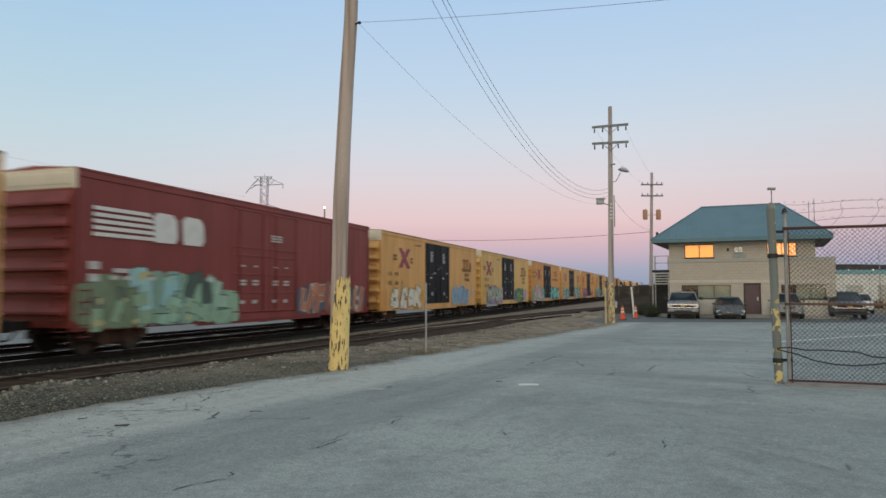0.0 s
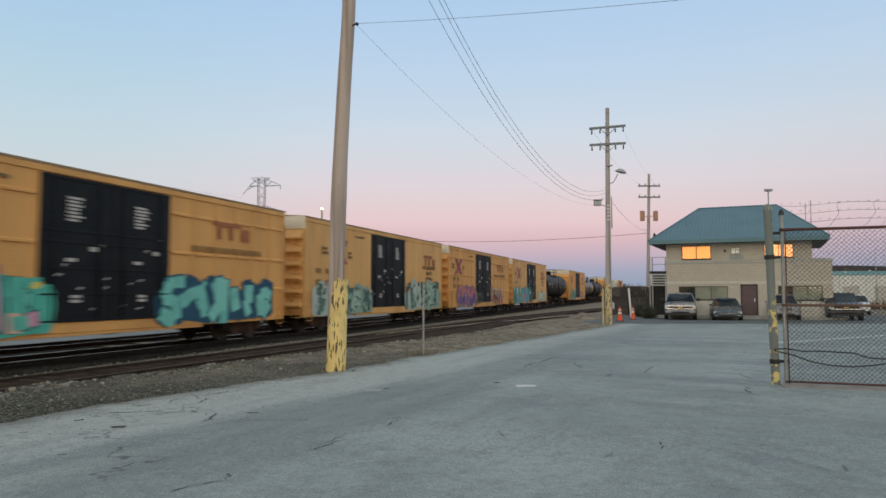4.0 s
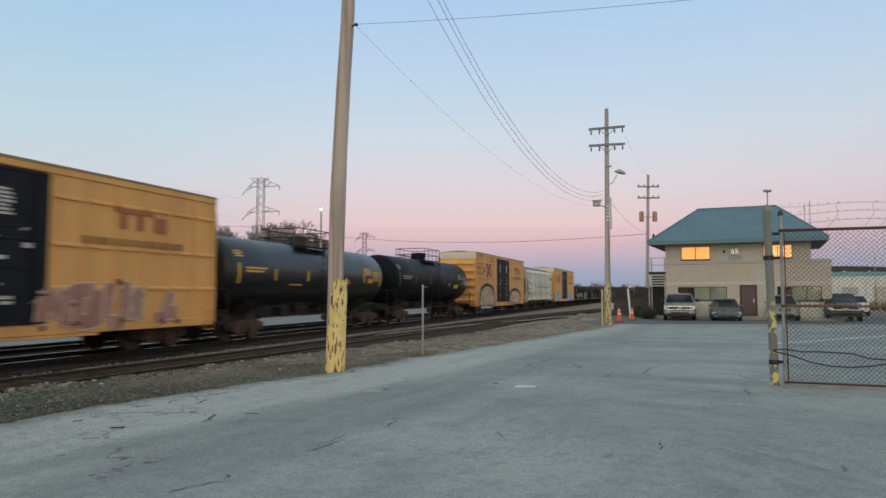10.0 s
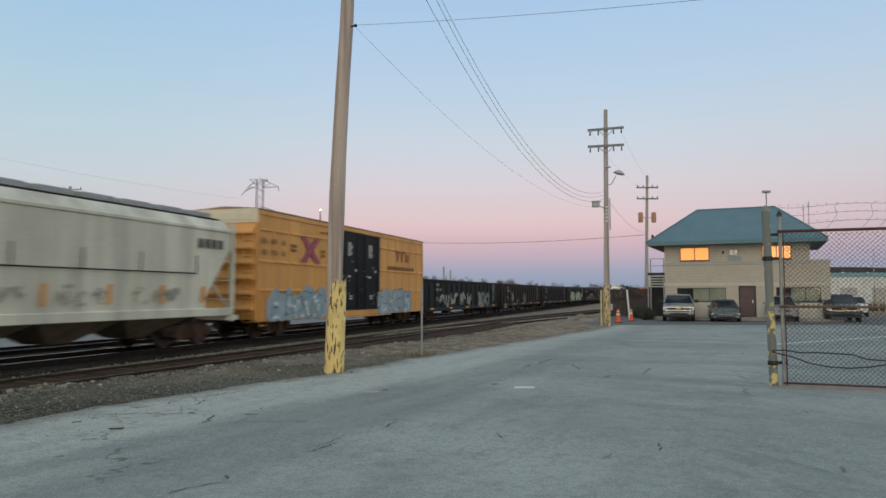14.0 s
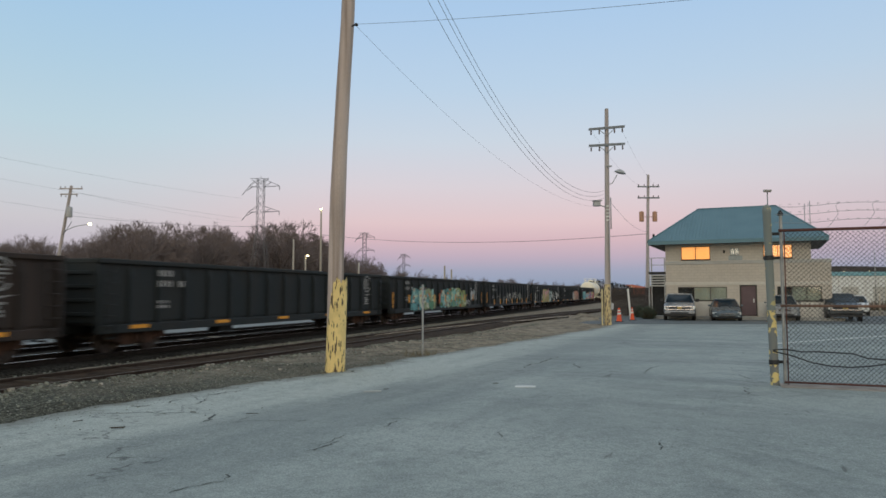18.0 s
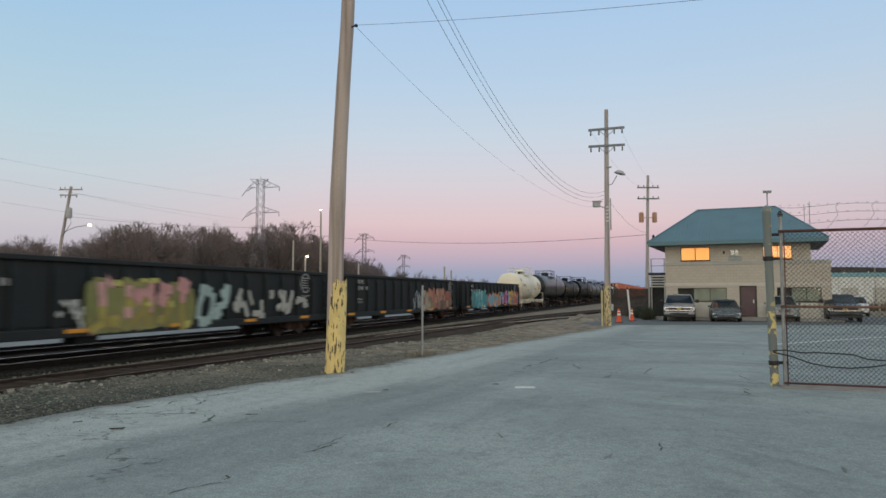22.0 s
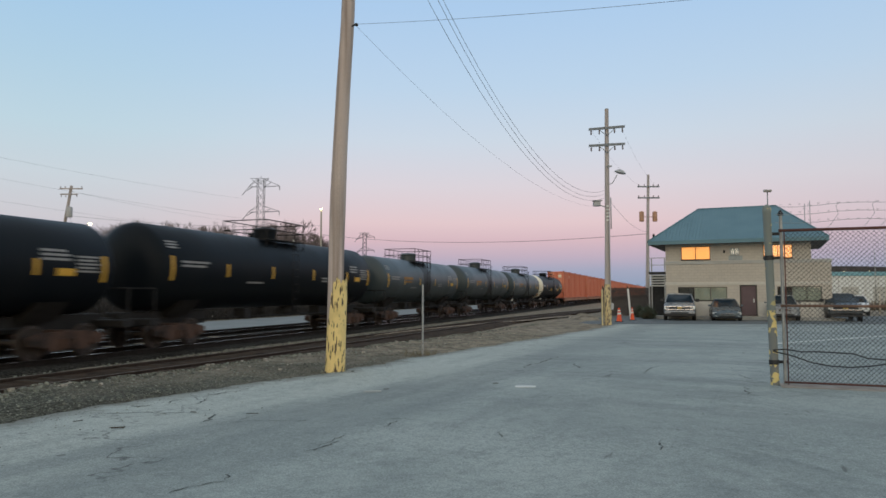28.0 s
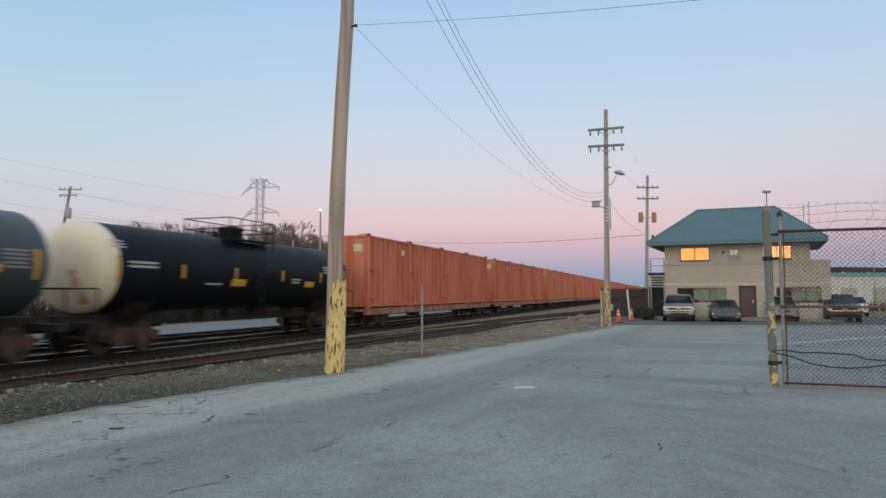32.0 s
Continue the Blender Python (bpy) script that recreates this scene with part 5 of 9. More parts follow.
    tagged(part("lettering", s, letters, car), kind="stuff")
    s = Shape()
    for k in range(5):
        patch(L - 1.75, L - 0.95 - 0.1 * (k % 2), -0.12 + 0.075 * k, -0.08 + 0.075 * k, 0.013)
    for k in range(3):
        patch(0.62, 1.15, 0.42 + 0.075 * k, 0.46 + 0.075 * k, 0.013)
    tagged(part("stencilling", s, letters, car, "rows of pale stencilled notices"), kind="stuff")
    if stain:
        s = Shape()
        n, w = 22, stain[1]
        rnd = random.Random(int(T0 * 10))
        left = [m - w * rnd.uniform(0.8, 1.1) for _ in range(n + 1)]
        right = [m + w * rnd.uniform(0.8, 1.1) for _ in range(n + 1)]
        s.sheet([[(xs[i], -(r + 0.006) * math.cos(a), cz + (r + 0.006) * math.sin(a)) for xs in (left, right)] for i, a in enumerate(spread(1.75, -0.95, n))])
        part("spill_stain", s, stain[0], car, stain[2])
    add_trucks(car, (1.7, L - 1.7))
    add_couplers(car, L)
    TRAIN.append((car, T0))
    return car


FAINT = mat("faint_tank_lettering", (0.30, 0.29, 0.28), 0.7)
DULLTAPE = mat("dirty_reflector", (0.16, 0.12, 0.05), 0.7, 0, 0.3, 5, 40, 0)
TB = "black tank car with yellow reflector strips"
tank_car(9.37, 10.335, TANKBLACK, TB, letters=FAINT)
tank_car(11.55, 12.40, TANKDARK, "glossy black tank car with a top platform", r=1.42, cz=2.62, letters=TAPE)
tank_car(12.48, 13.36, TANKBLACK, "black tank car with a top platform", letters=FAINT, tape=DULLTAPE, r=1.45, cz=2.67, notices=(
    (3.9, 1.05, -0.36, -0.17, mat("notice_yellow", (0.62, 0.42, 0.03), 0.6, 0, 0.2, 5, 40, 0), "bright yellow painted notice"),
    (1.25, 0.7, -0.22, 0.04, mat("notice_grey", (0.33, 0.33, 0.34), 0.6, 0, 0.2, 5, 40, 0), "pale grey notice panel"),
    (0.5, 0.14, -0.22, 0.04, ORANGETAPE, "orange reflector strip")))
tank_car(26.50, 27.20, TANKWHITE, "cream white tank car with side rails", r=1.42, cz=2.66, valves=True, letters=mat("olive_lettering", (0.25, 0.23, 0.16), 0.7), frame_rail=True,
         tape=mat("pale_orange_reflector", (0.85, 0.55, 0.22), 0.6), stain=(mat("pale_spill", (0.78, 0.80, 0.78), 0.6, 0, 0.3, 1.5, 20, 0, (0.88, 0.84, 0.70), streak=0.2), 0.75, "pale wash of spilled product"))
tank_car(27.28, 28.29, TANKDARK, "glossy black tank car with a top platform", letters=FAINT, tape=DULLTAPE)
tank_car(28.37, 29.265, TANKBLACK, TB, r=1.35, cz=2.54, letters=FAINT)
tank_car(29.335, 30.30, TANKBLACK, TB, r=1.47, cz=2.68, letters=FAINT)
GREYL = "grey tank car with a top platform and yellow strips"
OIL = (mat("oil_stain", (0.012, 0.013, 0.014), 0.5, 0, 0.3, 2.0, 20, 0, (0.02, 0.024, 0.026)), 0.7, "dark oily spill band round the middle")
AMBER = mat("amber_notice", (0.33, 0.16, 0.03), 0.6, 0, 0.3, 5, 40, 0)


def amber(at):
    return ((at, 1.5, 0.02, 0.14, AMBER, "faded amber lettering bar"), (at - 0.2, 1.2, -0.1, -0.04, AMBER, "faded amber lettering bar"))


tank_car(30.385, 31.235, TANKGREY, GREYL, r=1.39, cz=2.59, letters=FAINT, stain=OIL, notices=amber(11.6))
tank_car(31.31, 32.19, TANKGREY, GREYL, r=1.42, cz=2.63, letters=FAINT, stain=OIL, notices=amber(12.0))
tank_car(32.27, 33.135, TANKGREY, GREYL, r=1.41, cz=2.62, letters=FAINT, stain=OIL, notices=amber(11.4))
tank_car(33.205, 34.15, TANKBLACK, "black tank car with a cream painted end", r=1.41, cz=2.61, head=TANKWHITE, letters=mat("pale_stencil", (0.5, 0.5, 0.49), 0.7),
         notices=((10.0, 0.9, -0.37, -0.18, TAPE, "yellow notice panel"), (4.6, 0.8, -0.37, -0.18, TAPE, "yellow notice panel")))


# covered hopper
def covered_hopper(T0, T1):
    L = (T1 - T0) * SPEED
    car = thing("covered_hopper", pose(0, 0, 0), "pale grey covered hopper car with sloped ends", "hopper car", "cars of the freight train")
    ring = lambda x: [(x, -1.55, 1.25), (x, -1.6, 4.1), (x, -1.3, 4.45), (x, -0.6, 4.62), (x, 0.6, 4.62), (x, 1.3, 4.45), (x, 1.6, 4.1), (x, 1.55, 1.25)]
    part("body", Shape().quad_loop([ring(1.7), ring(L - 1.7)], smooth=False), HOPPERWHITE, car)
    for x, sg in ((0.35, 1), (L - 0.35, -1)):
        s = Shape()
        s.quad_loop([[(x, y, 3.4), (x, y, 4.1), (x, y * 0.82, 4.45), (x + sg * 1.36, y * 0.82, 4.45), (x + sg * 1.36, y, 4.1), (x + sg * 1.36, y, 1.7)] for y in (-1.59, 1.59)], smooth=False)
        part("end_slope", s, HOPPERWHITE, car)
        e = x + sg * 1.36
        part("slope_sheet", Shape().poly([(x - sg * 0.012, -1.58, 3.39), (x - sg * 0.012, 1.58, 3.39), (e - sg * 0.012, 1.58, 1.69), (e - sg * 0.012, -1.58, 1.69)]), mat("rusty_slope_sheet", (0.17, 0.115, 0.08), 0.85, 0, 0.5, 1.5, 20, 0.1, (0.30, 0.25, 0.2)), car, "rusty brown slope sheet")
    part("repainted_panel", Shape().prism([(1.55, 2.05), (3.3, 2.05), (3.3, 3.25), (1.9, 3.3), (0.9, 3.3)], -1.612, -1.618), mat("fresh_pale_paint", (0.78, 0.765, 0.70), 0.6, 0, 0.1, 3, 30, 0.02), car, "fresh white repainted panel")
    for y in (-1.62, 1.5):
        part("side_sill", Shape().box(0.2, L - 0.2, y, y + 0.12, 1.02, 1.3, 0.02), HOPPERWHITE, car)
        part("top_chord", Shape().box(0.3, L - 0.3, y - 0.02, y + 0.1, 4.02, 4.14, 0.02), HOPPERWHITE, car)
    for i in range(1, 4):
        x = 1.7 + (L - 3.4) * i / 4
        part("side_post", Shape().box(x - 0.03, x + 0.03, -1.605, -1.5, 1.3, 4.05, 0.01), HOPPERWHITE, car)
    s = Shape().tube((4.6, -1.64, 2.5), (14.2, -1.64, 2.5), 0.022, n=5)
    for x in (4.6, 7.2, 9.4, 11.6, 14.2):
        s.tube((x, -1.64, 2.5), (x, -1.64, 3.1), 0.018, n=5)
    part("grab_rail", s, SOIL, car, "thin dark pipe along the side")
    s = Shape()
    s.box(0.4, L - 0.4, -0.35, 0.35, 4.78, 4.83)
    s.box(0.4, L - 0.4, -1.1, -1.04, 4.5, 4.56)
    s.box(0.4, L - 0.4, 1.04, 1.1, 4.5, 4.56)
    part("running_board", s, SOIL, car, "dark roof walkway")
    for i in range(10):
        x = 0.7 + i * (L - 2.6) / 9
        part("roof_hatch", Shape().box(x, x + 1.25, -0.95, 0.95, 4.56, 4.76, 0.03), M_STEEL, car)
    for i in range(4):
        x = 2.2 + (L - 4.4) * (i + 0.5) / 4
        w = (L - 4.4) / 8
        s = Shape()
        s.quad_loop([[(x - w, -1.4, 1.05), (x + w, -1.4, 1.05), (x + w, 1.4, 1.05), (x - w, 1.4, 1.05)],
                     [(x - 0.35, -0.5, 0.38), (x + 0.35, -0.5, 0.38), (x + 0.35, 0.5, 0.38), (x - 0.35, 0.5, 0.38)]], smooth=False)
        part("discharge_bay", s, mat("dirty_hopper_paint", (0.20, 0.165, 0.125), 0.8, 0, 0.4, 2, 20, 0.1), car)
    for x, sg in ((0.12, 1), (L - 0.12, -1)):
        s = Shape()
        for y in (-1.5, 1.5):
            s.box(x - 0.07, x + 0.07, y - 0.07, y + 0.07, 0.8, 4.4)
        for z in (1.6, 2.3, 3.0, 3.7, 4.3):
            s.tube((x, -1.5, z), (x, 1.5, z), 0.025, n=5)
        s.box(x - 0.35, x + 0.35, -1.55, 1.55, 0.85, 1.02)
        s.tube((x + sg * 0.08, -1.5, 1.1), (x + sg * 1.58, -1.5, 2.6), 0.05, n=5)
        part("end_frame", s, HOPPERWHITE, car)
    s = Shape()
    ladder(s, 0.15, -1.66, 0.9, 4.4, 0.45)
    part("ladder", s, HOPPERWHITE, car)
    s = Shape()
    for x in (1.0, 3.4, 5.9, 8.1, 10.3, 12.5, 14.5):
        s.prism([(x, 1.5), (x + 0.13, 1.5), (x + 0.19, 2.08), (x + 0.06, 2.08)], -1.625, -1.63)
    tagged(part("reflectors", s, ORANGETAPE, car, "orange reflector strips"), kind="stuff")
    s = Shape()
    bars(s, 1.95, 2.75, 2.68, 2.98, 1, -1.63, 4)
    bars(s, 1.9, 2.7, 2.2, 2.45, 1, -1.63, 5)
    bars(s, 1.7, 2.6, 1.6, 1.85, 2, -1.63, 3)
    tagged(part("lettering", s, mat("faded_black_lettering", (0.12, 0.12, 0.115), 0.7), car), kind="stuff")
    s = Shape()
    bars(s, L - 2.2, L - 0.75, 3.3, 3.8, 1, -1.63, 4)
    tagged(part("owner_mark", s, mat("black_mark_paint", (0.05, 0.05, 0.055), 0.6), car, "large black painted mark"), kind="stuff")
    for k, (x0, x1) in enumerate(((3.7, 5.5), (6.2, 7.6), (8.4, 10.1), (11.4, 13.4))):
        tag(car, x0, x1, 1.45, 2.1, 140 + k, [(168, 168, 158), (152, 154, 146)], rw=0, w=0.08, cells=max(2, int((x1 - x0) / 0.45)), y=-1.64, label="faint grey graffiti")
    s = Shape()
    part("center_sill", s.box(0.1, L - 0.1, -0.25, 0.25, 0.75, 1.0), SOIL, car)
    add_trucks(car, (1.9, L - 1.9))
    add_couplers(car, L)
    tag(car, 0.5, 1.6, 2.8, 3.3, 130, [(160, 95, 90)], rw=0, w=0.1, cells=3, y=-1.66, label="faded red graffiti")
    TRAIN.append((car, T0))


covered_hopper(14.62, 15.57)


# gondolas
def gondola(T0, T1, paint, tags, upright=False):
    L = (T1 - T0) * SPEED
    car = thing("gondola_car", pose(0, 0, 0), "black steel gondola car with ribbed sides" + (" and graffiti" if tags else ""), "gondola car", "cars of the freight train")
    s = Shape()
    for sg in (-1, 1):
        s.box(0, L, sg * 1.38, sg * 1.44, 0.95, 2.75)
    for x in (0.0, L - 0.08):
        s.box(x, x + 0.08, -1.38, 1.38, 0.95, 2.75)
    body = part("body", s, paint, car)
    for sg in (-1, 1):
        for i in range(17):
            part("side_rib", cached(f"side_rib/{paint.name}{sg}", lambda s: s.prism([(sg * 1.44, 0.8), (sg * 1.55, 0.8), (sg * 1.55, 2.3), (sg * 1.47, 2.65), (sg * 1.44, 2.65)], -0.09, 0.09, "x"), paint), paint, body,
                 at=pose(min(max(L * i / 16, 0.09), L - 0.09), 0, 0))
    s = Shape()
    for sg in (-1, 1):
        s.box(-0.02, L + 0.02, sg * 1.36, sg * 1.56, 2.66, 2.80, 0.02)
    s.box(-0.02, 0.14, -1.5, 1.5, 2.66, 2.80, 0.02)
    s.box(L - 0.14, L + 0.02, -1.5, 1.5, 2.66, 2.80, 0.02)
    part("top_chord", s, paint, car)
    s = Shape()
    for sg in (-1, 1):
        s.box(0, L, sg * 1.4, sg * 1.57, 0.62, 0.88, 0.02)
    s.box(0.1, L - 0.1, -1.4, 1.4, 0.86, 0.98)
    s.box(0.1, L - 0.1, -0.25, 0.25, 0.6, 0.9)
    s.box(L * 0.3, L * 0.34, -1.2, -0.7, 0.4, 0.7)
    part("side_sill", s, paint, car)
    for z in (1.2, 1.6, 2.0, 2.4):
        for x, sg in ((0, -1), (L, 1)):
            part("end_rib", cached(f"end_rib/{paint.name}{sg}", lambda s: s.box(0, sg * 0.07, -1.3, 1.3, -0.05, 0.05, 0.01), paint), paint, body, at=pose(x, 0, z))
    s = Shape()
    ladder(s, 0.15, -1.6, 0.5, 2.6, 0.42)
    part("ladder", s, paint, car)
    s = Shape()
    ladder(s, L - 0.57, -1.6, 0.5, 2.6, 0.42)
    part("ladder", s, paint, car)
    for i in range(9 if upright else 5):
        k = i / (8 if upright else 4)
        if upright and i in (0, 8):
            part("reflector", cached("reflector/gondola_tall", lambda s: s.box(0, 0.17, -1.572, -1.58, 0.95, 1.85), ORANGETAPE), ORANGETAPE, car, "tall orange reflector strip", at=pose(0.3 + k * (L - 0.77), 0, 0))
        elif upright:
            part("reflector", cached("reflector/gondola_upright", lambda s: s.box(0, 0.2, -1.572, -1.58, 0.78, 1.25), ORANGETAPE), ORANGETAPE, car, "orange reflector strip", at=pose(0.5 + k * (L - 1.2), 0, upright - 1))
        else:
            part("reflector", cached("reflector/gondola", lambda s: s.box(0, 0.75, -1.572, -1.58, 0.74, 0.85), ORANGETAPE), ORANGETAPE, car, "orange reflector strip", at=pose(1.2 + k * (L - 3.6), 0, 0))
    s = Shape()
    rnd = random.Random(int(T0 * 77))
    for z, cols in ((2.28, 4), (1.95, 4)):
        bars(s, 2.35, 3.05, z, z + 0.3, 1, -1.556, cols, 0.25, rnd)
    bars(s, 3.3, 3.6, 1.95, 2.25, 1, -1.556, 2)
    bars(s, 2.35, 2.95, 1.3, 1.6, 2, -1.556, 3, 0.3, rnd)
    # round striped emblem over a bowed underline
    ex, ez = L - 1.95, 2.27
    for k in range(14):
        a, b = 0.5 + k * 0.37, 0.5 + (k + 1) * 0.37
        s.prism([(ex + q * math.cos(c), ez + q * math.sin(c)) for q, c in ((0.37, a), (0.43, a), (0.43, b), (0.37, b))], -1.556, -1.561)
    for k in range(5):
        z = ez - 0.2 + k * 0.105
        w = math.sqrt(0.36 ** 2 - (z - ez) ** 2)
        s.box(ex - w, ex + w * rnd.uniform(0.3, 0.9), -1.556, -1.561, z - 0.022, z + 0.022)
    s.prism([(ex - 0.4, ez - 0.52), (ex, ez - 0.6), (ex + 0.55, ez - 0.5), (ex, ez - 0.55)], -1.556, -1.561)
    bars(s, L - 2.25, L - 1.55, 1.2, 1.6, 4, -1.556, 1, 0.4, rnd)
    tagged(part("lettering", s, mat("dull_gondola_lettering", (0.40, 0.39, 0.38), 0.7), car, "white stencilled lettering"), kind="stuff")
    add_trucks(car, (2.0, L - 2.0))
    add_couplers(car, L)
    for g in tags:
        tag(car, *g[:-1], **g[-1])
    TRAIN.append((car, T0))


GY = -1.57
def scrawl(x0, x1, z0, z1, seed, color=(196, 194, 186), w=0.09, cells=None):
    """Loose thin brush lettering."""
    return (x0, x1, z0, z1, seed, dict(fill=[color], rw=0, w=w, cells=cells or max(1, round((x1 - x0) / 0.75)), y=GY, label="loose pale graffiti"))


gondola(16.755, 17.92, GONDOLA, [scrawl(3.0, 11.5, 0.85, 2.1, 201, (176, 176, 170), 0.2, 6), (12.8, 16.7, 0.8, 2.1, 202, dict(fill=[(150, 158, 148), (112, 126, 118)], rim=(70, 80, 76), y=GY)), scrawl(13.2, 15.6, 0.8, 1.9, 203, (160, 164, 158), 0.26, 2)])
gondola(17.98, 19.13, GONDOLA_RUST, [scrawl(4.2, 5.1, 0.75, 2.15, 211, (186, 186, 180), 0.1, 3), scrawl(6.6, 7.2, 0.75, 1.5, 212, (130, 132, 122), 0.1, 2), (9.6, 11.4, 0.8, 2.0, 213, dict(fill=[(86, 84, 80)], rw=0, w=0.3, y=GY, cells=2))])
gondola(19.20, 20.35, GONDOLA, [])
gondola(20.42, 21.57, GONDOLA, [
    (3.4, 7.6, 0.75, 2.2, 221, dict(fill=[(150, 196, 190), (206, 214, 180), (130, 186, 188), (196, 206, 172)], low=[(110, 172, 176), (206, 212, 186), (96, 150, 120)], rim=(40, 66, 74), cloud=[(92, 150, 150), (150, 160, 120)], w=0.4, y=GY, splash=[(206, 130, 76), (60, 90, 120)], chips=[(224, 226, 204), (206, 128, 74), (70, 120, 96), (30, 44, 60)])),
    (8.0, 8.9, 0.9, 2.15, 225, dict(fill=[(204, 118, 60), (190, 100, 56)], rw=0, w=0.26, cells=1, y=GY)),
    (8.9, 14.8, 0.8, 2.15, 222, dict(fill=[(200, 214, 196), (120, 186, 186), (214, 220, 192), (140, 196, 184), (206, 208, 160), (150, 176, 110)], low=[(120, 182, 186), (196, 206, 180), (90, 150, 140), (190, 190, 130)], rim=(44, 70, 72), cloud=[(96, 156, 152), (120, 160, 130), (150, 160, 96)], w=0.36, y=GY, chips=[(226, 228, 206), (206, 128, 74), (34, 60, 66), (96, 140, 70), (150, 206, 204)], splash=[(206, 120, 66)])),
    scrawl(15.0, 15.9, 0.8, 1.5, 223, (176, 178, 174), 0.16, 2), (16.4, 17.5, 1.2, 2.3, 224, dict(fill=[(196, 200, 200), (150, 156, 156)], rw=0, w=0.22, cells=2, y=GY, splash=[(206, 208, 206)], label="white spray splashes")), (14.4, 15.2, 1.3, 1.9, 226, dict(fill=[(206, 136, 60)], rw=0, w=0.2, cells=1, y=GY))], 1.45)
gondola(21.63, 22.78, GONDOLA, [scrawl(7.7, 9.6, 0.9, 2.0, 231, (192, 190, 182), 0.12, 2), scrawl(9.8, 12.4, 1.1, 2.1, 232, (188, 186, 178), 0.1, 3), scrawl(3.8, 5.2, 0.8, 1.8, 233, (116, 116, 112), 0.1, 2), scrawl(6.0, 7.2, 0.8, 1.6, 234, (112, 116, 112), 0.12, 2), (13.2, 14.6, 0.9, 1.9, 235, dict(fill=[(126, 130, 118)], rw=0, y=GY))], 1.0)
gondola(22.83, 23.98, GONDOLA, [(0.8, 1.9, 0.75, 2.2, 240, dict(fill=[(170, 168, 158), (128, 128, 120)], rw=0, w=0.22, cells=2, y=GY)), scrawl(4.9, 6.0, 0.75, 1.9, 243, (190, 190, 184), 0.14),
    (6.0, 10.3, 0.72, 2.25, 241, dict(fill=[(222, 172, 164), (216, 160, 156)], low=[(186, 172, 88), (164, 150, 76)], rim=(150, 110, 112), rw=0.06, cloud=[(142, 142, 84), (156, 152, 92), (138, 136, 80)], w=0.34, y=GY, cells=5, arch=0.05, splash=[(206, 200, 110)])),
    (10.6, 12.3, 0.75, 2.1, 244, dict(fill=[(176, 196, 192)], rim=(120, 136, 136), w=0.3, y=GY, cells=2)), scrawl(12.6, 18.2, 0.8, 2.1, 242, (190, 188, 180), 0.24, 5)])
gondola(24.04, 25.18, GONDOLA, [(11.9, 17.6, 0.75, 2.15, 251, dict(fill=[(186, 170, 146), (196, 132, 106), (206, 158, 130), (190, 138, 112), (176, 96, 76)], low=[(186, 176, 150), (150, 132, 112), (110, 96, 82), (150, 104, 86)], rim=(84, 66, 58), cloud=[(176, 164, 142), (176, 120, 98), (150, 100, 82)], w=0.4, cells=5, y=GY)), scrawl(17.3, 18.2, 0.9, 1.5, 253), scrawl(10.3, 12.0, 0.8, 2.1, 252, (176, 182, 186), 0.12, 2)])
gondola(25.24, 26.41, GONDOLA, [(2.7, 7.2, 0.7, 2.25, 261, dict(fill=[(64, 152, 152), (150, 214, 210), (72, 170, 170), (160, 220, 214), (64, 160, 166)], low=[(60, 140, 144), (96, 180, 190), (70, 160, 180)], rim=(58, 80, 84), cloud=[(104, 150, 148), (96, 146, 144)], w=0.46, cells=4, arch=0.2, y=GY, splash=[(150, 120, 150), (190, 220, 214)])),
    (7.6, 12.0, 0.75, 1.95, 262, dict(fill=[(108, 180, 204), (96, 170, 196)], rim=(238, 168, 62), rw=0.14, cloud=[(206, 88, 66), (214, 110, 66)], w=0.34, cells=4, y=GY, splash=[(206, 84, 64), (238, 190, 90)])),
    (12.0, 15.8, 0.75, 2.1, 264, dict(fill=[(112, 184, 200), (206, 108, 164), (206, 112, 168), (112, 186, 204)], rim=(64, 60, 74), w=0.38, cells=4, y=GY, splash=[(214, 214, 204)])),
    (15.8, 19.6, 0.75, 2.15, 263, dict(fill=[(66, 140, 162), (238, 184, 72), (70, 140, 150), (240, 176, 70), (206, 84, 96)], low=[(238, 176, 66), (66, 136, 150), (206, 96, 70), (190, 80, 120)], rim=(60, 50, 70), rw=0.06, cloud=[(232, 178, 64), (226, 160, 66), (214, 150, 60), (186, 70, 104)], w=0.32, cells=5, y=GY, chips=[(240, 200, 90), (60, 130, 170), (150, 178, 70), (206, 84, 70)]))])


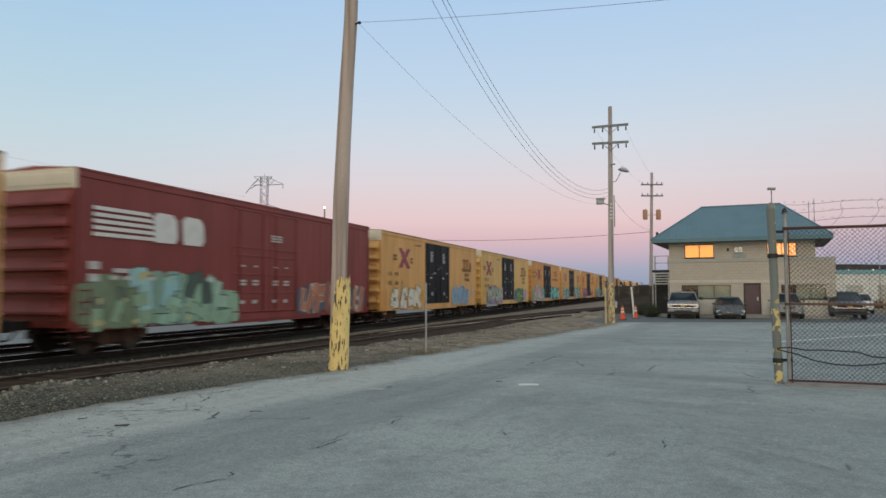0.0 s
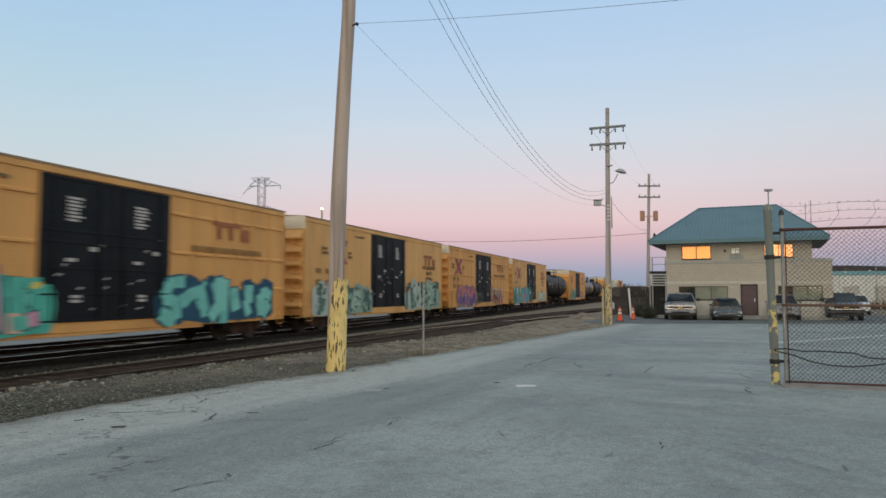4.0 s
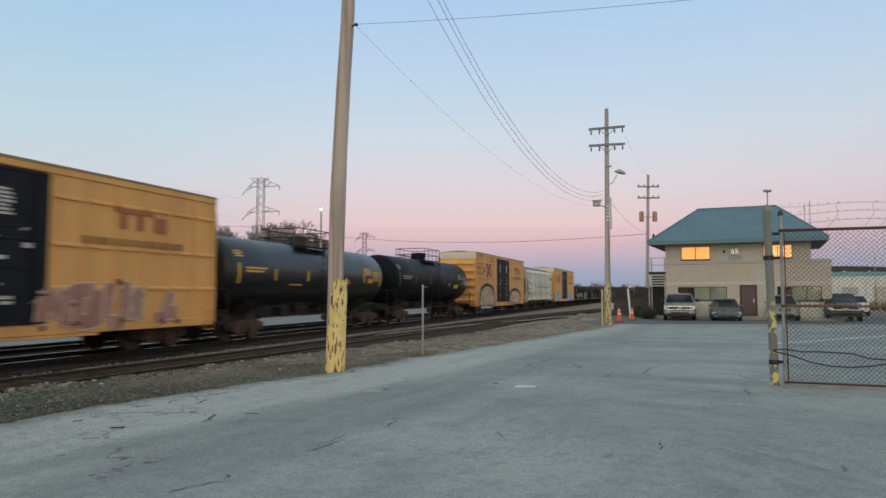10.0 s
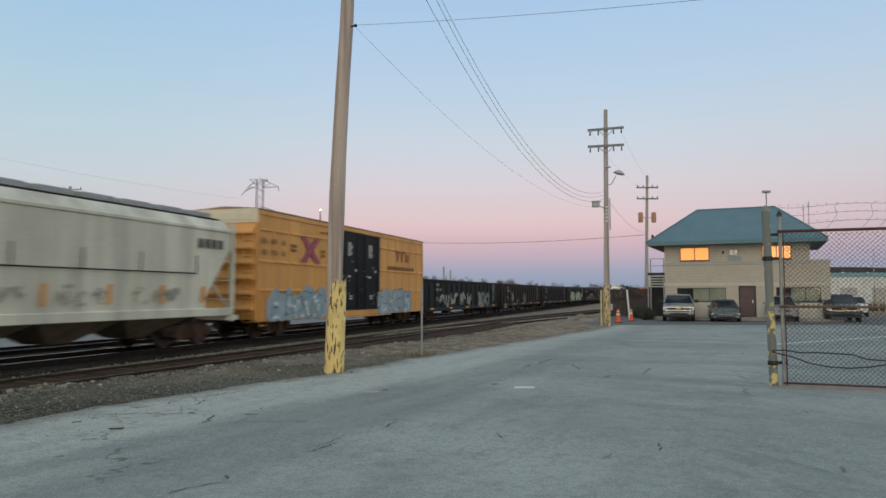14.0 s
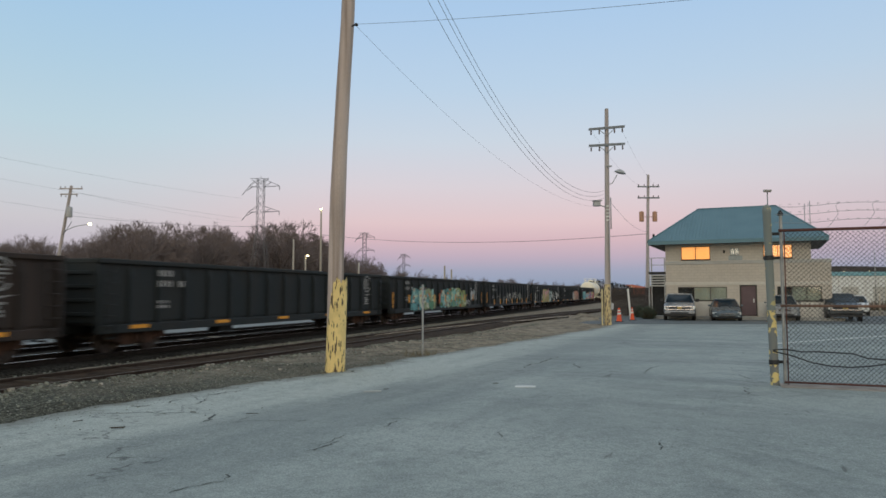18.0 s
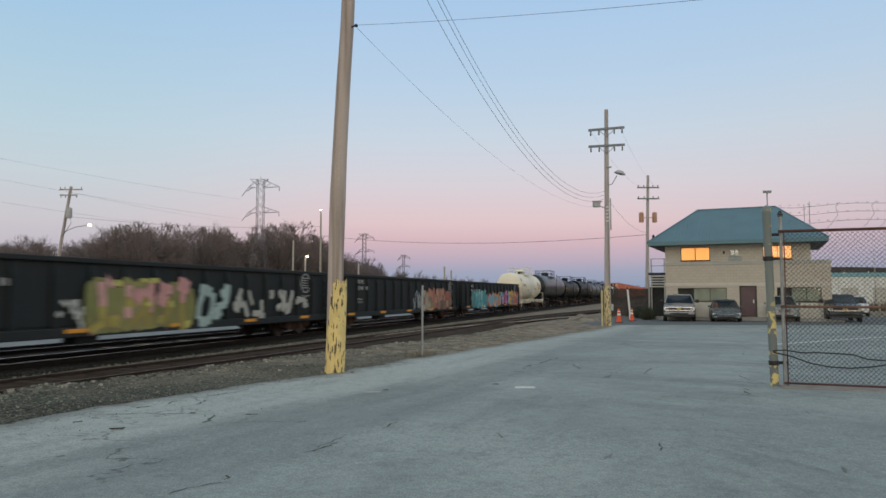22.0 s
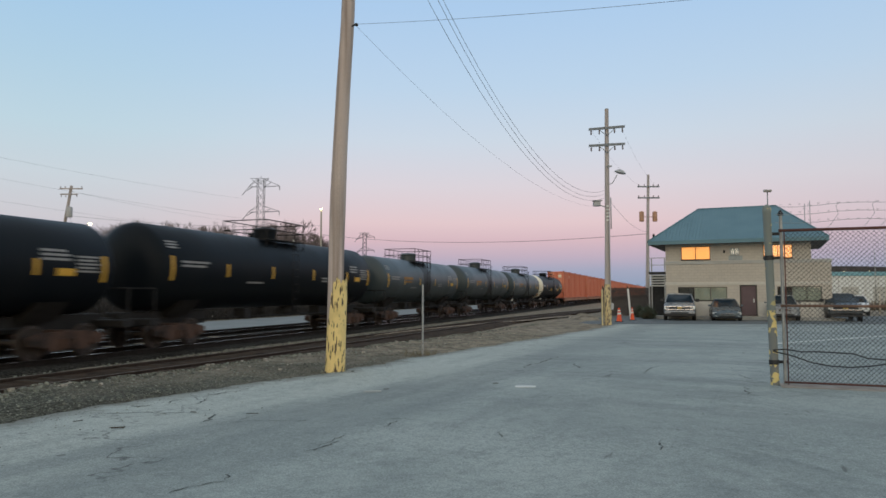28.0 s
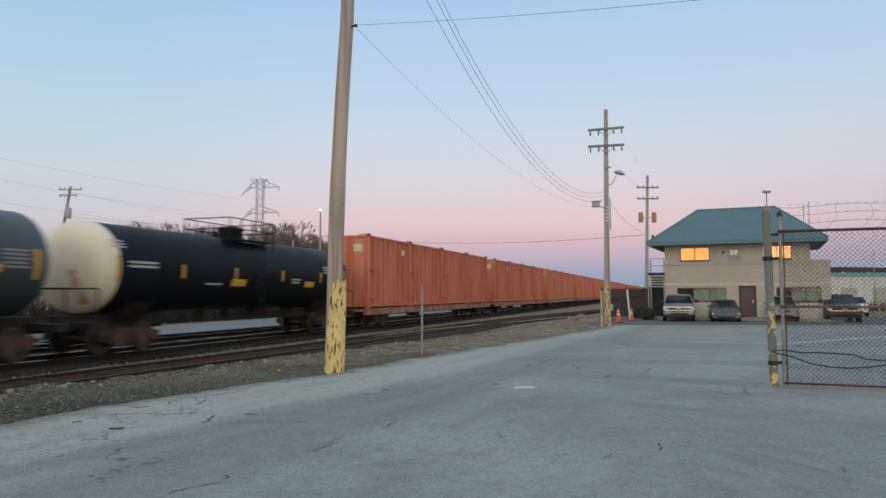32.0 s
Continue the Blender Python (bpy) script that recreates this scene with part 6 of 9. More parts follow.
# flat cars with tall red containers
def container_meshes():
    L, W, H = 6.2, 2.5, 3.93
    s = Shape()
    n = 7
    for sg in (-1, 1):
        row0, row1 = [(0.1, sg * (W / 2 - 0.13), 0.15)], [(0.1, sg * (W / 2 - 0.13), H - 0.1)]
        x = 0.62
        pitch = (L - 0.95) / n
        for i in range(n):
            for k, dd in ((0.0, 0.0), (0.06, 0.13), (0.34, 0.13), (0.42, 0.0)):
                row0.append((x + pitch * (i + k), sg * (W / 2 - 0.13 + dd), 0.15))
                row1.append((x + pitch * (i + k), sg * (W / 2 - 0.13 + dd), H - 0.1))
        row0.append((L - 0.1, sg * (W / 2 - 0.13), 0.15))
        row1.append((L - 0.1, sg * (W / 2 - 0.13), H - 0.1))
        s.sheet([row0, row1], smooth=False)
    s.box(0.05, L - 0.05, -W / 2 + 0.16, W / 2 - 0.16, 0.1, H - 0.05)
    body = s.mesh("body", BOXRED)
    s = Shape()
    for x in (0.0, L - 0.14):
        for y in (-W / 2, W / 2 - 0.14):
            s.box(x, x + 0.14, y, y + 0.14, 0, H, 0.015)
    for z in (0.0, H - 0.15):
        for y in (-W / 2, W / 2 - 0.1):
            s.box(0.1, L - 0.1, y, y + 0.1, z, z + 0.13, 0.01)
        for x in (0.0, L - 0.1):
            s.box(x, x + 0.1, -W / 2 + 0.1, W / 2 - 0.1, z, z + 0.14, 0.01)
    frame_m = s.mesh("frame", BOXRED)
    door = Shape().box(-0.02, 0.03, 0.02, 1.1, 0.16, H - 0.2, 0.008).mesh("door_leaf", BOXRED)
    cast = Shape().box(-0.02, 0.2, -0.02, 0.18, -0.04, 0.16, 0.02).mesh("corner_casting", BOXSHADE)
    latch = Shape().box(0.0, 0.95, -0.05, 0.06, -0.025, 0.03, 0.012)
    latch.box(0.1, 0.24, -0.06, 0.0, -0.05, 0.055, 0.012)
    latch = latch.mesh("latch", BOXSHADE)
    label = Shape().box(0.0, 0.5, -0.012, 0.0, 0.0, 0.42).mesh("placard", PLACARD)
    return body, frame_m, door, cast, latch, label


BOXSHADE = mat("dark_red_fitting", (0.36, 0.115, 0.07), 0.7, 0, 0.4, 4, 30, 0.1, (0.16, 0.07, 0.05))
PLACARD = mat("cream_placard", (0.86, 0.74, 0.56), 0.7, 0, 0.3, 5, 40, 0.02)
SILL = mat("rusty_flatcar_sill", (0.33, 0.135, 0.085), 0.8, 0, 0.5, 1.6, 22, 0.2, (0.50, 0.33, 0.22))
CONT = container_meshes()
FLATS = 12
BOX_PITCH = 6.29


def flat_meshes():
    L = 26.28
    s = Shape()
    s.box(0.02, L - 0.02, -1.24, 1.24, 0.86, 0.96)
    s.box(0.1, L - 0.1, -0.3, 0.3, 0.55, 0.9)
    deck = s.mesh("deck", SILL)
    s = Shape()
    s.box(0.0, L, -0.09, 0.08, 0.66, 1.0, 0.02)
    s.box(0.0, L, -0.13, 0.08, 0.98, 1.02, 0.008)
    for i in range(12):
        s.box(1.0 + i * 2.2, 1.06 + i * 2.2, -0.11, 0.0, 0.66, 0.98)
    sill = s.mesh("side_sill", SILL)
    pedestal = Shape().box(-0.2, 0.2, -0.11, 0.11, 0.955, 1.105, 0.02).mesh("pedestal", BOXSHADE)
    return L, deck, sill, pedestal


FLAT_L, FLAT_DECK, FLAT_SILL, FLAT_SEAT = flat_meshes()


def flat_unit(T, rnd):
    car = thing("flat_car", pose(0, 0, 0), "long rusty red-brown flat car carrying red containers", "flat car", "cars of the freight train")
    part("deck", FLAT_DECK, SILL, car)
    for y in (-1.3, 1.3):
        part("side_sill", FLAT_SILL, SILL, car, at=pose(0, y, 0))
    part("underframe", cached("underframe/flat", lambda s: (s.box(8, 9.2, -1.0, -0.5, 0.45, 0.9, 0.03), s.tube((13, 0.4, 0.75), (14.4, 0.4, 0.75), 0.2), s.box(5, 20, -0.8, -0.7, 0.6, 0.8)), SOIL), SOIL, car)
    add_trucks(car, (2.6, FLAT_L - 2.6))
    add_couplers(car, FLAT_L)
    lead = 0.65
    for i in range(4):
        for x in (0.2, 6.0):
            for y in (-1.12, 1.12):
                part("pedestal", FLAT_SEAT, BOXSHADE, car, at=pose(lead + i * BOX_PITCH + x, y, 0))
    TRAIN.append((car, T - lead / SPEED))
    for i in range(4):
        c = thing("container", pose(0, 0, 0), "tall faded red ribbed steel container on a flat car", "container", "red containers")
        for nm, me in zip(("body", "frame"), CONT):
            part(nm, me, BOXRED, c)
        for yy in (0.0, -1.12):
            part("door_leaf", CONT[2], BOXRED, c, at=pose(0, yy, 0))
        for x in (0.0, 6.02):
            for y in (-1.25, 1.09):
                part("corner_casting", CONT[3], BOXSHADE, c, at=pose(x, y, 3.85))
        for z in (0.42, 1.98):
            part("latch", CONT[4], BOXSHADE, c, "dark red latch", at=pose(rnd.uniform(0.05, 0.2), -1.2, z))
        if i == 0:
            part("placard", CONT[5], PLACARD, c, "cream placard", at=pose(-0.022, -0.35, 3.02, 0, 0, -90))
            part("placard", CONT[5], PLACARD, c, "cream placard", at=pose(4.75, -1.252, 3.0, 0, 0, 0) @ Matrix.Diagonal((0.8, 1, 0.9, 1)))
        elif i == 2 and rnd.random() < 0.6:
            part("placard", CONT[5], PLACARD, c, "faded placard", at=pose(0.7, -1.252, 3.1, 0, 0, 0) @ Matrix.Diagonal((0.6, 1, 0.8, 1)))
        TRAIN.append((c, T + i * BOX_PITCH / SPEED))


_rnd = random.Random(88)
for i in range(FLATS):
    flat_unit(34.295 + i * 1.614, _rnd)

# ---- poles, wires, signs and small things along the yard ----


def flake_mat(name, paint, under, amount=0.5, sc=(9, 9, 2.2)):
    """Old paint that has flaked off in upright patches."""
    m = mat(name, paint, 0.85, 0, 0.18, 4, 50, 0.3)
    nt = m.node_tree
    b = nt.nodes["Principled BSDF"]
    src = b.inputs["Base Color"].links[0].from_socket
    tc, mp, n = nt.nodes.new("ShaderNodeTexCoord"), nt.nodes.new("ShaderNodeMapping"), nt.nodes.new("ShaderNodeTexNoise")
    mp.inputs["Scale"].default_value = sc
    n.inputs["Detail"].default_value, n.inputs["Scale"].default_value = 5.0, 1.0
    r = nt.nodes.new("ShaderNodeMapRange")
    r.inputs["From Min"].default_value, r.inputs["From Max"].default_value = amount, amount + 0.02
    mx = nt.nodes.new("ShaderNodeMix")
    mx.data_type = "RGBA"
    mx.inputs[7].default_value = (*under, 1)
    nt.links.new(tc.outputs["Object"], mp.inputs[0])
    nt.links.new(mp.outputs[0], n.inputs["Vector"])
    nt.links.new(n.outputs["Fac"], r.inputs["Value"])
    nt.links.new(r.outputs[0], mx.inputs[0])
    nt.links.new(src, mx.inputs[6])
    nt.links.new(mx.outputs[2], b.inputs["Base Color"])
    return m


M_FLAKE = flake_mat("flaking_yellow_on_wood", (0.90, 0.69, 0.29), (0.13, 0.095, 0.06), 0.575, (24, 24, 5.0))
M_FLAKE2 = flake_mat("sparse_yellow_on_wood", (0.66, 0.53, 0.29), (0.20, 0.165, 0.125), 0.53, (11, 11, 4.5))
M_POSTPAINT = flake_mat("worn_post_paint", (0.58, 0.50, 0.25), (0.235, 0.26, 0.245), 0.38, (3, 3, 4.5))
M_POSTYELLOW = flake_mat("worn_yellow_post", (0.72, 0.58, 0.24), (0.19, 0.20, 0.19), 0.46, (7, 7, 7))
M_ORANGE = mat("cone_orange", (0.85, 0.11, 0.03), 0.55, 0, 0.1, 6, 40, 0.02)
M_LAMP = mat("lamp_glow", (1.0, 0.82, 0.42), 0.5, 0, 0, 6, 60, 0, glow=9.0)
M_GREYBOX = mat("grey_enamel", (0.46, 0.47, 0.49), 0.5, 0.1, 0.15, 6, 60, 0.03)
M_BROWNBOX = mat("rust_orange_enamel", (0.52, 0.29, 0.19), 0.6, 0.0, 0.2, 6, 60, 0.03)
M_ARM = mat("dark_weathered_arm", (0.25, 0.27, 0.295), 0.9, 0, 0.3, 3.5, 40, 0.4)
M_PORCELAIN = mat("brown_porcelain", (0.10, 0.06, 0.05), 0.3)


def pole_shape(base, top, r0, r1, n=18, steps=14, bow=0.0):
    s = Shape()
    b, t = Vector(base), Vector(top)
    rings = []
    for i in range(steps + 1):
        k = i / steps
        c = b + (t - b) * k - Vector((bow * math.sin(3.1416 * min(1, k / 0.66)), 0, 0))
        r = r0 + (r1 - r0) * k
        rings.append([(c.x + (r + 0.012 * noise.noise(Vector((math.cos(6.2832 * j / n) * 2, math.sin(6.2832 * j / n) * 2, c.z * 0.7)))) * math.cos(6.2832 * j / n),
                       c.y + r * math.sin(6.2832 * j / n), c.z) for j in range(n)])
    return s.quad_loop(rings)


def near_pole():
    base, top = Vector((-2.275, 14.77, -0.12)), Vector((-1.975, 14.77, 11.2))
    p = thing("utility_pole", pose(0, 0, 0), "weathered grey wooden utility pole with a flaking yellow painted base", "utility pole")
    part("shaft", pole_shape(base, top, 0.18, 0.13, 20, 30, 0.07), M_NEARPOLE, p)
    # the painted sleeve with its ragged upper edge
    rnd = random.Random(3)
    s = Shape()
    n = 40
    rings = []
    for i, z in enumerate((-0.12, 0.3, 0.9, 1.5, 1.72, 1.86)):
        c = base + (top - base) * ((z + 0.12) / 11.32)
        r = 0.212 - 0.006 * i
        ring = []
        for j in range(n):
            a = 6.2832 * j / n
            rag = (rnd.uniform(-0.12, 0.05) if i == 5 else 0) + (rnd.uniform(-0.02, 0.02) if i in (3, 4) else 0)
            rr = r + 0.006 * noise.noise(Vector((math.cos(a) * 3, math.sin(a) * 3, z * 3)))
            ring.append((c.x + rr * math.cos(a), c.y + rr * math.sin(a), z + rag))
        rings.append(ring)
    s.quad_loop(rings, caps=False)
    part("painted_base", s, M_FLAKE, p, "flaking yellow paint")
    s = Shape()
    s.tube((-2.06 + 0.1, 14.62, 7.28), (-1.86, 14.58, 7.31), 0.018, n=6)
    s.lathe([(0.02, 7.27), (0.04, 7.28), (0.04, 7.31), (0.02, 7.33)], n=10, at=(-1.86, 14.58, 0))
    part("wire_bracket", s, M_DARKSTEEL, p)
    # rubble round the foot
    s = Shape()
    for i in range(26):
        a = rnd.uniform(0, 6.28)
        d = rnd.uniform(0.22, 0.5)
        rock(s, (-2.28 + d * math.cos(a), 14.77 + 0.6 * d * math.sin(a), -0.09), rnd.uniform(0.02, 0.05), rnd)
    tagged(solid("rubble", s, M_STONE, "loose dark rubble round the foot of the pole", "rubble"), kind="stuff")


def rock(s, c, r, rnd):
    """An uneven eight-cornered stone."""
    pts = []
    for z, k in ((-0.5, 0.8), (0.45, 0.7)):
        for a in (0.4, 1.97, 3.54, 5.1):
            kk = k * rnd.uniform(0.7, 1.2)
            aa = a + rnd.uniform(-0.3, 0.3)
            pts.append((c[0] + r * kk * math.cos(aa), c[1] + r * kk * math.sin(aa), c[2] + r * 0.75 * z * rnd.uniform(0.7, 1.2)))
    b = len(s.v)
    s.v.extend(pts)
    for f in ((3, 2, 1, 0), (4, 5, 6, 7), (0, 1, 5, 4), (1, 2, 6, 5), (2, 3, 7, 6), (3, 0, 4, 7)):
        s.f.append(tuple(b + i for i in f))
        s.smooth.append(False)


def stone_mat():
    m = mat("ballast_stone", (0.215, 0.218, 0.178), 0.95, 0, 0.3, 9, 60, 0.3)
    nt = m.node_tree
    b = nt.nodes["Principled BSDF"]
    src = b.inputs["Base Color"].links[0].from_socket
    g, hsv, r = nt.nodes.new("ShaderNodeNewGeometry"), nt.nodes.new("ShaderNodeHueSaturation"), nt.nodes.new("ShaderNodeMapRange")
    r.inputs["To Min"].default_value, r.inputs["To Max"].default_value = 0.35, 1.55
    nt.links.new(g.outputs["Random Per Island"], r.inputs["Value"])
    nt.links.new(r.outputs[0], hsv.inputs["Value"])
    nt.links.new(src, hsv.inputs["Color"])
    nt.links.new(hsv.outputs[0], b.inputs["Base Color"])
    return m


M_STONE = stone_mat()


def insulator(s, x, y, z, h=0.16, down=False):
    g = -1 if down else 1
    s.lathe([(0.02, z), (0.05, z + g * h * 0.3), (0.03, z + g * h * 0.5), (0.055, z + g * h * 0.7), (0.02, z + g * h)], n=8, at=(x, y, 0))


def pole_two():
    x, y = 9.34, 39.52
    p = thing("utility_pole", pose(0, 0, 0), "tall wooden utility pole with two crossarms and a street lamp", "utility pole")
    part("shaft", pole_shape((x, y, -0.3), (x + 0.1, y, 12.16), 0.18, 0.108), M_WOODPOLE, p)
    s = Shape()
    s.lathe([(0.205, -0.3), (0.203, 0.6), (0.199, 1.4), (0.194, 2.05)], n=18, at=(x, y, 0))
    part("painted_base", s, M_FLAKE2, p, "sparse flaking yellow paint")
    for z, tilt in ((11.0, 0.09), (10.02, 0.06)):
        s = Shape()
        s.quad_loop([[(x - 0.98, y - 0.22 + a, z - tilt + b), (x + 1.08, y - 0.22 + a, z + tilt + b)] for a, b in ((0, -0.06), (0.1, -0.06), (0.1, 0.07), (0, 0.07), (0, -0.06))], closed=False, smooth=False)
        s.quad_loop([[(x - 0.98 + k, y - 0.22, z - tilt - 0.06), (x - 0.98 + k, y - 0.12, z - tilt - 0.06), (x - 0.98 + k, y - 0.12, z - tilt + 0.07), (x - 0.98 + k, y - 0.22, z - tilt + 0.07)] for k in (0, 0.01)], smooth=False)
        s.quad_loop([[(x + 1.08 + k, y - 0.22, z + tilt - 0.06), (x + 1.08 + k, y - 0.12, z + tilt - 0.06), (x + 1.08 + k, y - 0.12, z + tilt + 0.07), (x + 1.08 + k, y - 0.22, z + tilt + 0.07)] for k in (-0.01, 0)], smooth=False)
        arm = part("crossarm", s, M_ARM, p)
        s = Shape()
        s.tube((x + 0.05, y - 0.2, z - 0.45), (x - 0.42, y - 0.2, z - 0.08), 0.02, n=5)
        s.tube((x + 0.05, y - 0.2, z - 0.45), (x + 0.5, y - 0.2, z - 0.05), 0.02, n=5)
        part("brace", s, M_STEEL, arm)
        for dx in (-0.85, -0.38, 0.5, 0.95):
            s = Shape()
            insulator(s, x + dx, y - 0.17, z - 0.08 + tilt * dx, 0.26, True)
            part("insulator", s, M_PORCELAIN, arm)
    s = Shape()
    s.line([(x + 0.1, y - 0.1, 7.75), (x + 0.35, y - 0.12, 7.82), (x + 0.5, y - 0.15, 8.1), (x + 0.6, y - 0.18, 8.3)], 0.028, 6)
    arm = part("lamp_arm", s, M_STEEL, p)
    s = Shape()
    s.lathe([(0.02, 0.0), (0.14, -0.04), (0.24, -0.14), (0.27, -0.2), (0.2, -0.24), (0.02, -0.25)], n=16, at=(0, 0, 0))
    ob = part("lamp_head", s, M_GREYBOX, arm, "grey street lamp head, unlit")
    ob.matrix_basis = pose(x + 0.82, y - 0.2, 8.6, 0, 14, 0) @ Matrix.Diagonal((1.25, 0.8, 1.0, 1.0))
    s = Shape()
    s.box(x - 0.78, x - 0.38, y - 0.32, y - 0.02, 6.48, 6.78, 0.04)
    s.tube((x - 0.4, y - 0.15, 6.55), (x + 0.1, y - 0.05, 6.4), 0.03, n=6)
    s.quad_loop([[(x - 0.8, y - 0.36, z), (x - 0.3, y - 0.36, z), (x - 0.3, y, z), (x - 0.8, y, z)] for z in (6.78, 6.82)], smooth=False)
    part("floodlight", s, M_GREYBOX, p, "grey box floodlight")
    for i, z in enumerate((6.45, 6.25, 6.05, 5.85, 5.65)):
        part("marker_plate", Shape().box(x - 0.04, x + 0.1, y - 0.2, y - 0.19, z, z + 0.09), WHITE, p)
    s = Shape()
    s.tube((x + 0.24, y - 0.1, 5.2), (x + 0.24, y - 0.1, 7.0), 0.035, n=6)
    s.tube((x + 0.14, y - 0.16, 0.6), (x + 0.12, y - 0.16, 6.3), 0.02, n=5)
    part("conduit", s, M_GREYBOX, p)
    part("meter_box", Shape().box(x + 0.14, x + 0.29, y - 0.22, y - 0.08, 0.62, 0.98, 0.02), M_GREYBOX, p, "small grey meter box")
    s = Shape().box(x + 0.0, x + 0.3, y - 0.26, y - 0.12, 8.75, 8.82, 0.01)
    part("step", s, M_STEEL, p)


def pole_three():
    x, y = 18.0, 61.5
    p = thing("utility_pole", pose(0, 0, 0), "distant wooden utility pole with crossarms and two rusty transformers", "utility pole")
    part("shaft", pole_shape((x, y, -0.4), (x + 0.32, y, 12.1), 0.17, 0.11), M_WOODPOLE, p)
    for z in (11.0, 10.0):
        s = Shape().box(x + 0.3 - 1.0, x + 0.3 + 0.95, y - 0.2, y - 0.1, z - 0.06, z + 0.06, 0.01)
        arm = part("crossarm", s, M_ARM, p)
        for dx in (-0.9, -0.4, 0.4, 0.85):
            s = Shape()
            insulator(s, x + 0.3 + dx, y - 0.15, z + 0.06, 0.16)
            part("insulator", s, M_PORCELAIN, arm)
    for dx in (-0.42, 0.75):
        s = Shape()
        s.lathe([(0.05, 7.85), (0.2, 7.87), (0.21, 7.95), (0.21, 8.65), (0.2, 8.72), (0.08, 8.78)], n=14, at=(x + dx, y - 0.3, 0))
        s.tube((x + dx, y - 0.25, 8.3), (x + 0.2, y, 8.3), 0.03, n=5)
        part("transformer", s, M_BROWNBOX, p, "rust orange transformer can")
    s = Shape().tube((x + 0.1, y - 0.1, 6.0), (x + 0.55, y - 0.5, 6.5), 0.05, n=6)
    s.lathe([(0.03, 6.45), (0.1, 6.5), (0.12, 6.65), (0.05, 6.75)], n=8, at=(x + 0.55, y - 0.5, 0))
    part("floodlight", s, M_DARKSTEEL, p)


near_pole()
pole_two()
pole_three()


def wire(a, b, sag, r=0.011, n=24, label="thin overhead wire between poles"):
    a, b = Vector(a), Vector(b)
    pts = []
    for i in range(n + 1):
        k = i / n
        p = a + (b - a) * k
        p.z -= sag * 4 * k * (1 - k)
        pts.append(p)
    solid("overhead_wire", Shape().line(pts, r, 5), M_WIRE, label, "wire", "overhead wires")


def wires():
    wire((-1.86, 14.58, 7.31), (4.88, 9.5, 5.8), 0.06, 0.0038)
    wire((-1.86, 14.58, 7.27), (9.15, 39.4, 6.5), 1.1, 0.003)
    for c2, c1, c0 in ((0.0210, 0.236, 6.95), (0.0229, 0.2526, 7.19), (0.0228, 0.2444, 7.39)):
        pts = []
        for i in range(31):
            d = -i * 0.95
            pts.append((9.2 + 0.5 * d, 39.4 + d, c0 + c1 * d + c2 * d * d))
        solid("overhead_wire", Shape().line(pts, 0.0075, 5), M_WIRE, "dark overhead cable that hangs from the utility pole", "wire", "overhead wires")
    wire((9.5, 39.5, 6.9), (18.2, 61.4, 7.0), 0.5, 0.008)
    wire((10.2, 39.4, 11.1), (19.0, 61.4, 11.1), 0.5, 0.004)
    wire((8.5, 39.4, 10.9), (17.6, 61.4, 11.1), 0.5, 0.004)
    wire((-16.2, 92.0, 9.3), (18.1, 61.4, 6.8), 0.9, 0.02)
    wire((-16.2, 92.0, 10.5), (-46.0, 84.0, 11.0), 0.6, 0.015)
    # lines that run from the lattice tower
    for zz, ze, sag in ((26.2, 32.1, 1.0), (21.0, 28.1, 0.9), (16.8, 22.9, 0.6)):
        wire((-52.6, 180.0, zz), (-110.0, 120.0, ze), sag, 0.015, label="thin transmission line of the lattice tower")
    wire((-52.6, 180.0, 20.0), (-40.5, 75.0, 12.6), 0.4, 0.01)


wires()


def sign_post():
    x, y = -0.55, 18.96
    p = thing("sign_post", pose(x, y, -0.12), "thin grey steel post standing in the gravel", "post")
    s = Shape()
    s.quad_loop([[(-0.028, 0, z), (-0.016, -0.025, z), (0.016, -0.025, z), (0.028, 0, z), (0.014, -0.017, z), (-0.014, -0.017, z)] for z in (-0.1, 1.9)], smooth=False)
    part("post", s, M_STEEL, p)
    for i in range(9):
        part("bolt_hole", Shape().box(-0.006, 0.006, -0.027, -0.0245, 0.3 + i * 0.18, 0.32 + i * 0.18), M_DARKSTEEL, p)
    rnd = random.Random(8)
    s = Shape()
    for i in range(90):
        gx, gy = x + rnd.gauss(0.0, 0.3), y + rnd.gauss(0.15, 0.25)
        h = rnd.uniform(0.06, 0.22)
        dx, dy = rnd.uniform(-0.12, 0.12), rnd.uniform(-0.12, 0.12)
        s.poly([(gx - 0.008, gy, ground_z(gx, gy)), (gx + 0.008, gy, ground_z(gx, gy)), (gx + dx, gy + dy, ground_z(gx, gy) + h)])
    tagged(solid("dry_grass", s, mat("dry_grass", (0.22, 0.19, 0.13), 0.9), "dry weeds round the post", "grass"), kind="stuff")


sign_post()


def cone(x, y, lean=0.0):
    c = thing("traffic_cone", pose(x, y, lot_z(x, y) + 0.012, 0, lean, 0), "orange traffic cone with two white bands", "traffic cone", "cones by the pole")
    part("base", Shape().box(-0.2, 0.2, -0.2, 0.2, 0, 0.04, 0.01), M_DARKSTEEL, c)
    part("body", Shape().lathe([(0.15, 0.04), (0.14, 0.06), (0.032, 0.86), (0.02, 0.87)], n=18), M_ORANGE, c)
    for z0, z1 in ((0.46, 0.58), (0.66, 0.74)):
        r = lambda z: 0.14 - (z - 0.06) * 0.135 + 0.004
        part("band", Shape().lathe([(r(z0), z0), (r(z1), z1)], n=18), WHITE, c)


cone(11.05, 43.9)
cone(11.2, 44.25)
cone(12.75, 47.0)


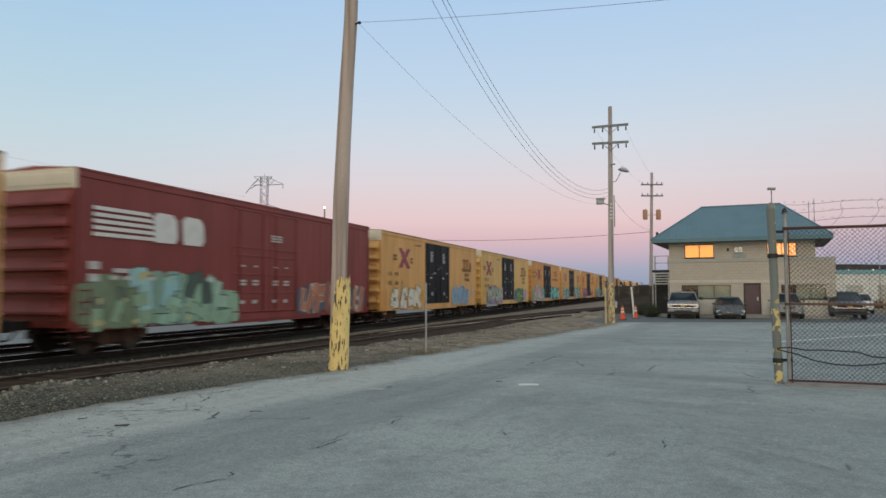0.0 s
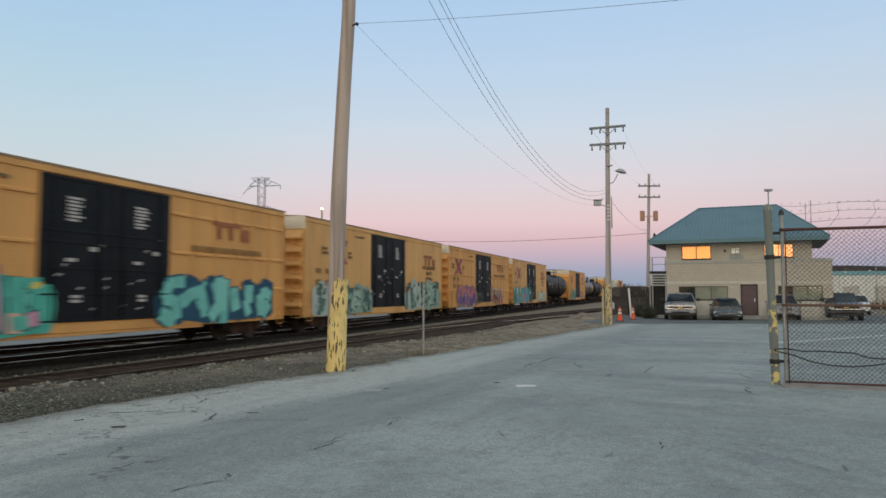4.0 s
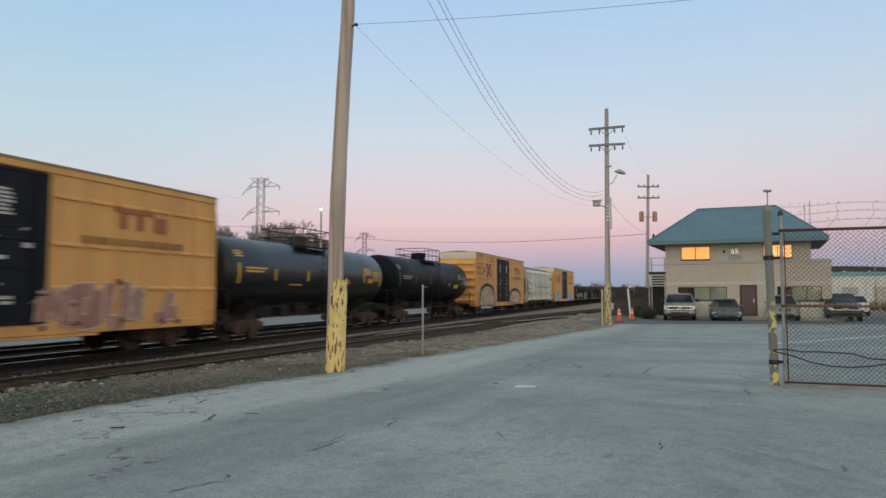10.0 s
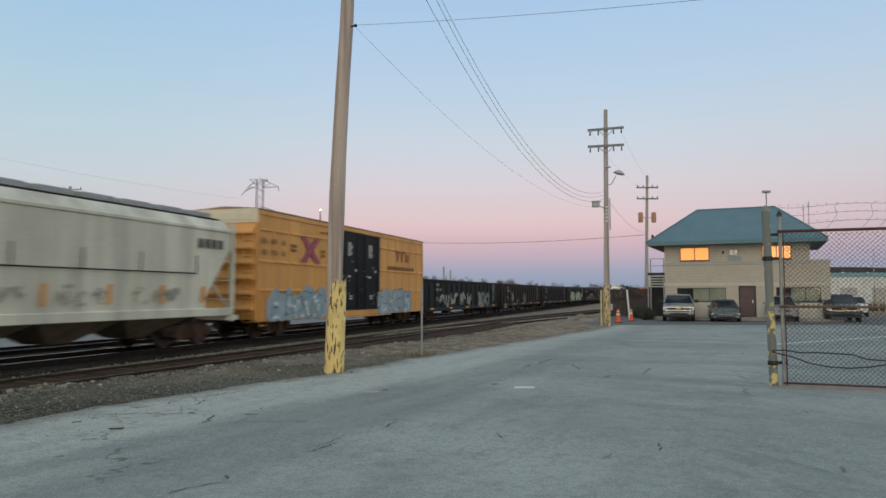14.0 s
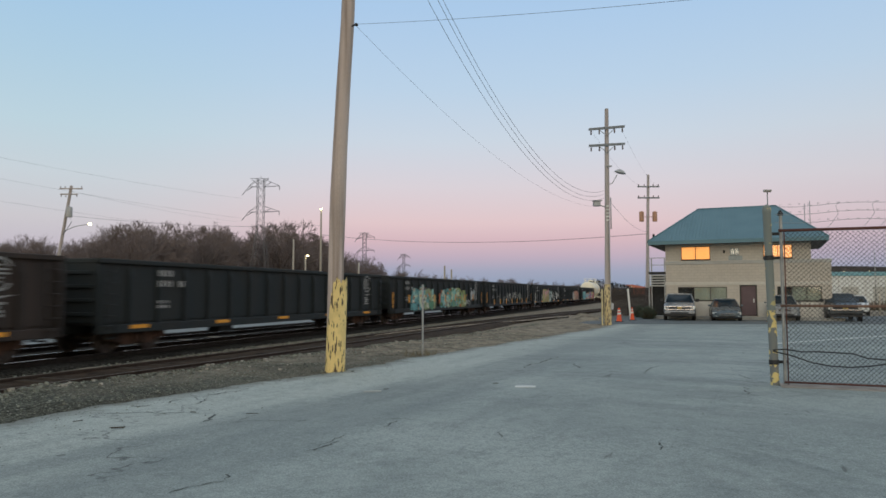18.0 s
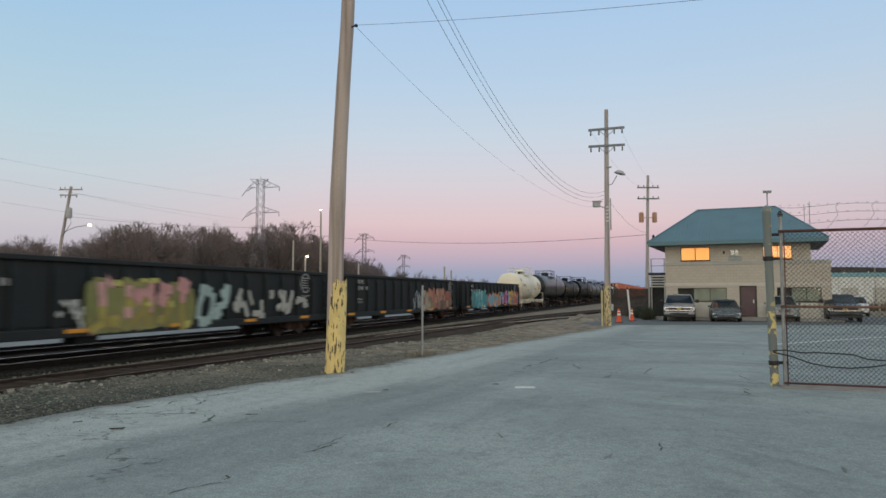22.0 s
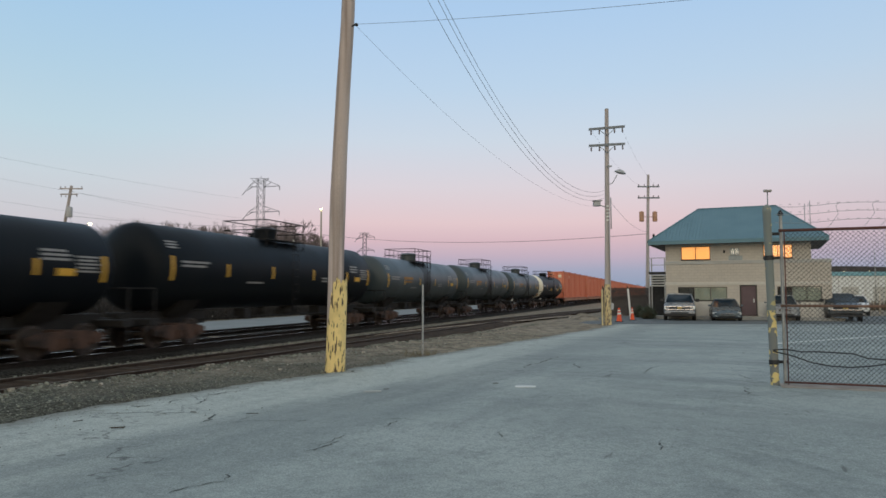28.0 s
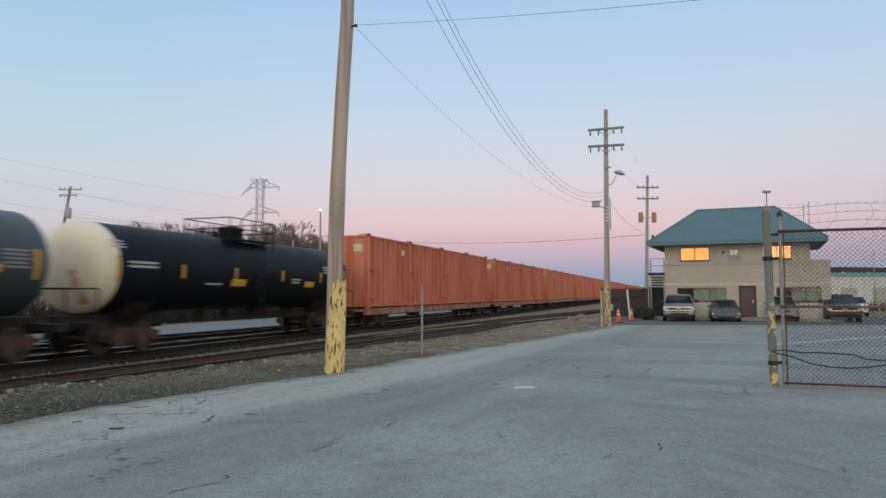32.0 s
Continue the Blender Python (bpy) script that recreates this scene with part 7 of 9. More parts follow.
def stakes():
    s = Shape().quad_loop([[(x - 0.06, y - 0.03, z), (x + 0.06, y - 0.03, z), (x + 0.06, y + 0.03, z), (x - 0.06, y + 0.03, z)] for x, y, z in ((12.9, 47.9, -0.35), (12.72, 47.9, 1.85))], smooth=False)
    solid("leaning_stake", s, WHITE, "white painted stake that leans beside the cones", "stake")
    s = Shape().tube((8.98, 39.3, -0.3), (8.98, 39.3, 1.7), 0.055, n=10)
    s.lathe([(0.055, 1.7), (0.04, 1.76), (0.01, 1.78)], n=10, at=(8.98, 39.3, 0))
    solid("marker_post", s, mat("pale_yellow_paint", (0.62, 0.52, 0.30), 0.8, 0, 0.25, 4, 40, 0.2), "pale yellow marker post beside the utility pole", "post")


stakes()


def paint_marks():
    def mark(x, y, w, d, label, turn=0.0, worn=False):
        rnd = random.Random(int(x * 100))
        pts = []
        for i in range(24):
            a = 6.2832 * i / 24
            c, s_ = math.cos(a), math.sin(a)
            k = 1 + rnd.uniform(-0.06, 0.06)
            pts.append((k * w / 2 * math.copysign(abs(c) ** 0.35, c), k * d / 2 * math.copysign(abs(s_) ** 0.35, s_)))
        s = Shape().prism(pts, 0.0, 0.006, "z")
        solid("paint_mark", s, mat("faint_road_paint", (0.40, 0.40, 0.36), 0.9, 0, 0.4, 8, 40, 0.2, (0.3, 0.31, 0.29)) if worn else mat("worn_road_paint", (0.66, 0.67, 0.64), 0.8, 0, 0.25, 8, 40, 0.2, (0.45, 0.46, 0.44)), label, "road marking", kind="structure", at=pose(x, y, lot_z(x, y) + 0.002, 0, 0, turn))
    mark(1.43, 12.2, 0.35, 0.24, "small white paint mark on the asphalt")
    mark(-1.16, 11.6, 0.28, 0.17, "small worn pale paint mark near the pole", worn=True)
    a, b = Vector((11.2, 23.5, 0)), Vector((21.5, 30.6, 0))
    d = (b - a).normalized()
    s = Shape().quad_loop([[(p.x - d.y * 0.09 * k, p.y + d.x * 0.09 * k, lot_z(p.x, p.y) + zz) for k, zz in ((-1, 0.002), (1, 0.002), (1, 0.008), (-1, 0.008))] for p in (a + (b - a) * i / 12 for i in range(13))], smooth=False)
    solid("parking_line", s, mat("worn_road_paint", (0.62, 0.62, 0.60)), "worn white parking line on the asphalt", "road marking", kind="structure")


paint_marks()


def debris():
    """Stones of the gravel bank, denser towards the near end."""
    rnd = random.Random(17)
    s = Shape()
    for i in range(19000):
        q = -4 + 34 * rnd.random() ** 1.5
        e = edge_at(q)
        d = e + 0.1 + rnd.random() ** 0.8 * min(3.6, 11.5 - e)
        p = along(q, d)
        r = rnd.choice((0.009, 0.01, 0.012, 0.012, 0.014, 0.016, 0.02, 0.028)) * (1.6 if rnd.random() < 0.03 else 1.0)
        rock(s, (p.x, p.y, ground_z(p.x, p.y) + r * 0.2), r, rnd)
    for i in range(2600):
        q = -4 + 44 * rnd.random() ** 1.3
        d = edge_at(q) + crest_at(q) + rnd.gauss(0, 0.22)
        p = along(q, d)
        r = rnd.uniform(0.02, 0.05)
        rock(s, (p.x, p.y, ground_z(p.x, p.y) + r * 0.25), r, rnd)
    tagged(solid("gravel", s, M_STONE, "loose grey gravel on the bank beside the yard", "gravel"), kind="stuff")
    s = Shape()
    for i in range(90):
        q = 2 + 34 * rnd.random()
        d = edge_at(q) + crest_at(q) * rnd.choice((0.5, 0.8, 1.0, 1.0, 1.0)) + rnd.gauss(0, 0.25)
        p = along(q, d)
        r = rnd.uniform(0.03, 0.075)
        rock(s, (p.x, p.y, ground_z(p.x, p.y) + r * 0.3), r, rnd)
    tagged(solid("pale_stones", s, mat("pale_limestone", (0.44, 0.40, 0.34), 0.9, 0, 0.35, 7, 50, 0.3), "pale broken stones on the gravel bank", "stones"), kind="stuff")
    s = Shape()
    for i in range(4200):
        q = -6 + 34 * rnd.random()
        e = edge_at(q)
        d = e + 0.25 - abs(rnd.gauss(0, 0.3 if i % 3 else 0.9))
        p = along(q, d)
        r = rnd.uniform(0.005, 0.014) * (1.5 if i % 25 == 0 else 1.0)
        rock(s, (p.x, p.y, lot_z(p.x, p.y) + r * 0.2), r, rnd)
    tagged(solid("grit", s, M_STONE, "scattered grit on the asphalt edge", "gravel"), kind="stuff")
    s = Shape()
    for i in range(2400):
        q = rnd.uniform(-8, 50)
        d = siding_at(q) + rnd.uniform(1.35, 2.9)
        p = along(q, d)
        r = rnd.uniform(0.025, 0.05)
        rock(s, (p.x, p.y, max(ground_z(p.x, p.y), -0.46) + 0.01), r, rnd)
    tagged(solid("ballast_stones", s, M_STONE, "crushed stone between the tracks", "gravel"), kind="stuff")


debris()


def dry_streak():
    """A pale streak of dry sand along the siding, and the rubble where it ends."""
    line = [(27.7, 13.03), (34.4, 12.6), (40.0, 11.8), (44.0, 11.15), (48.0, 10.1), (54.0, 9.4), (60.0, 8.4)]
    rnd = random.Random(91)
    rows = []
    for q in spread(28.0, 60.0, 90):
        for (a, b), (c, d) in zip(line, line[1:]):
            if q <= c:
                mid = b + (d - b) * (q - a) / (c - a)
                break
        half = (0.10 + 0.30 * min(1.0, max(0.0, (q - 36) / 8))) * (0.55 + 0.9 * abs(noise.noise(Vector((q * 0.9, 3, 1)))))
        row = []
        for k in (-1, 0, 1):
            p = along(q, mid + k * half + 0.1 * noise.noise(Vector((q * 1.7, k, 8))))
            row.append((p.x, p.y, max(ground_z(p.x, p.y), RAIL_Z - 0.09) + (0.02 if k == 0 else -0.01)))
        rows.append(row)
    solid("sand_streak", Shape().sheet(rows), mat("dry_sand", (0.36, 0.29, 0.22), 0.95, 0, 0.4, 2.5, 30, 0.4, (0.2, 0.155, 0.115), gloss=0.1), "pale streak of dry sand along the siding", "sand", kind="structure")
    rows = []
    for i in range(15):
        row = []
        for j in range(24):
            u, a = i / 14, j * 6.2832 / 23
            x, y = 10.0 + 1.15 * u * math.cos(a), 49.2 + 3.0 * u * math.sin(a)
            h = 0.42 * (1 - u * u) ** 1.5 * (0.85 + 0.5 * noise.noise(Vector((x * 1.3, y * 1.3, 4))))
            row.append((x, y, ground_z(x, y) + h - 0.03))
        rows.append(row)
    solid("dirt_mound", Shape().sheet(rows), M_DIRT, "low heap of brown dirt beside the utility pole", "dirt heap")
    for i in range(7):
        x, y = 10.9 + rnd.uniform(-0.7, 0.5), 57.5 + rnd.uniform(-1.5, 1.5)
        s = Shape()
        rock(s, (0, 0, 0.06), rnd.uniform(0.12, 0.2), rnd)
        solid("rubble", s, mat("pale_rubble", (0.55, 0.52, 0.47), 0.9, 0, 0.3, 6, 40, 0.2), "pale broken concrete lump beside the siding", "rubble", "rubble by the siding", at=pose(x, y, ground_z(x, y)))


dry_streak()


def twigs():
    """Short broken sticks that lie on the asphalt near the gravel."""
    rnd = random.Random(52)
    bark = mat("dead_stick", (0.07, 0.06, 0.045), 0.95)
    for x, y, n, a in ((-3.95, 8.35, 0.17, 0.25), (-3.9, 8.29, 0.13, 0.3), (-4.6, 8.75, 0.12, 1.0), (-2.6, 9.35, 0.14, 0.1), (-3.4, 9.5, 0.1, -0.4), (-4.9, 7.4, 0.08, 0.8), (0.9, 12.6, 0.12, 0.2), (-1.0, 11.8, 0.1, 0.6)):
        p = Vector((x, y, lot_z(x, y) + 0.012))
        d = Vector((math.cos(a), math.sin(a), 0))
        pts = [p + d * n * k + Vector((rnd.gauss(0, 0.008), rnd.gauss(0, 0.008), 0)) for k in (0, 0.3, 0.65, 1.0)]
        solid("stick", Shape().line(pts, rnd.uniform(0.004, 0.006), 6), bark, "short dark broken stick lying on the asphalt", "stick", "sticks on the asphalt")


twigs()


def gate():
    ox, oy, dx, dy = 5.95, 12.40, 0.935, -0.355
    at = pose(ox, oy, -0.075, 0, 0, math.degrees(math.atan2(dy, dx)))
    L = 4.6
    g = thing("chain_link_gate", at, "rusty chain-link yard gate with barbed wire above its top rail", "gate")
    part("top_rail", Shape().tube((0.05, 0, 2.74), (L, 0, 2.74), 0.026, n=10), M_RUST, g, "rust red pipe")
    part("mid_rail", Shape().tube((0.05, 0, 1.40), (L, 0, 1.40), 0.024, n=10), mat("brown_rusty_pipe", (0.22, 0.13, 0.09), 0.85, 0, 0.4, 6, 60, 0.3, (0.10, 0.06, 0.05)), g, "brown rusty pipe")
    part("bottom_rail", Shape().tube((0.08, 0, 0.06), (L, 0, 0.06), 0.018, n=10), M_RUST, g)
    part("hinge_stile", Shape().tube((0.14, 0, 0.02), (0.14, 0, 2.76), 0.011, n=10), M_RUST, g)
    part("latch_stile", Shape().tube((L, 0, 0.02), (L, 0, 3.2), 0.03, n=10), M_RUST, g)
    s = Shape()
    H0, H1, dgn, r = 0.08, 2.72, 0.078, 0.0036
    n = int(L / dgn) + int((H1 - H0) / dgn) + 2
    for i in range(n):
        for sg in (1, -1):
            x0 = i * dgn - (H1 - H0) if sg > 0 else i * dgn
            a = (x0, H0) if sg > 0 else (x0, H0)
            b = (x0 + (H1 - H0), H1) if sg > 0 else (x0 - (H1 - H0), H1)
            pts = []
            for (px, pz), (qx, qz) in ((a, b),):
                lo, hi = 0.0, 1.0
                ddx = qx - px
                if ddx > 0:
                    lo, hi = max(lo, (0.15 - px) / ddx), min(hi, (L - px) / ddx)
                else:
                    lo, hi = max(lo, (L - px) / ddx), min(hi, (0.15 - px) / ddx)
                if hi > lo:
                    k = 0.004 * sg
                    s.tube((px + ddx * lo, k, pz + (qz - pz) * lo), (px + ddx * hi, k, pz + (qz - pz) * hi), r, n=3, caps=False)
    tagged(part("mesh_fabric", s, mat("dark_wire_mesh", (0.05, 0.052, 0.052), 0.6, 0.6, 0.2, 6, 60, 0), g, "dark woven wire mesh"), kind="stuff")
    rnd = random.Random(4)
    for z in (2.88, 3.03, 3.17):
        s = Shape()
        s.line([(0.0 + L * i / 14, 0.01 * math.sin(i * 2.1), z + 0.02 * math.sin(i * 1.3 + z) + 0.035 * i / 14) for i in range(15)], 0.0036, 4)
        for i in range(30):
            x = 0.1 + i * 0.15
            s.tube((x - 0.02, 0.012, z + 0.02), (x + 0.02, -0.012, z + 0.045), 0.002, n=3)
            s.tube((x + 0.02, 0.012, z + 0.02), (x - 0.02, -0.012, z + 0.05), 0.002, n=3)
        tagged(part("barbed_wire", s, M_STEEL, g), kind="stuff")
    s = Shape()
    for x in (0.8, 1.35, 1.6, 2.4, 3.2):
        s.line([(x, 0.0, 2.74), (x + 0.1, 0.0, 2.85), (x + 0.2, 0.0, 3.0), (x + 0.17, 0, 3.15), (x + 0.24, 0, 3.22)], 0.0034, 4)
    tagged(part("loose_strand", s, M_STEEL, g), kind="stuff")
    s = Shape()
    s.line([(-0.1, -0.06, 0.62), (0.1, -0.05, 0.64), (0.35, -0.05, 0.60), (0.6, -0.05, 0.61), (0.9, -0.05, 0.60), (1.15, -0.05, 0.59), (1.35, -0.05, 0.52), (1.7, -0.05, 0.50), (2.6, -0.05, 0.5), (3.6, -0.05, 0.6)], 0.012, 6)
    solid("hanging_cable", s, M_DARKSTEEL, "dark cable slung along the gate mesh", "cable", "cables on the gate", at=at)
    s = Shape()
    s.line([(-0.1, -0.06, 0.60), (0.2, -0.05, 0.53), (0.5, -0.05, 0.42), (0.8, -0.05, 0.37), (1.1, -0.05, 0.36), (1.4, -0.05, 0.39), (1.7, -0.05, 0.45), (2.3, -0.05, 0.52), (3.6, -0.05, 0.55)], 0.012, 6)
    solid("hanging_cable", s, M_DARKSTEEL, "dark cable that sags along the gate mesh", "cable", "cables on the gate", at=at)
    # posts
    p = thing("gate_post", pose(5.885, 12.44, -0.09, 0, -1.1, 0), "thick steel gate post with worn yellow paint", "gate post")
    part("painted_base", Shape().lathe([(0.073, -0.1), (0.073, 1.32), (0.071, 1.33)], n=20), M_POSTYELLOW, p, "worn yellow paint")
    part("tube", Shape().lathe([(0.070, -0.1), (0.070, 3.08), (0.076, 3.09), (0.076, 3.14), (0.06, 3.2), (0.02, 3.23)], n=20), M_POSTPAINT, p)
    for z in (0.42, 2.27):
        part("clamp", Shape().lathe([(0.072, z - 0.04), (0.085, z - 0.04), (0.085, z + 0.04), (0.072, z + 0.04)], n=20), M_DARKSTEEL, p)
    for z in (0.42, 2.27, 2.7):
        part("hinge_bar", Shape().box(0.07, 0.26, -0.02, 0.02, z - 0.025, z + 0.025, 0.005), M_DARKSTEEL, p)
    p = thing("fence_post", pose(6.06, 12.42, -0.09), "thin galvanised fence post beside the gate post", "fence post")
    part("tube", Shape().lathe([(0.029, -0.1), (0.029, 3.05)], n=14), M_STEEL, p)
    part("cap", Shape().lathe([(0.045, 3.03), (0.048, 3.06), (0.03, 3.11), (0.01, 3.13)], n=14), M_DARKSTEEL, p)
    # shallow concrete threshold under the gate
    s = Shape()
    s.prism([(0.0, -0.32), (L, -0.32), (L, 0.2), (0.0, 0.2)], -0.06, 0.018, "z")
    solid("threshold", s, mat("stained_concrete", (0.34, 0.31, 0.28), 0.9, 0, 0.3, 3, 40, 0.3, (0.22, 0.17, 0.14)), "stained concrete strip under the gate", "kerb", kind="structure", at=at)


gate()

# ---- the yard office ----
E1, E2 = Vector((0.9063, -0.4226, 0)), Vector((0.4226, 0.9063, 0))
OFFICE = pose(16.34, 51.0, 0, 0, 0, -25.0)
STUCCO = mat("tan_block", (0.62, 0.585, 0.52), 0.9, 0, 0.2, 1.2, 60, 0.25, (0.50, 0.47, 0.415))
STUCCO2 = mat("brown_block", (0.585, 0.54, 0.475), 0.9, 0, 0.2, 1.2, 60, 0.25, (0.48, 0.44, 0.385))


def block_courses(m, bw=0.4, bh=0.2):
    """Lays block courses over a wall paint: darker sunk joints, and each block its own shade."""
    nt = m.node_tree
    b = nt.nodes["Principled BSDF"]
    src = b.inputs["Base Color"].links[0].from_socket
    tc, mp, br = nt.nodes.new("ShaderNodeTexCoord"), nt.nodes.new("ShaderNodeMapping"), nt.nodes.new("ShaderNodeTexBrick")
    mp.inputs["Rotation"].default_value = (math.pi / 2, 0, 0)
    nt.links.new(tc.outputs["Object"], mp.inputs[0])
    nt.links.new(mp.outputs[0], br.inputs["Vector"])
    br.inputs["Scale"].default_value = 1.0
    br.inputs["Brick Width"].default_value, br.inputs["Row Height"].default_value = bw, bh
    br.inputs["Mortar Size"].default_value, br.inputs["Mortar Smooth"].default_value = 0.012, 0.3
    br.inputs["Color1"].default_value, br.inputs["Color2"].default_value = (0.96, 0.95, 0.95, 1), (1.02, 1.01, 1.0, 1)
    br.inputs["Mortar"].default_value = (0.82, 0.81, 0.8, 1)
    mx = nt.nodes.new("ShaderNodeMix")
    mx.data_type, mx.blend_type = "RGBA", "MULTIPLY"
    mx.inputs[0].default_value = 1.0
    nt.links.new(src, mx.inputs[6])
    nt.links.new(br.outputs["Color"], mx.inputs[7])
    nt.links.new(mx.outputs[2], b.inputs["Base Color"])


block_courses(STUCCO)
block_courses(STUCCO2)
BAND = mat("pale_band", (0.64, 0.61, 0.55), 0.8, 0, 0.12, 2, 40, 0.1)
COPING = mat("grey_coping", (0.50, 0.50, 0.48), 0.7, 0, 0.12, 2, 40, 0.1)
ROOFBLUE = mat("blue_green_metal_roof", (0.115, 0.222, 0.27), 0.5, 0.1, 0.15, 0.7, 30, 0.03, (0.088, 0.17, 0.212))
FRAME = mat("dark_window_frame", (0.06, 0.055, 0.05), 0.6)
DOORC = mat("plum_door", (0.13, 0.085, 0.095), 0.6, 0, 0.12, 2, 30, 0.02)
CONC = mat("pale_concrete", (0.40, 0.40, 0.38), 0.9, 0, 0.2, 2, 40, 0.2)
# sunset-orange glow of the upper windows, put into sheets behind the panes
GLOWBACK = mat("orange_glow_back", (1.0, 0.40, 0.10), 0.7, 0, 0.03, 0.8, 10, 0, (1.0, 0.33, 0.06), glow=0.9)


def glass_mat(name, tint=(0.9, 0.95, 0.95)):
    m = bpy.data.materials.new(name)
    m.use_nodes = True
    b = m.node_tree.nodes["Principled BSDF"]
    b.inputs["Base Color"].default_value = (*tint, 1)
    b.inputs["Roughness"].default_value = 0.03
    b.inputs["Transmission Weight"].default_value = 1.0
    b.inputs["IOR"].default_value = 1.45
    return m


GLASS = glass_mat("window_glass")
BLIND = mat("pale_green_blind", (0.34, 0.36, 0.30), 0.8, 0, 0.15, 2, 30, 0.05)
# near-black sheet colour: darkness of the unlit rooms and under the stair
HOLLOWDARK = mat("dark_hollow", (0.035, 0.035, 0.035), 0.9)


def weld(s):
    """Joins the pieces of a wall at their shared corners."""
    at, remap, v = {}, [], []
    for p in s.v:
        k = tuple(round(c, 4) for c in p)
        if k not in at:
            at[k] = len(v)
            v.append(p)
        remap.append(at[k])
    s.v, s.f = v, [tuple(remap[i] for i in f) for f in s.f]
    return s


def wall_with_holes(s, x0, x1, z0, z1, holes, y0, y1):
    """A wall of thickness y0..y1 in pieces round its openings (x0, x1, z0, z1)."""
    xs = sorted({x0, x1, *[h[0] for h in holes], *[h[1] for h in holes]})
    for a, b in zip(xs, xs[1:]):
        cuts = sorted((h[2], h[3]) for h in holes if h[0] <= a and h[1] >= b)
        z = z0
        for c, d in cuts:
            if c > z:
                s.box(a, b, y0, y1, z, c)
            z = d
        if z1 > z:
            s.box(a, b, y0, y1, z, z1)


def window(office, x0, x1, z0, z1, panes, backs, frame_m=None, name="window"):
    frame_m = frame_m or FRAME
    w = part(name, Shape().box(x0 - 0.04, x1 + 0.04, -0.02, 0.10, z0 - 0.05, z0, 0.01), frame_m, office)
    s = Shape()
    t = 0.04
    s.box(x0, x1, 0.02, 0.09, z0, z0 + t); s.box(x0, x1, 0.02, 0.09, z1 - t, z1)
    s.box(x0, x0 + t, 0.02, 0.09, z0 + t, z1 - t); s.box(x1 - t, x1, 0.02, 0.09, z0 + t, z1 - t)
    pw = (x1 - x0) / panes
    for i in range(1, panes):
        s.box(x0 + i * pw - t / 2, x0 + i * pw + t / 2, 0.02, 0.09, z0 + t, z1 - t)
    part("window_frame", s, frame_m, w)
    for i in range(panes):
        g = part("pane", Shape().box(x0 + i * pw + 0.03, x0 + (i + 1) * pw - 0.03, 0.05, 0.056, z0 + 0.05, z1 - 0.05), GLASS, w)
        g.visible_shadow = False
        part("blind", Shape().box(x0 + i * pw + 0.02, x0 + (i + 1) * pw - 0.02, 0.13, 0.14, z0 + 0.02, z1 - 0.02), backs[i], w)


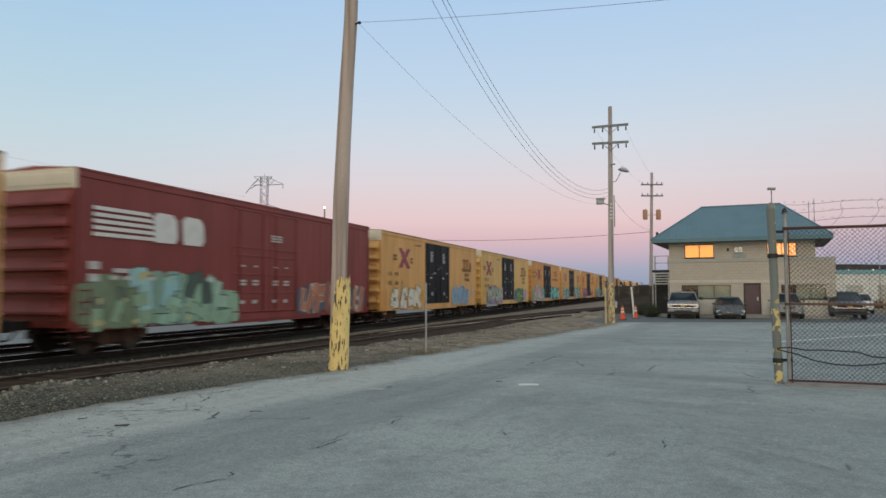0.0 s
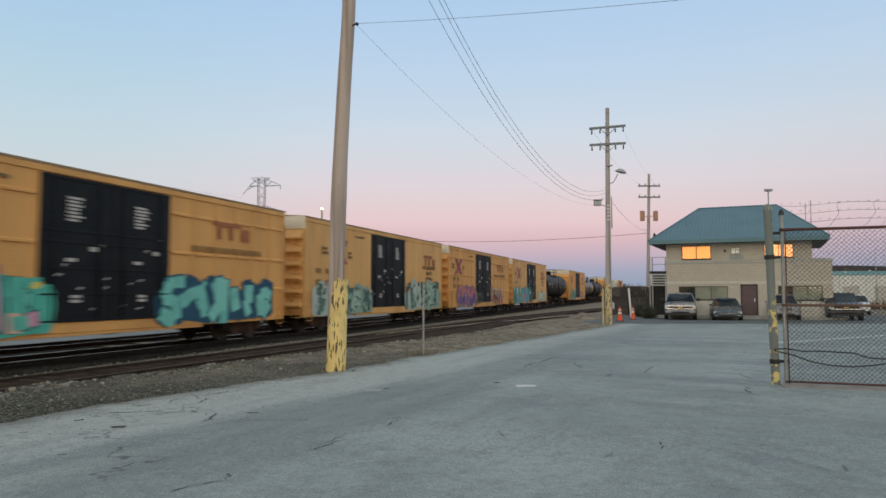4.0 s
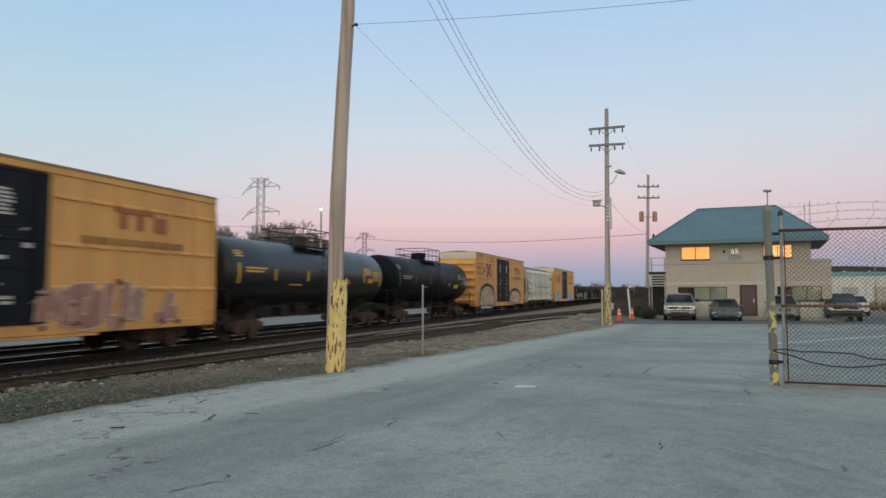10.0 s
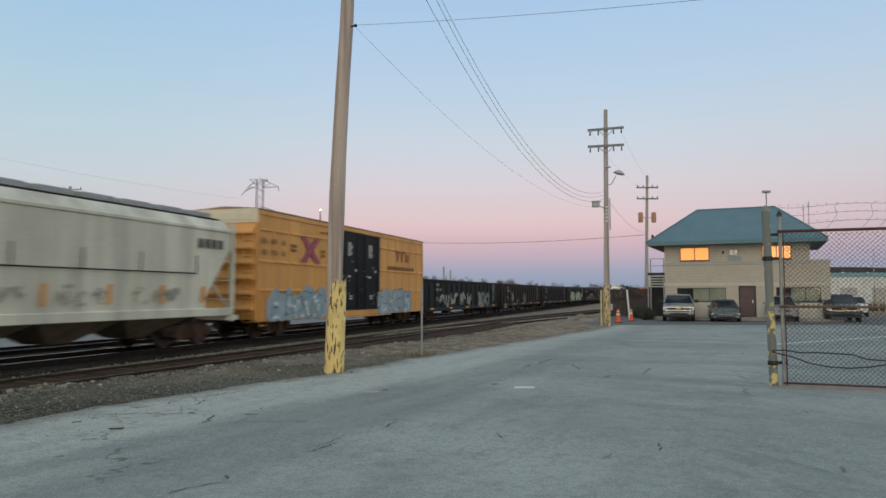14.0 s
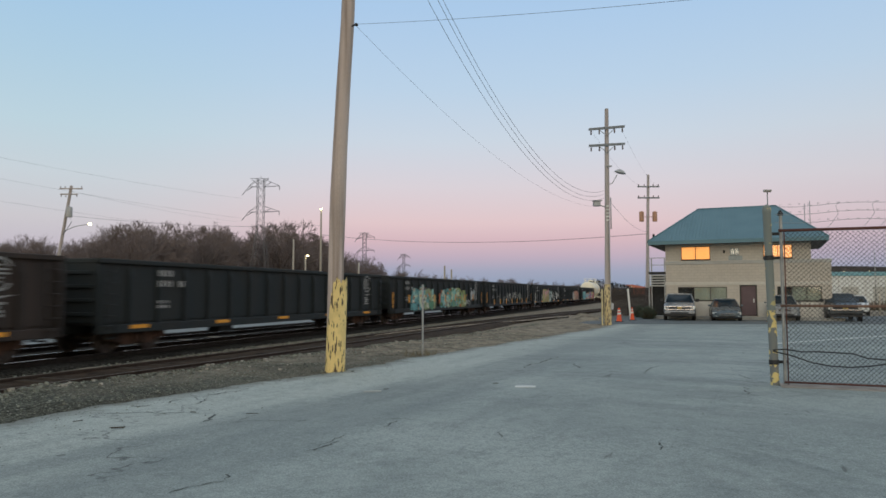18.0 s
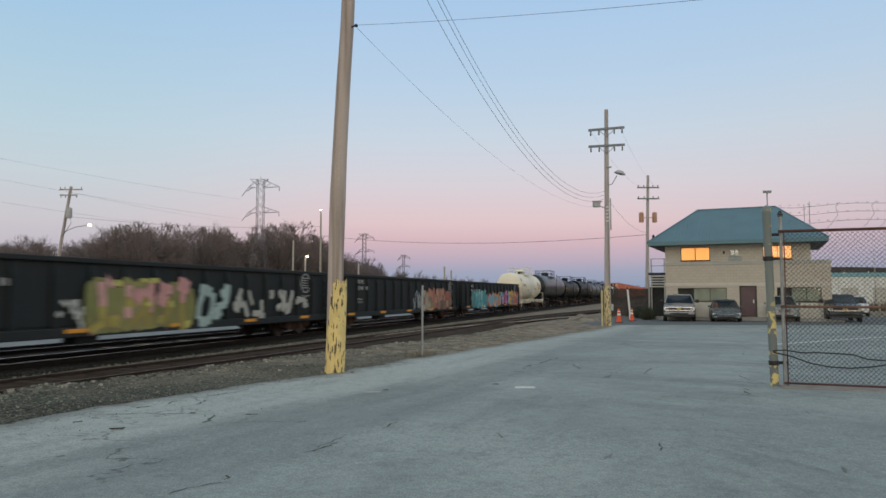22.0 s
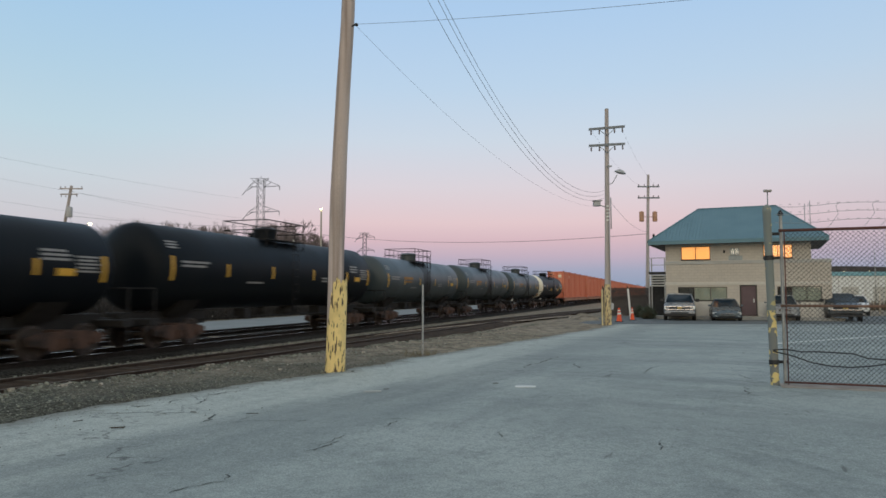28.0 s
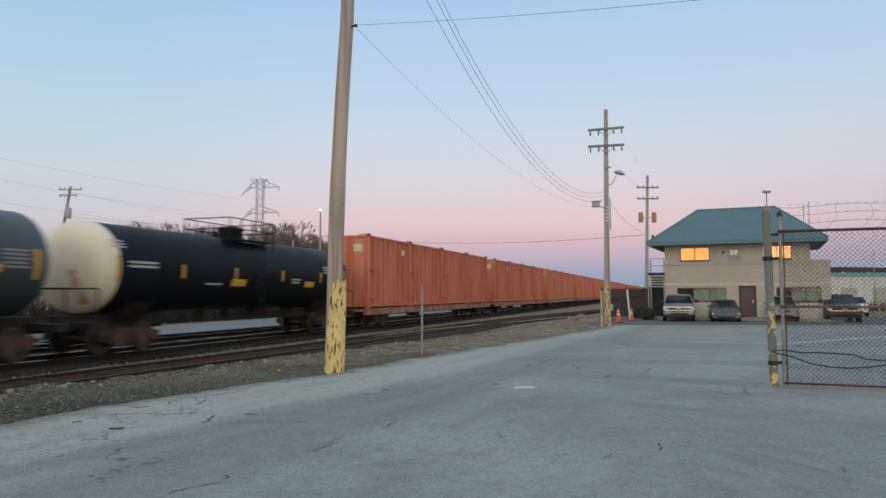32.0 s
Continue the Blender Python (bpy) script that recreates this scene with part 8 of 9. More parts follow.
def office():
    o = thing("yard_office", OFFICE, "two-storey tan block yard office with a blue-green hipped metal roof", "building")
    L1, L2, D = 10.65, 9.48, 8.0
    low = [(0.84, 4.14, 1.02, 1.98), (7.35, 10.05, 1.02, 2.0), (4.97, 6.08, -0.05, 2.12)]
    s = Shape()
    wall_with_holes(s, 0, L1, -0.4, 3.62, low, 0.0, 0.25)
    s.box(0, 0.25, 0.25, D, -0.4, 3.62); s.box(L1 - 0.25, L1, 0.25, D, -0.4, 3.62); s.box(0.25, L1 - 0.25, D - 0.25, D, -0.4, 3.62)
    part("lower_wall", weld(s), STUCCO2, o)
    up = [(1.1, 3.08, 3.95, 4.9), (6.53, 8.35, 3.95, 4.9), (4.4, 5.0, 4.25, 4.72)]
    s = Shape()
    wall_with_holes(s, 0.0, L2, 3.62, 5.05, up, 0.06, 0.31)
    s.box(0.0, 0.25, 0.31, D, 3.62, 5.05); s.box(L2 - 0.25, L2, 0.31, D, 3.62, 5.05); s.box(0.25, L2 - 0.25, D - 0.25, D, 3.62, 5.05)
    part("upper_wall", weld(s), STUCCO, o)
    s = Shape()
    s.box(-0.03, L1 + 0.03, -0.035, 0.0, 2.12, 2.34, 0.01)
    part("belt_course", s, BAND, o)
    s = Shape()
    s.box(-0.04, L1 + 0.05, -0.05, 0.10, 3.62, 3.86, 0.015)
    s.box(L2, L1 + 0.05, 0.1, D, 3.62, 3.72, 0.01)
    part("coping", s, COPING, o)
    s = Shape()
    wall_with_holes(s, 0.02, L1, -0.4, 0.93, [(4.9, 6.15, -0.4, 0.93)], -0.045, 0.0)
    part("wainscot", s, BAND, o, "pale lower wall panels")
    part("floor_slab", Shape().box(0.25, L1 - 0.25, 0.25, D - 0.25, 2.9, 3.1), CONC, o)
    # both upper windows get the emitting orange sheets, no lamp inside
    window(o, *up[0], 2, [GLOWBACK, GLOWBACK])
    window(o, *up[1], 2, [GLOWBACK, GLOWBACK])
    window(o, *up[2], 2, [WHITE, WHITE], mat("pale_blue_frame", (0.42, 0.47, 0.48), 0.6))
    part("panel", Shape().box(4.3, 5.2, 0.02, 0.06, 3.87, 4.18, 0.005), mat("pale_blue_frame", (0.42, 0.47, 0.48), 0.6), o, "pale blue panel under the small window")
    part("wall_lamp", Shape().box(3.95, 4.08, -0.06, 0.06, 4.4, 4.6, 0.02), FRAME, o)
    window(o, *low[0], 3, [HOLLOWDARK, BLIND, BLIND])
    window(o, *low[1], 3, [HOLLOWDARK, BLIND, BLIND])
    d = part("door", Shape().box(5.05, 6.0, 0.06, 0.12, -0.02, 2.05, 0.01), DOORC, o, "closed plum brown door")
    s = Shape()
    s.box(4.97, 5.05, -0.02, 0.14, -0.05, 2.12); s.box(6.0, 6.08, -0.02, 0.14, -0.05, 2.12); s.box(5.05, 6.0, -0.02, 0.14, 2.05, 2.12)
    part("door_frame", s, FRAME, d)
    part("door_handle", Shape().box(5.83, 5.9, 0.0, 0.06, 0.9, 1.15, 0.01), WHITE, d)
    # roof: eaves, four slopes, standing seams
    ex0, ex1, ey0, ey1, ez = -1.05, 10.5, -1.2, D + 1.2, 5.05
    rx0, rx1, ry, rz = 2.0, 7.45, 4.0, 8.05
    s = Shape()
    top = ez + 0.24
    for q in ([(ex0, ey0, top), (ex1, ey0, top), (rx1, ry, rz), (rx0, ry, rz)], [(ex1, ey1, top), (ex0, ey1, top), (rx0, ry, rz), (rx1, ry, rz)],
              [(ex0, ey1, top), (ex0, ey0, top), (rx0, ry, rz)], [(ex1, ey0, top), (ex1, ey1, top), (rx1, ry, rz)]):
        s.poly(q)
    r = part("roof", s, ROOFBLUE, o)
    s = Shape()
    s.box(ex0, ex1, ey0, ey0 + 0.05, ez - 0.02, top); s.box(ex0, ex1, ey1 - 0.05, ey1, ez - 0.02, top)
    s.box(ex0, ex0 + 0.05, ey0 + 0.05, ey1 - 0.05, ez - 0.02, top); s.box(ex1 - 0.05, ex1, ey0 + 0.05, ey1 - 0.05, ez - 0.02, top)
    part("fascia", s, ROOFBLUE, r)
    part("soffit", Shape().box(ex0 + 0.05, ex1 - 0.05, ey0 + 0.05, ey1 - 0.05, ez, ez + 0.03), FRAME, r)
    seam_n = 50
    for i in range(1, seam_n):
        x = ex0 + (ex1 - ex0) * i / seam_n
        if x < rx0:
            k = (x - ex0) / (rx0 - ex0)
        elif x > rx1:
            k = (ex1 - x) / (ex1 - rx1)
        else:
            k = 1.0
        k *= 0.995
        y1, z1 = ey0 + (ry - ey0) * k, top + (rz - top) * k
        s = Shape()
        s.quad_loop([[(x - 0.012, y, z), (x + 0.012, y, z), (x + 0.012, y - 0.015, z + 0.035), (x - 0.012, y - 0.015, z + 0.035)] for y, z in ((ey0, top), (y1, z1))], smooth=False)
        part("seam", s, ROOFBLUE, r)
    for a, b in (((ex0, ey0), (rx0, ry)), ((ex1, ey0), (rx1, ry)), ((ex0, ey1), (rx0, ry)), ((ex1, ey1), (rx1, ry))):
        part("hip_cap", Shape().tube((*a, top), (*b, rz), 0.06, n=6), ROOFBLUE, r)
    part("ridge_cap", Shape().tube((rx0, ry, rz), (rx1, ry, rz), 0.07, n=6), ROOFBLUE, r)
    for x, z1 in ((9.35, 8.1), (9.7, 8.3)):
        part("antenna", Shape().tube((x, 4.0, 5.6), (x, 4.0, z1), 0.025, n=6).tube((x - 0.12, 4.0, z1 - 0.35), (x + 0.12, 4.0, z1 - 0.35), 0.015, n=5), M_STEEL, r)
    # outside stair on the end wall
    st = part("stair_landing", Shape().box(-1.25, -0.02, 0.2, 1.6, 2.95, 3.12, 0.01), M_DARKSTEEL, o, "steel landing of the outside stair")
    for x in (-1.22, -0.1):
        for y in (0.25, 1.55):
            part("stair_post", Shape().box(x - 0.04, x + 0.04, y - 0.04, y + 0.04, -0.4, 4.15), M_STEEL, st)
    for z in (3.6, 4.12):
        part("guard_rail", Shape().box(-1.22, -0.06, 0.22, 0.27, z, z + 0.05), M_STEEL, st)
    for i in range(11):
        z = 2.85 - i * 0.26
        part("tread", Shape().box(-1.15, -0.1, 1.6 + i * 0.26, 1.9 + i * 0.26, z, z + 0.05), COPING if i < 5 else M_DARKSTEEL, st)
    for i in range(5):
        z = 2.86 - i * 0.19
        part("stair_slat", Shape().box(-1.2, -0.08, 0.22, 0.25, z - 0.05, z + 0.04), COPING, st)
    # added dark sheet stands in for the dark hollow under the landing
    part("stair_dark_sheet", Shape().box(-1.2, -0.06, 1.62, 1.66, -0.4, 2.9), HOLLOWDARK, st)
    # pavement before the wall
    s = Shape().prism([(-1.4, -1.3), (L1 + 0.6, -1.3), (L1 + 0.6, -0.05), (-1.4, -0.05)], -0.4, -0.08, "z")
    solid("sidewalk", s, CONC, "pale concrete sidewalk along the office", "sidewalk", kind="structure", at=OFFICE)


office()


def slat_fence():
    f = thing("slat_fence", pose(13.3, 58.0, -0.35, 0, 0, 3), "dark slatted fence beside the yard office", "fence")
    m = mat("dark_slats", (0.075, 0.064, 0.06), 0.85, 0, 0.3, 3, 30, 0.1)
    L = 4.2
    sl = Shape().box(-0.045, 0.045, -0.01, 0.01, 0.05, 2.35, 0.003).mesh("slat", m)
    for i in range(40):
        part("slat", sl, m, f, at=pose(0.05 + i * L / 40, 0, random.Random(i).uniform(-0.04, 0.04)))
    for x in (0, L / 2, L):
        part("post", Shape().tube((x, 0.05, -0.2), (x, 0.05, 2.5), 0.04, n=8), M_DARKSTEEL, f)
    for z in (0.3, 2.1):
        part("rail", Shape().tube((0, 0.04, z), (L, 0.04, z), 0.025, n=6), M_DARKSTEEL, f)
    rnd = random.Random(5)
    for k, (bx, by) in enumerate(((14.55, 49.8), (14.95, 50.3), (15.2, 54.0))):
        s = Shape()
        leaves = Shape()
        for i in range(900):
            a, e = rnd.uniform(0, 6.28), rnd.uniform(0.1, 1.5)
            q = rnd.uniform(0.35, 0.62)
            c = Vector((bx + q * math.cos(a) * math.cos(e), by + q * math.sin(a) * math.cos(e), -0.3 + 1.55 * q * math.sin(e) * rnd.uniform(0.8, 1.1)))
            u = Vector((rnd.gauss(0, 1), rnd.gauss(0, 1), rnd.gauss(0, 1))).normalized()
            w = u.orthogonal().normalized()
            leaves.poly([c - u * 0.05, c + w * 0.022, c + u * 0.05, c - w * 0.022])
        for i in range(220):
            a, r = rnd.uniform(0, 6.28), rnd.random() ** 0.5 * 0.55
            x, y = bx + r * math.cos(a), by + r * math.sin(a)
            h = 0.9 * (1 - r * r * 1.6) * rnd.uniform(0.6, 1.1)
            s.tube((bx + 0.2 * math.cos(a), by + 0.2 * math.sin(a), -0.35), (x, y, -0.35 + max(0.2, h)), 0.012, 0.004, 3)
        sh = thing("shrub", pose(0, 0, 0), "low dark green shrub by the office fence", "shrub", "shrubs by the fence")
        part("branches", s, mat("bare_shrub", (0.10, 0.085, 0.05), 0.9), sh)
        tagged(part("leaves", leaves, mat("dark_leaves", (0.05, 0.07, 0.04), 0.7), sh), kind="stuff")


slat_fence()

# ---- parked vehicles ----
TYRE = mat("tyre_rubber", (0.02, 0.02, 0.02), 0.85)
RIM = mat("alloy_rim", (0.45, 0.45, 0.46), 0.35, 0.9)
CARGLASS = mat("tinted_car_glass", (0.02, 0.032, 0.045), 0.12, 0, 0.05, 3, 30, 0, gloss=0.45)
CHROME = mat("chrome", (0.60, 0.60, 0.60), 0.25, 1.0, 0.05, 3, 30, 0)
HEADLAMP = mat("headlamp_lens", (0.88, 0.9, 0.88), 0.15, 0.0, 0.05, 3, 30, 0)
BLACKTRIM = mat("black_trim", (0.02, 0.02, 0.022), 0.5)


def car_paint(name, c, metal=0.4):
    return mat(name, c, 0.28, metal, 0.05, 3, 80, 0.0)


def ring_body(x, w, z0, z1, tuck=0.06, crown=0.05, n=5):
    """A cross-section of a car body at x: width w, from z0 to z1."""
    h = w / 2
    r = min(0.14, (z1 - z0) * 0.25)
    pts = [(x, -h + tuck, z0), (x, -h, z0 + r), (x, -h, z1 - r * 1.2), (x, -h + r * 0.35, z1 - r * 0.3), (x, -h + r, z1)]
    pts += [(x, 0, z1 + crown)]
    pts += [(x, -p[1], p[2]) for p in reversed(pts[:5])]
    return pts


def vehicle(kind, x, y, turn, paint, label):
    """Nose at local x = 0, tail towards +x."""
    L, W, H, wr = {"pickup": (5.7, 2.04, 1.78, 0.41), "sedan": (4.8, 1.86, 1.43, 0.33), "suv": (4.75, 1.9, 1.68, 0.36)}[kind]
    v = thing({"pickup": "pickup_truck", "sedan": "sedan", "suv": "sport_utility_vehicle"}[kind], pose(x, y, lot_z(x, y) + 0.012, 0, 0, turn), label,
              {"pickup": "pickup truck", "sedan": "car", "suv": "car"}[kind], "parked vehicles")
    big = kind == "pickup"
    # nose: metres back, share of the width, underside, top
    nose = {"pickup": [(-0.02, 0.84, 0.5, 0.95), (0.03, 0.93, 0.44, 1.02), (0.2, 0.97, 0.42, 1.07), (0.8, 1.0, 0.42, 1.13), (1.35, 1.0, 0.42, 1.17)],
            "sedan": [(-0.06, 0.5, 0.3, 0.50), (-0.02, 0.68, 0.24, 0.56), (0.08, 0.82, 0.22, 0.62), (0.25, 0.92, 0.22, 0.67), (0.6, 0.98, 0.22, 0.76), (1.2, 1.0, 0.22, 0.87)],
            "suv": [(-0.04, 0.7, 0.4, 0.82), (0.0, 0.84, 0.34, 0.88), (0.12, 0.93, 0.32, 0.93), (0.5, 0.99, 0.32, 0.99), (1.15, 1.0, 0.32, 1.06)]}[kind]
    low, belt = nose[-1][2], nose[-1][3] + 0.03
    hood = nose[1][3]
    st = [(a, W * k, c, d) for a, k, c, d in nose] + [(L * 0.5, W, low, belt), (L - 0.5, W, low, belt), (L - 0.12, W * 0.95, low, belt - 0.03), (L, W * 0.88, low + 0.1, belt - 0.1)]
    part("body", Shape().quad_loop([ring_body(*r) for r in st]), paint, v)
    ws = {"pickup": 1.3, "sedan": 1.2, "suv": 1.2}[kind]
    roof0, roof1, back = {"pickup": (2.1, 3.5, 3.75), "sedan": (2.15, 3.1, 4.2), "suv": (1.95, 4.2, 4.6)}[kind]
    tw = W * (0.74 if big else 0.68)

    rt = H - 0.06

    def house(k):
        """An outline of the cabin at the height k (0 belt, 1 roof), with a bowed windscreen and rounded corners."""
        e = 1 - (1 - k) ** 1.25
        f, r_ = ws + (roof0 - ws) * e, back + (roof1 - back) * e
        w = W * 0.455 + (tw / 2 - W * 0.455) * k ** 1.3
        z = belt - 0.04 + (rt - belt + 0.04) * k
        out = []
        for i in range(9):
            v = -1 + i / 4
            out.append((f + 0.2 * abs(v) ** 2.6, v * w, z))
        for i in range(5):
            v = 1 - i / 2
            out.append((r_ - 0.08 * abs(v) ** 3, v * w, z))
        return out
    part("glasshouse", Shape().quad_loop([house(k) for k in (0, 0.3, 0.6, 0.85, 1.0)]), CARGLASS, v, "dark tinted windows")
    s = Shape()
    top = [(p[0], p[1] * 1.01, p[2]) for p in house(1.0)]
    mid = [(roof0 + (p[0] - roof0) * 1.0, p[1] * 0.96, rt + 0.045) for p in house(1.0)]
    cen = [((roof0 + roof1) / 2 + (p[0] - (roof0 + roof1) / 2) * 0.8, p[1] * 0.7, rt + 0.075) for p in house(1.0)]
    s.quad_loop([[(p[0], p[1], p[2] - 0.05) for p in top], top, mid, cen])
    for i, j in ((0, 0), (8, 8), (9, 9), (13, 13)):
        s.line([(p[0] + (0.02 if i < 9 else -0.02), p[1], p[2]) for p in (house(k)[i] for k in (0, 0.3, 0.6, 0.85, 1.0))], 0.05, 6)
    for sg in (-1, 1):
        s.tube(((ws + back) / 2 + 0.2, sg * W * 0.457, belt - 0.03), ((roof0 + roof1) / 2 + 0.15, sg * tw / 2, rt), 0.04, 0.035, 6)
    part("roof", s, paint, v)
    for wx in (1.0 if big else 0.92, L - (1.25 if big else 0.95)):
        for sg in (-1, 1):
            w = part("wheel", Shape().lathe([(wr * 0.62, -0.11), (wr * 0.95, -0.11), (wr, -0.07), (wr, 0.07), (wr * 0.95, 0.11), (wr * 0.62, 0.11)], n=22, axis="y"), TYRE, v, at=pose(wx, sg * (W / 2 - 0.12), wr))
            part("rim", Shape().lathe([(0.04, sg * 0.09), (wr * 0.3, sg * 0.085), (wr * 0.55, sg * 0.07), (wr * 0.64, sg * 0.105), (wr * 0.64, -sg * 0.1)], n=22, axis="y"), RIM, w)
            part("wheel_arch", Shape().lathe([(wr * 1.02, sg * 0.125), (wr * 1.18, sg * 0.128), (wr * 1.2, sg * 0.02), (wr * 1.02, sg * 0.02)], n=22, axis="y"), BLACKTRIM, v, at=pose(wx, sg * (W / 2 - 0.12), wr))
    if big:
        part("grille", Shape().box(-0.03, 0.05, -W * 0.33, W * 0.33, 0.64, 0.97, 0.02), BLACKTRIM, v)
        for z, h in ((0.94, 0.05), (0.74, 0.045)):
            part("grille_bar", Shape().box(-0.06, 0.02, -W * 0.43, W * 0.43, z - h, z + h * 0.6, 0.015), CHROME, v, "chrome grille bar")
        part("badge", Shape().box(-0.075, -0.05, -0.14, 0.14, 0.80, 0.87, 0.01), mat("badge_gold", (0.6, 0.45, 0.16), 0.4, 0.6), v)
    else:
        g0, g1 = (0.40, 0.52) if kind == "sedan" else (0.62, 0.8)
        part("grille", Shape().box(-0.085 if kind == "sedan" else -0.06, 0.05, -W * 0.2, W * 0.2, g0, g1, 0.03), BLACKTRIM, v)
        part("grille_bar", Shape().box(-0.1 if kind == "sedan" else -0.075, 0.0, -W * 0.19, W * 0.19, (g0 + g1) / 2 - 0.015, (g0 + g1) / 2 + 0.015, 0.01), CHROME, v, "chrome grille bar")
    for sg in (-1, 1):
        if big:
            lens = Shape().box(-0.02, 0.25, sg * W * 0.345, sg * W * 0.475, 0.74, 0.95, 0.02)
        else:
            za = {"sedan": 0.5, "suv": 0.7}[kind]
            lens = Shape().quad_loop([[(px, sg * W * py, za + pz) for pz in (-0.05 * k, 0.05 * k)] + [(px + 0.12, sg * W * py, za + pz) for pz in (0.05 * k, -0.05 * k)] for px, py, k in ((-0.03, 0.25, 0.7), (0.0, 0.34, 1.2), (0.1, 0.42, 1.5), (0.3, 0.472, 1.3))], smooth=False)
        part("headlight", lens, HEADLAMP, v, "clear headlight lens")
        part("fog_lamp", Shape().box(-0.05, 0.03, sg * W * 0.33, sg * W * 0.40, low + 0.06, low + 0.12, 0.01), HEADLAMP, v)
        part("mirror", Shape().box(ws + 0.3, ws + 0.45, sg * (W / 2 + 0.01), sg * (W / 2 + (0.26 if big else 0.17)), belt + 0.02, belt + (0.24 if big else 0.14), 0.03), BLACKTRIM if big else paint, v)
    part("bumper", Shape().box(-0.1 if big else -0.07, 0.15, -W * 0.47, W * 0.47, 0.44 if big else low + 0.02, 0.62 if big else low + 0.12, 0.04), paint, v)
    part("air_dam", Shape().box(-0.05, 0.2, -W * 0.44, W * 0.44, low - 0.14 if big else low - 0.06, low + 0.02, 0.03), BLACKTRIM, v)
    part("lower_intake", Shape().box(-0.12 if big else -0.085, 0.05, -W * 0.28, W * 0.28, low + 0.06 if big else low + 0.05, low + 0.14 if big else low + 0.13, 0.02), BLACKTRIM, v)
    part("underbody", Shape().box(0.3, L - 0.3, -W * 0.4, W * 0.4, 0.2 if not big else 0.3, low + 0.1), BLACKTRIM, v)
    if big:
        s = Shape()
        s.box(back + 0.1, L - 0.1, -W * 0.46, W * 0.46, belt - 0.12, belt - 0.02)
        part("bed_cover", s, BLACKTRIM, v)
    s = Shape()
    s.line([(ws + 0.02, -0.5, belt + 0.02), (ws + 0.15, 0.0, belt + 0.1), (ws + 0.2, 0.5, belt + 0.13)], 0.012, 5)
    part("wiper", s, BLACKTRIM, v)
    return v


FACING = math.degrees(math.atan2(0.9063, 0.4226))
vehicle("pickup", 15.67, 46.2, FACING + 6, car_paint("silver_paint", (0.27, 0.29, 0.315), 0.3), "silver pickup truck with a chrome grille, parked nose out")
vehicle("sedan", 18.45, 45.3, FACING + 6, car_paint("slate_paint", (0.10, 0.13, 0.155), 0.3), "dark slate blue sedan parked beside the pickup")
vehicle("suv", 22.35, 45.6, FACING + 4, car_paint("grey_blue_paint", (0.24, 0.26, 0.28), 0.25), "grey sport utility vehicle parked behind the chain-link gate")
vehicle("pickup", 25.75, 44.6, FACING + 3, car_paint("near_black_paint", (0.04, 0.05, 0.056), 0.2), "dark pickup truck parked behind the chain-link gate")

vehicle("suv", 34.7, 58.5, 60, car_paint("white_car_paint", (0.72, 0.73, 0.72), 0.0), "white sport utility vehicle parked beyond the office corner")

# ---- distance: woods, lattice towers, lamps, buildings ----
BARK = mat("bare_bark", (0.14, 0.115, 0.105), 0.95, 0, 0.3, 2, 20, 0.2)
# twigs paler than the bark: distance haze is put into their colour
TWIG = mat("bare_twigs", (0.205, 0.165, 0.158), 0.95, 0, 0.3, 1, 8, 0)


def tree_meshes(seed, tall):
    """A leafless tree of height 1: trunk with limbs, and a crown of fine twigs."""
    rnd = random.Random(seed)
    trunk, crown = Shape(), Shape()

    def grow(p, d, length, r, depth):
        q = p + d * length
        (trunk if depth < 2 else crown).tube(p, q, r, r * 0.65, 5 if depth < 2 else 3, caps=False)
        if depth >= 5:
            return
        n = {0: rnd.randint(4, 6), 1: rnd.randint(4, 5), 2: rnd.randint(3, 5), 3: rnd.randint(4, 5), 4: rnd.randint(3, 4)}[depth]
        for i in range(n):
            k = rnd.uniform(0.35, 1.0) if depth else rnd.uniform(0.3, 1.0)
            a = rnd.uniform(0, 6.283)
            spread_ = rnd.uniform(0.35, 0.85)
            side = d.orthogonal().normalized()
            side.rotate(Matrix.Rotation(a, 3, d))
            nd = (d * (1 - spread_ * 0.6) + side * spread_ + Vector((0, 0, 0.38))).normalized()
            grow(p + d * length * k, nd, length * rnd.uniform(0.5, 0.72), max(r * 0.48, 0.0008), depth + 1)
        if depth < 2:
            grow(q, (d + Vector((rnd.uniform(-0.2, 0.2), rnd.uniform(-0.2, 0.2), 0.1))).normalized(), length * 0.7, r * 0.6, depth + 1)
    grow(Vector((0, 0, 0)), Vector((rnd.uniform(-0.06, 0.06), 0, 1)).normalized(), 0.36 * tall, 0.014, 0)
    return trunk.mesh("trunk", BARK), crown.mesh("crown", TWIG)


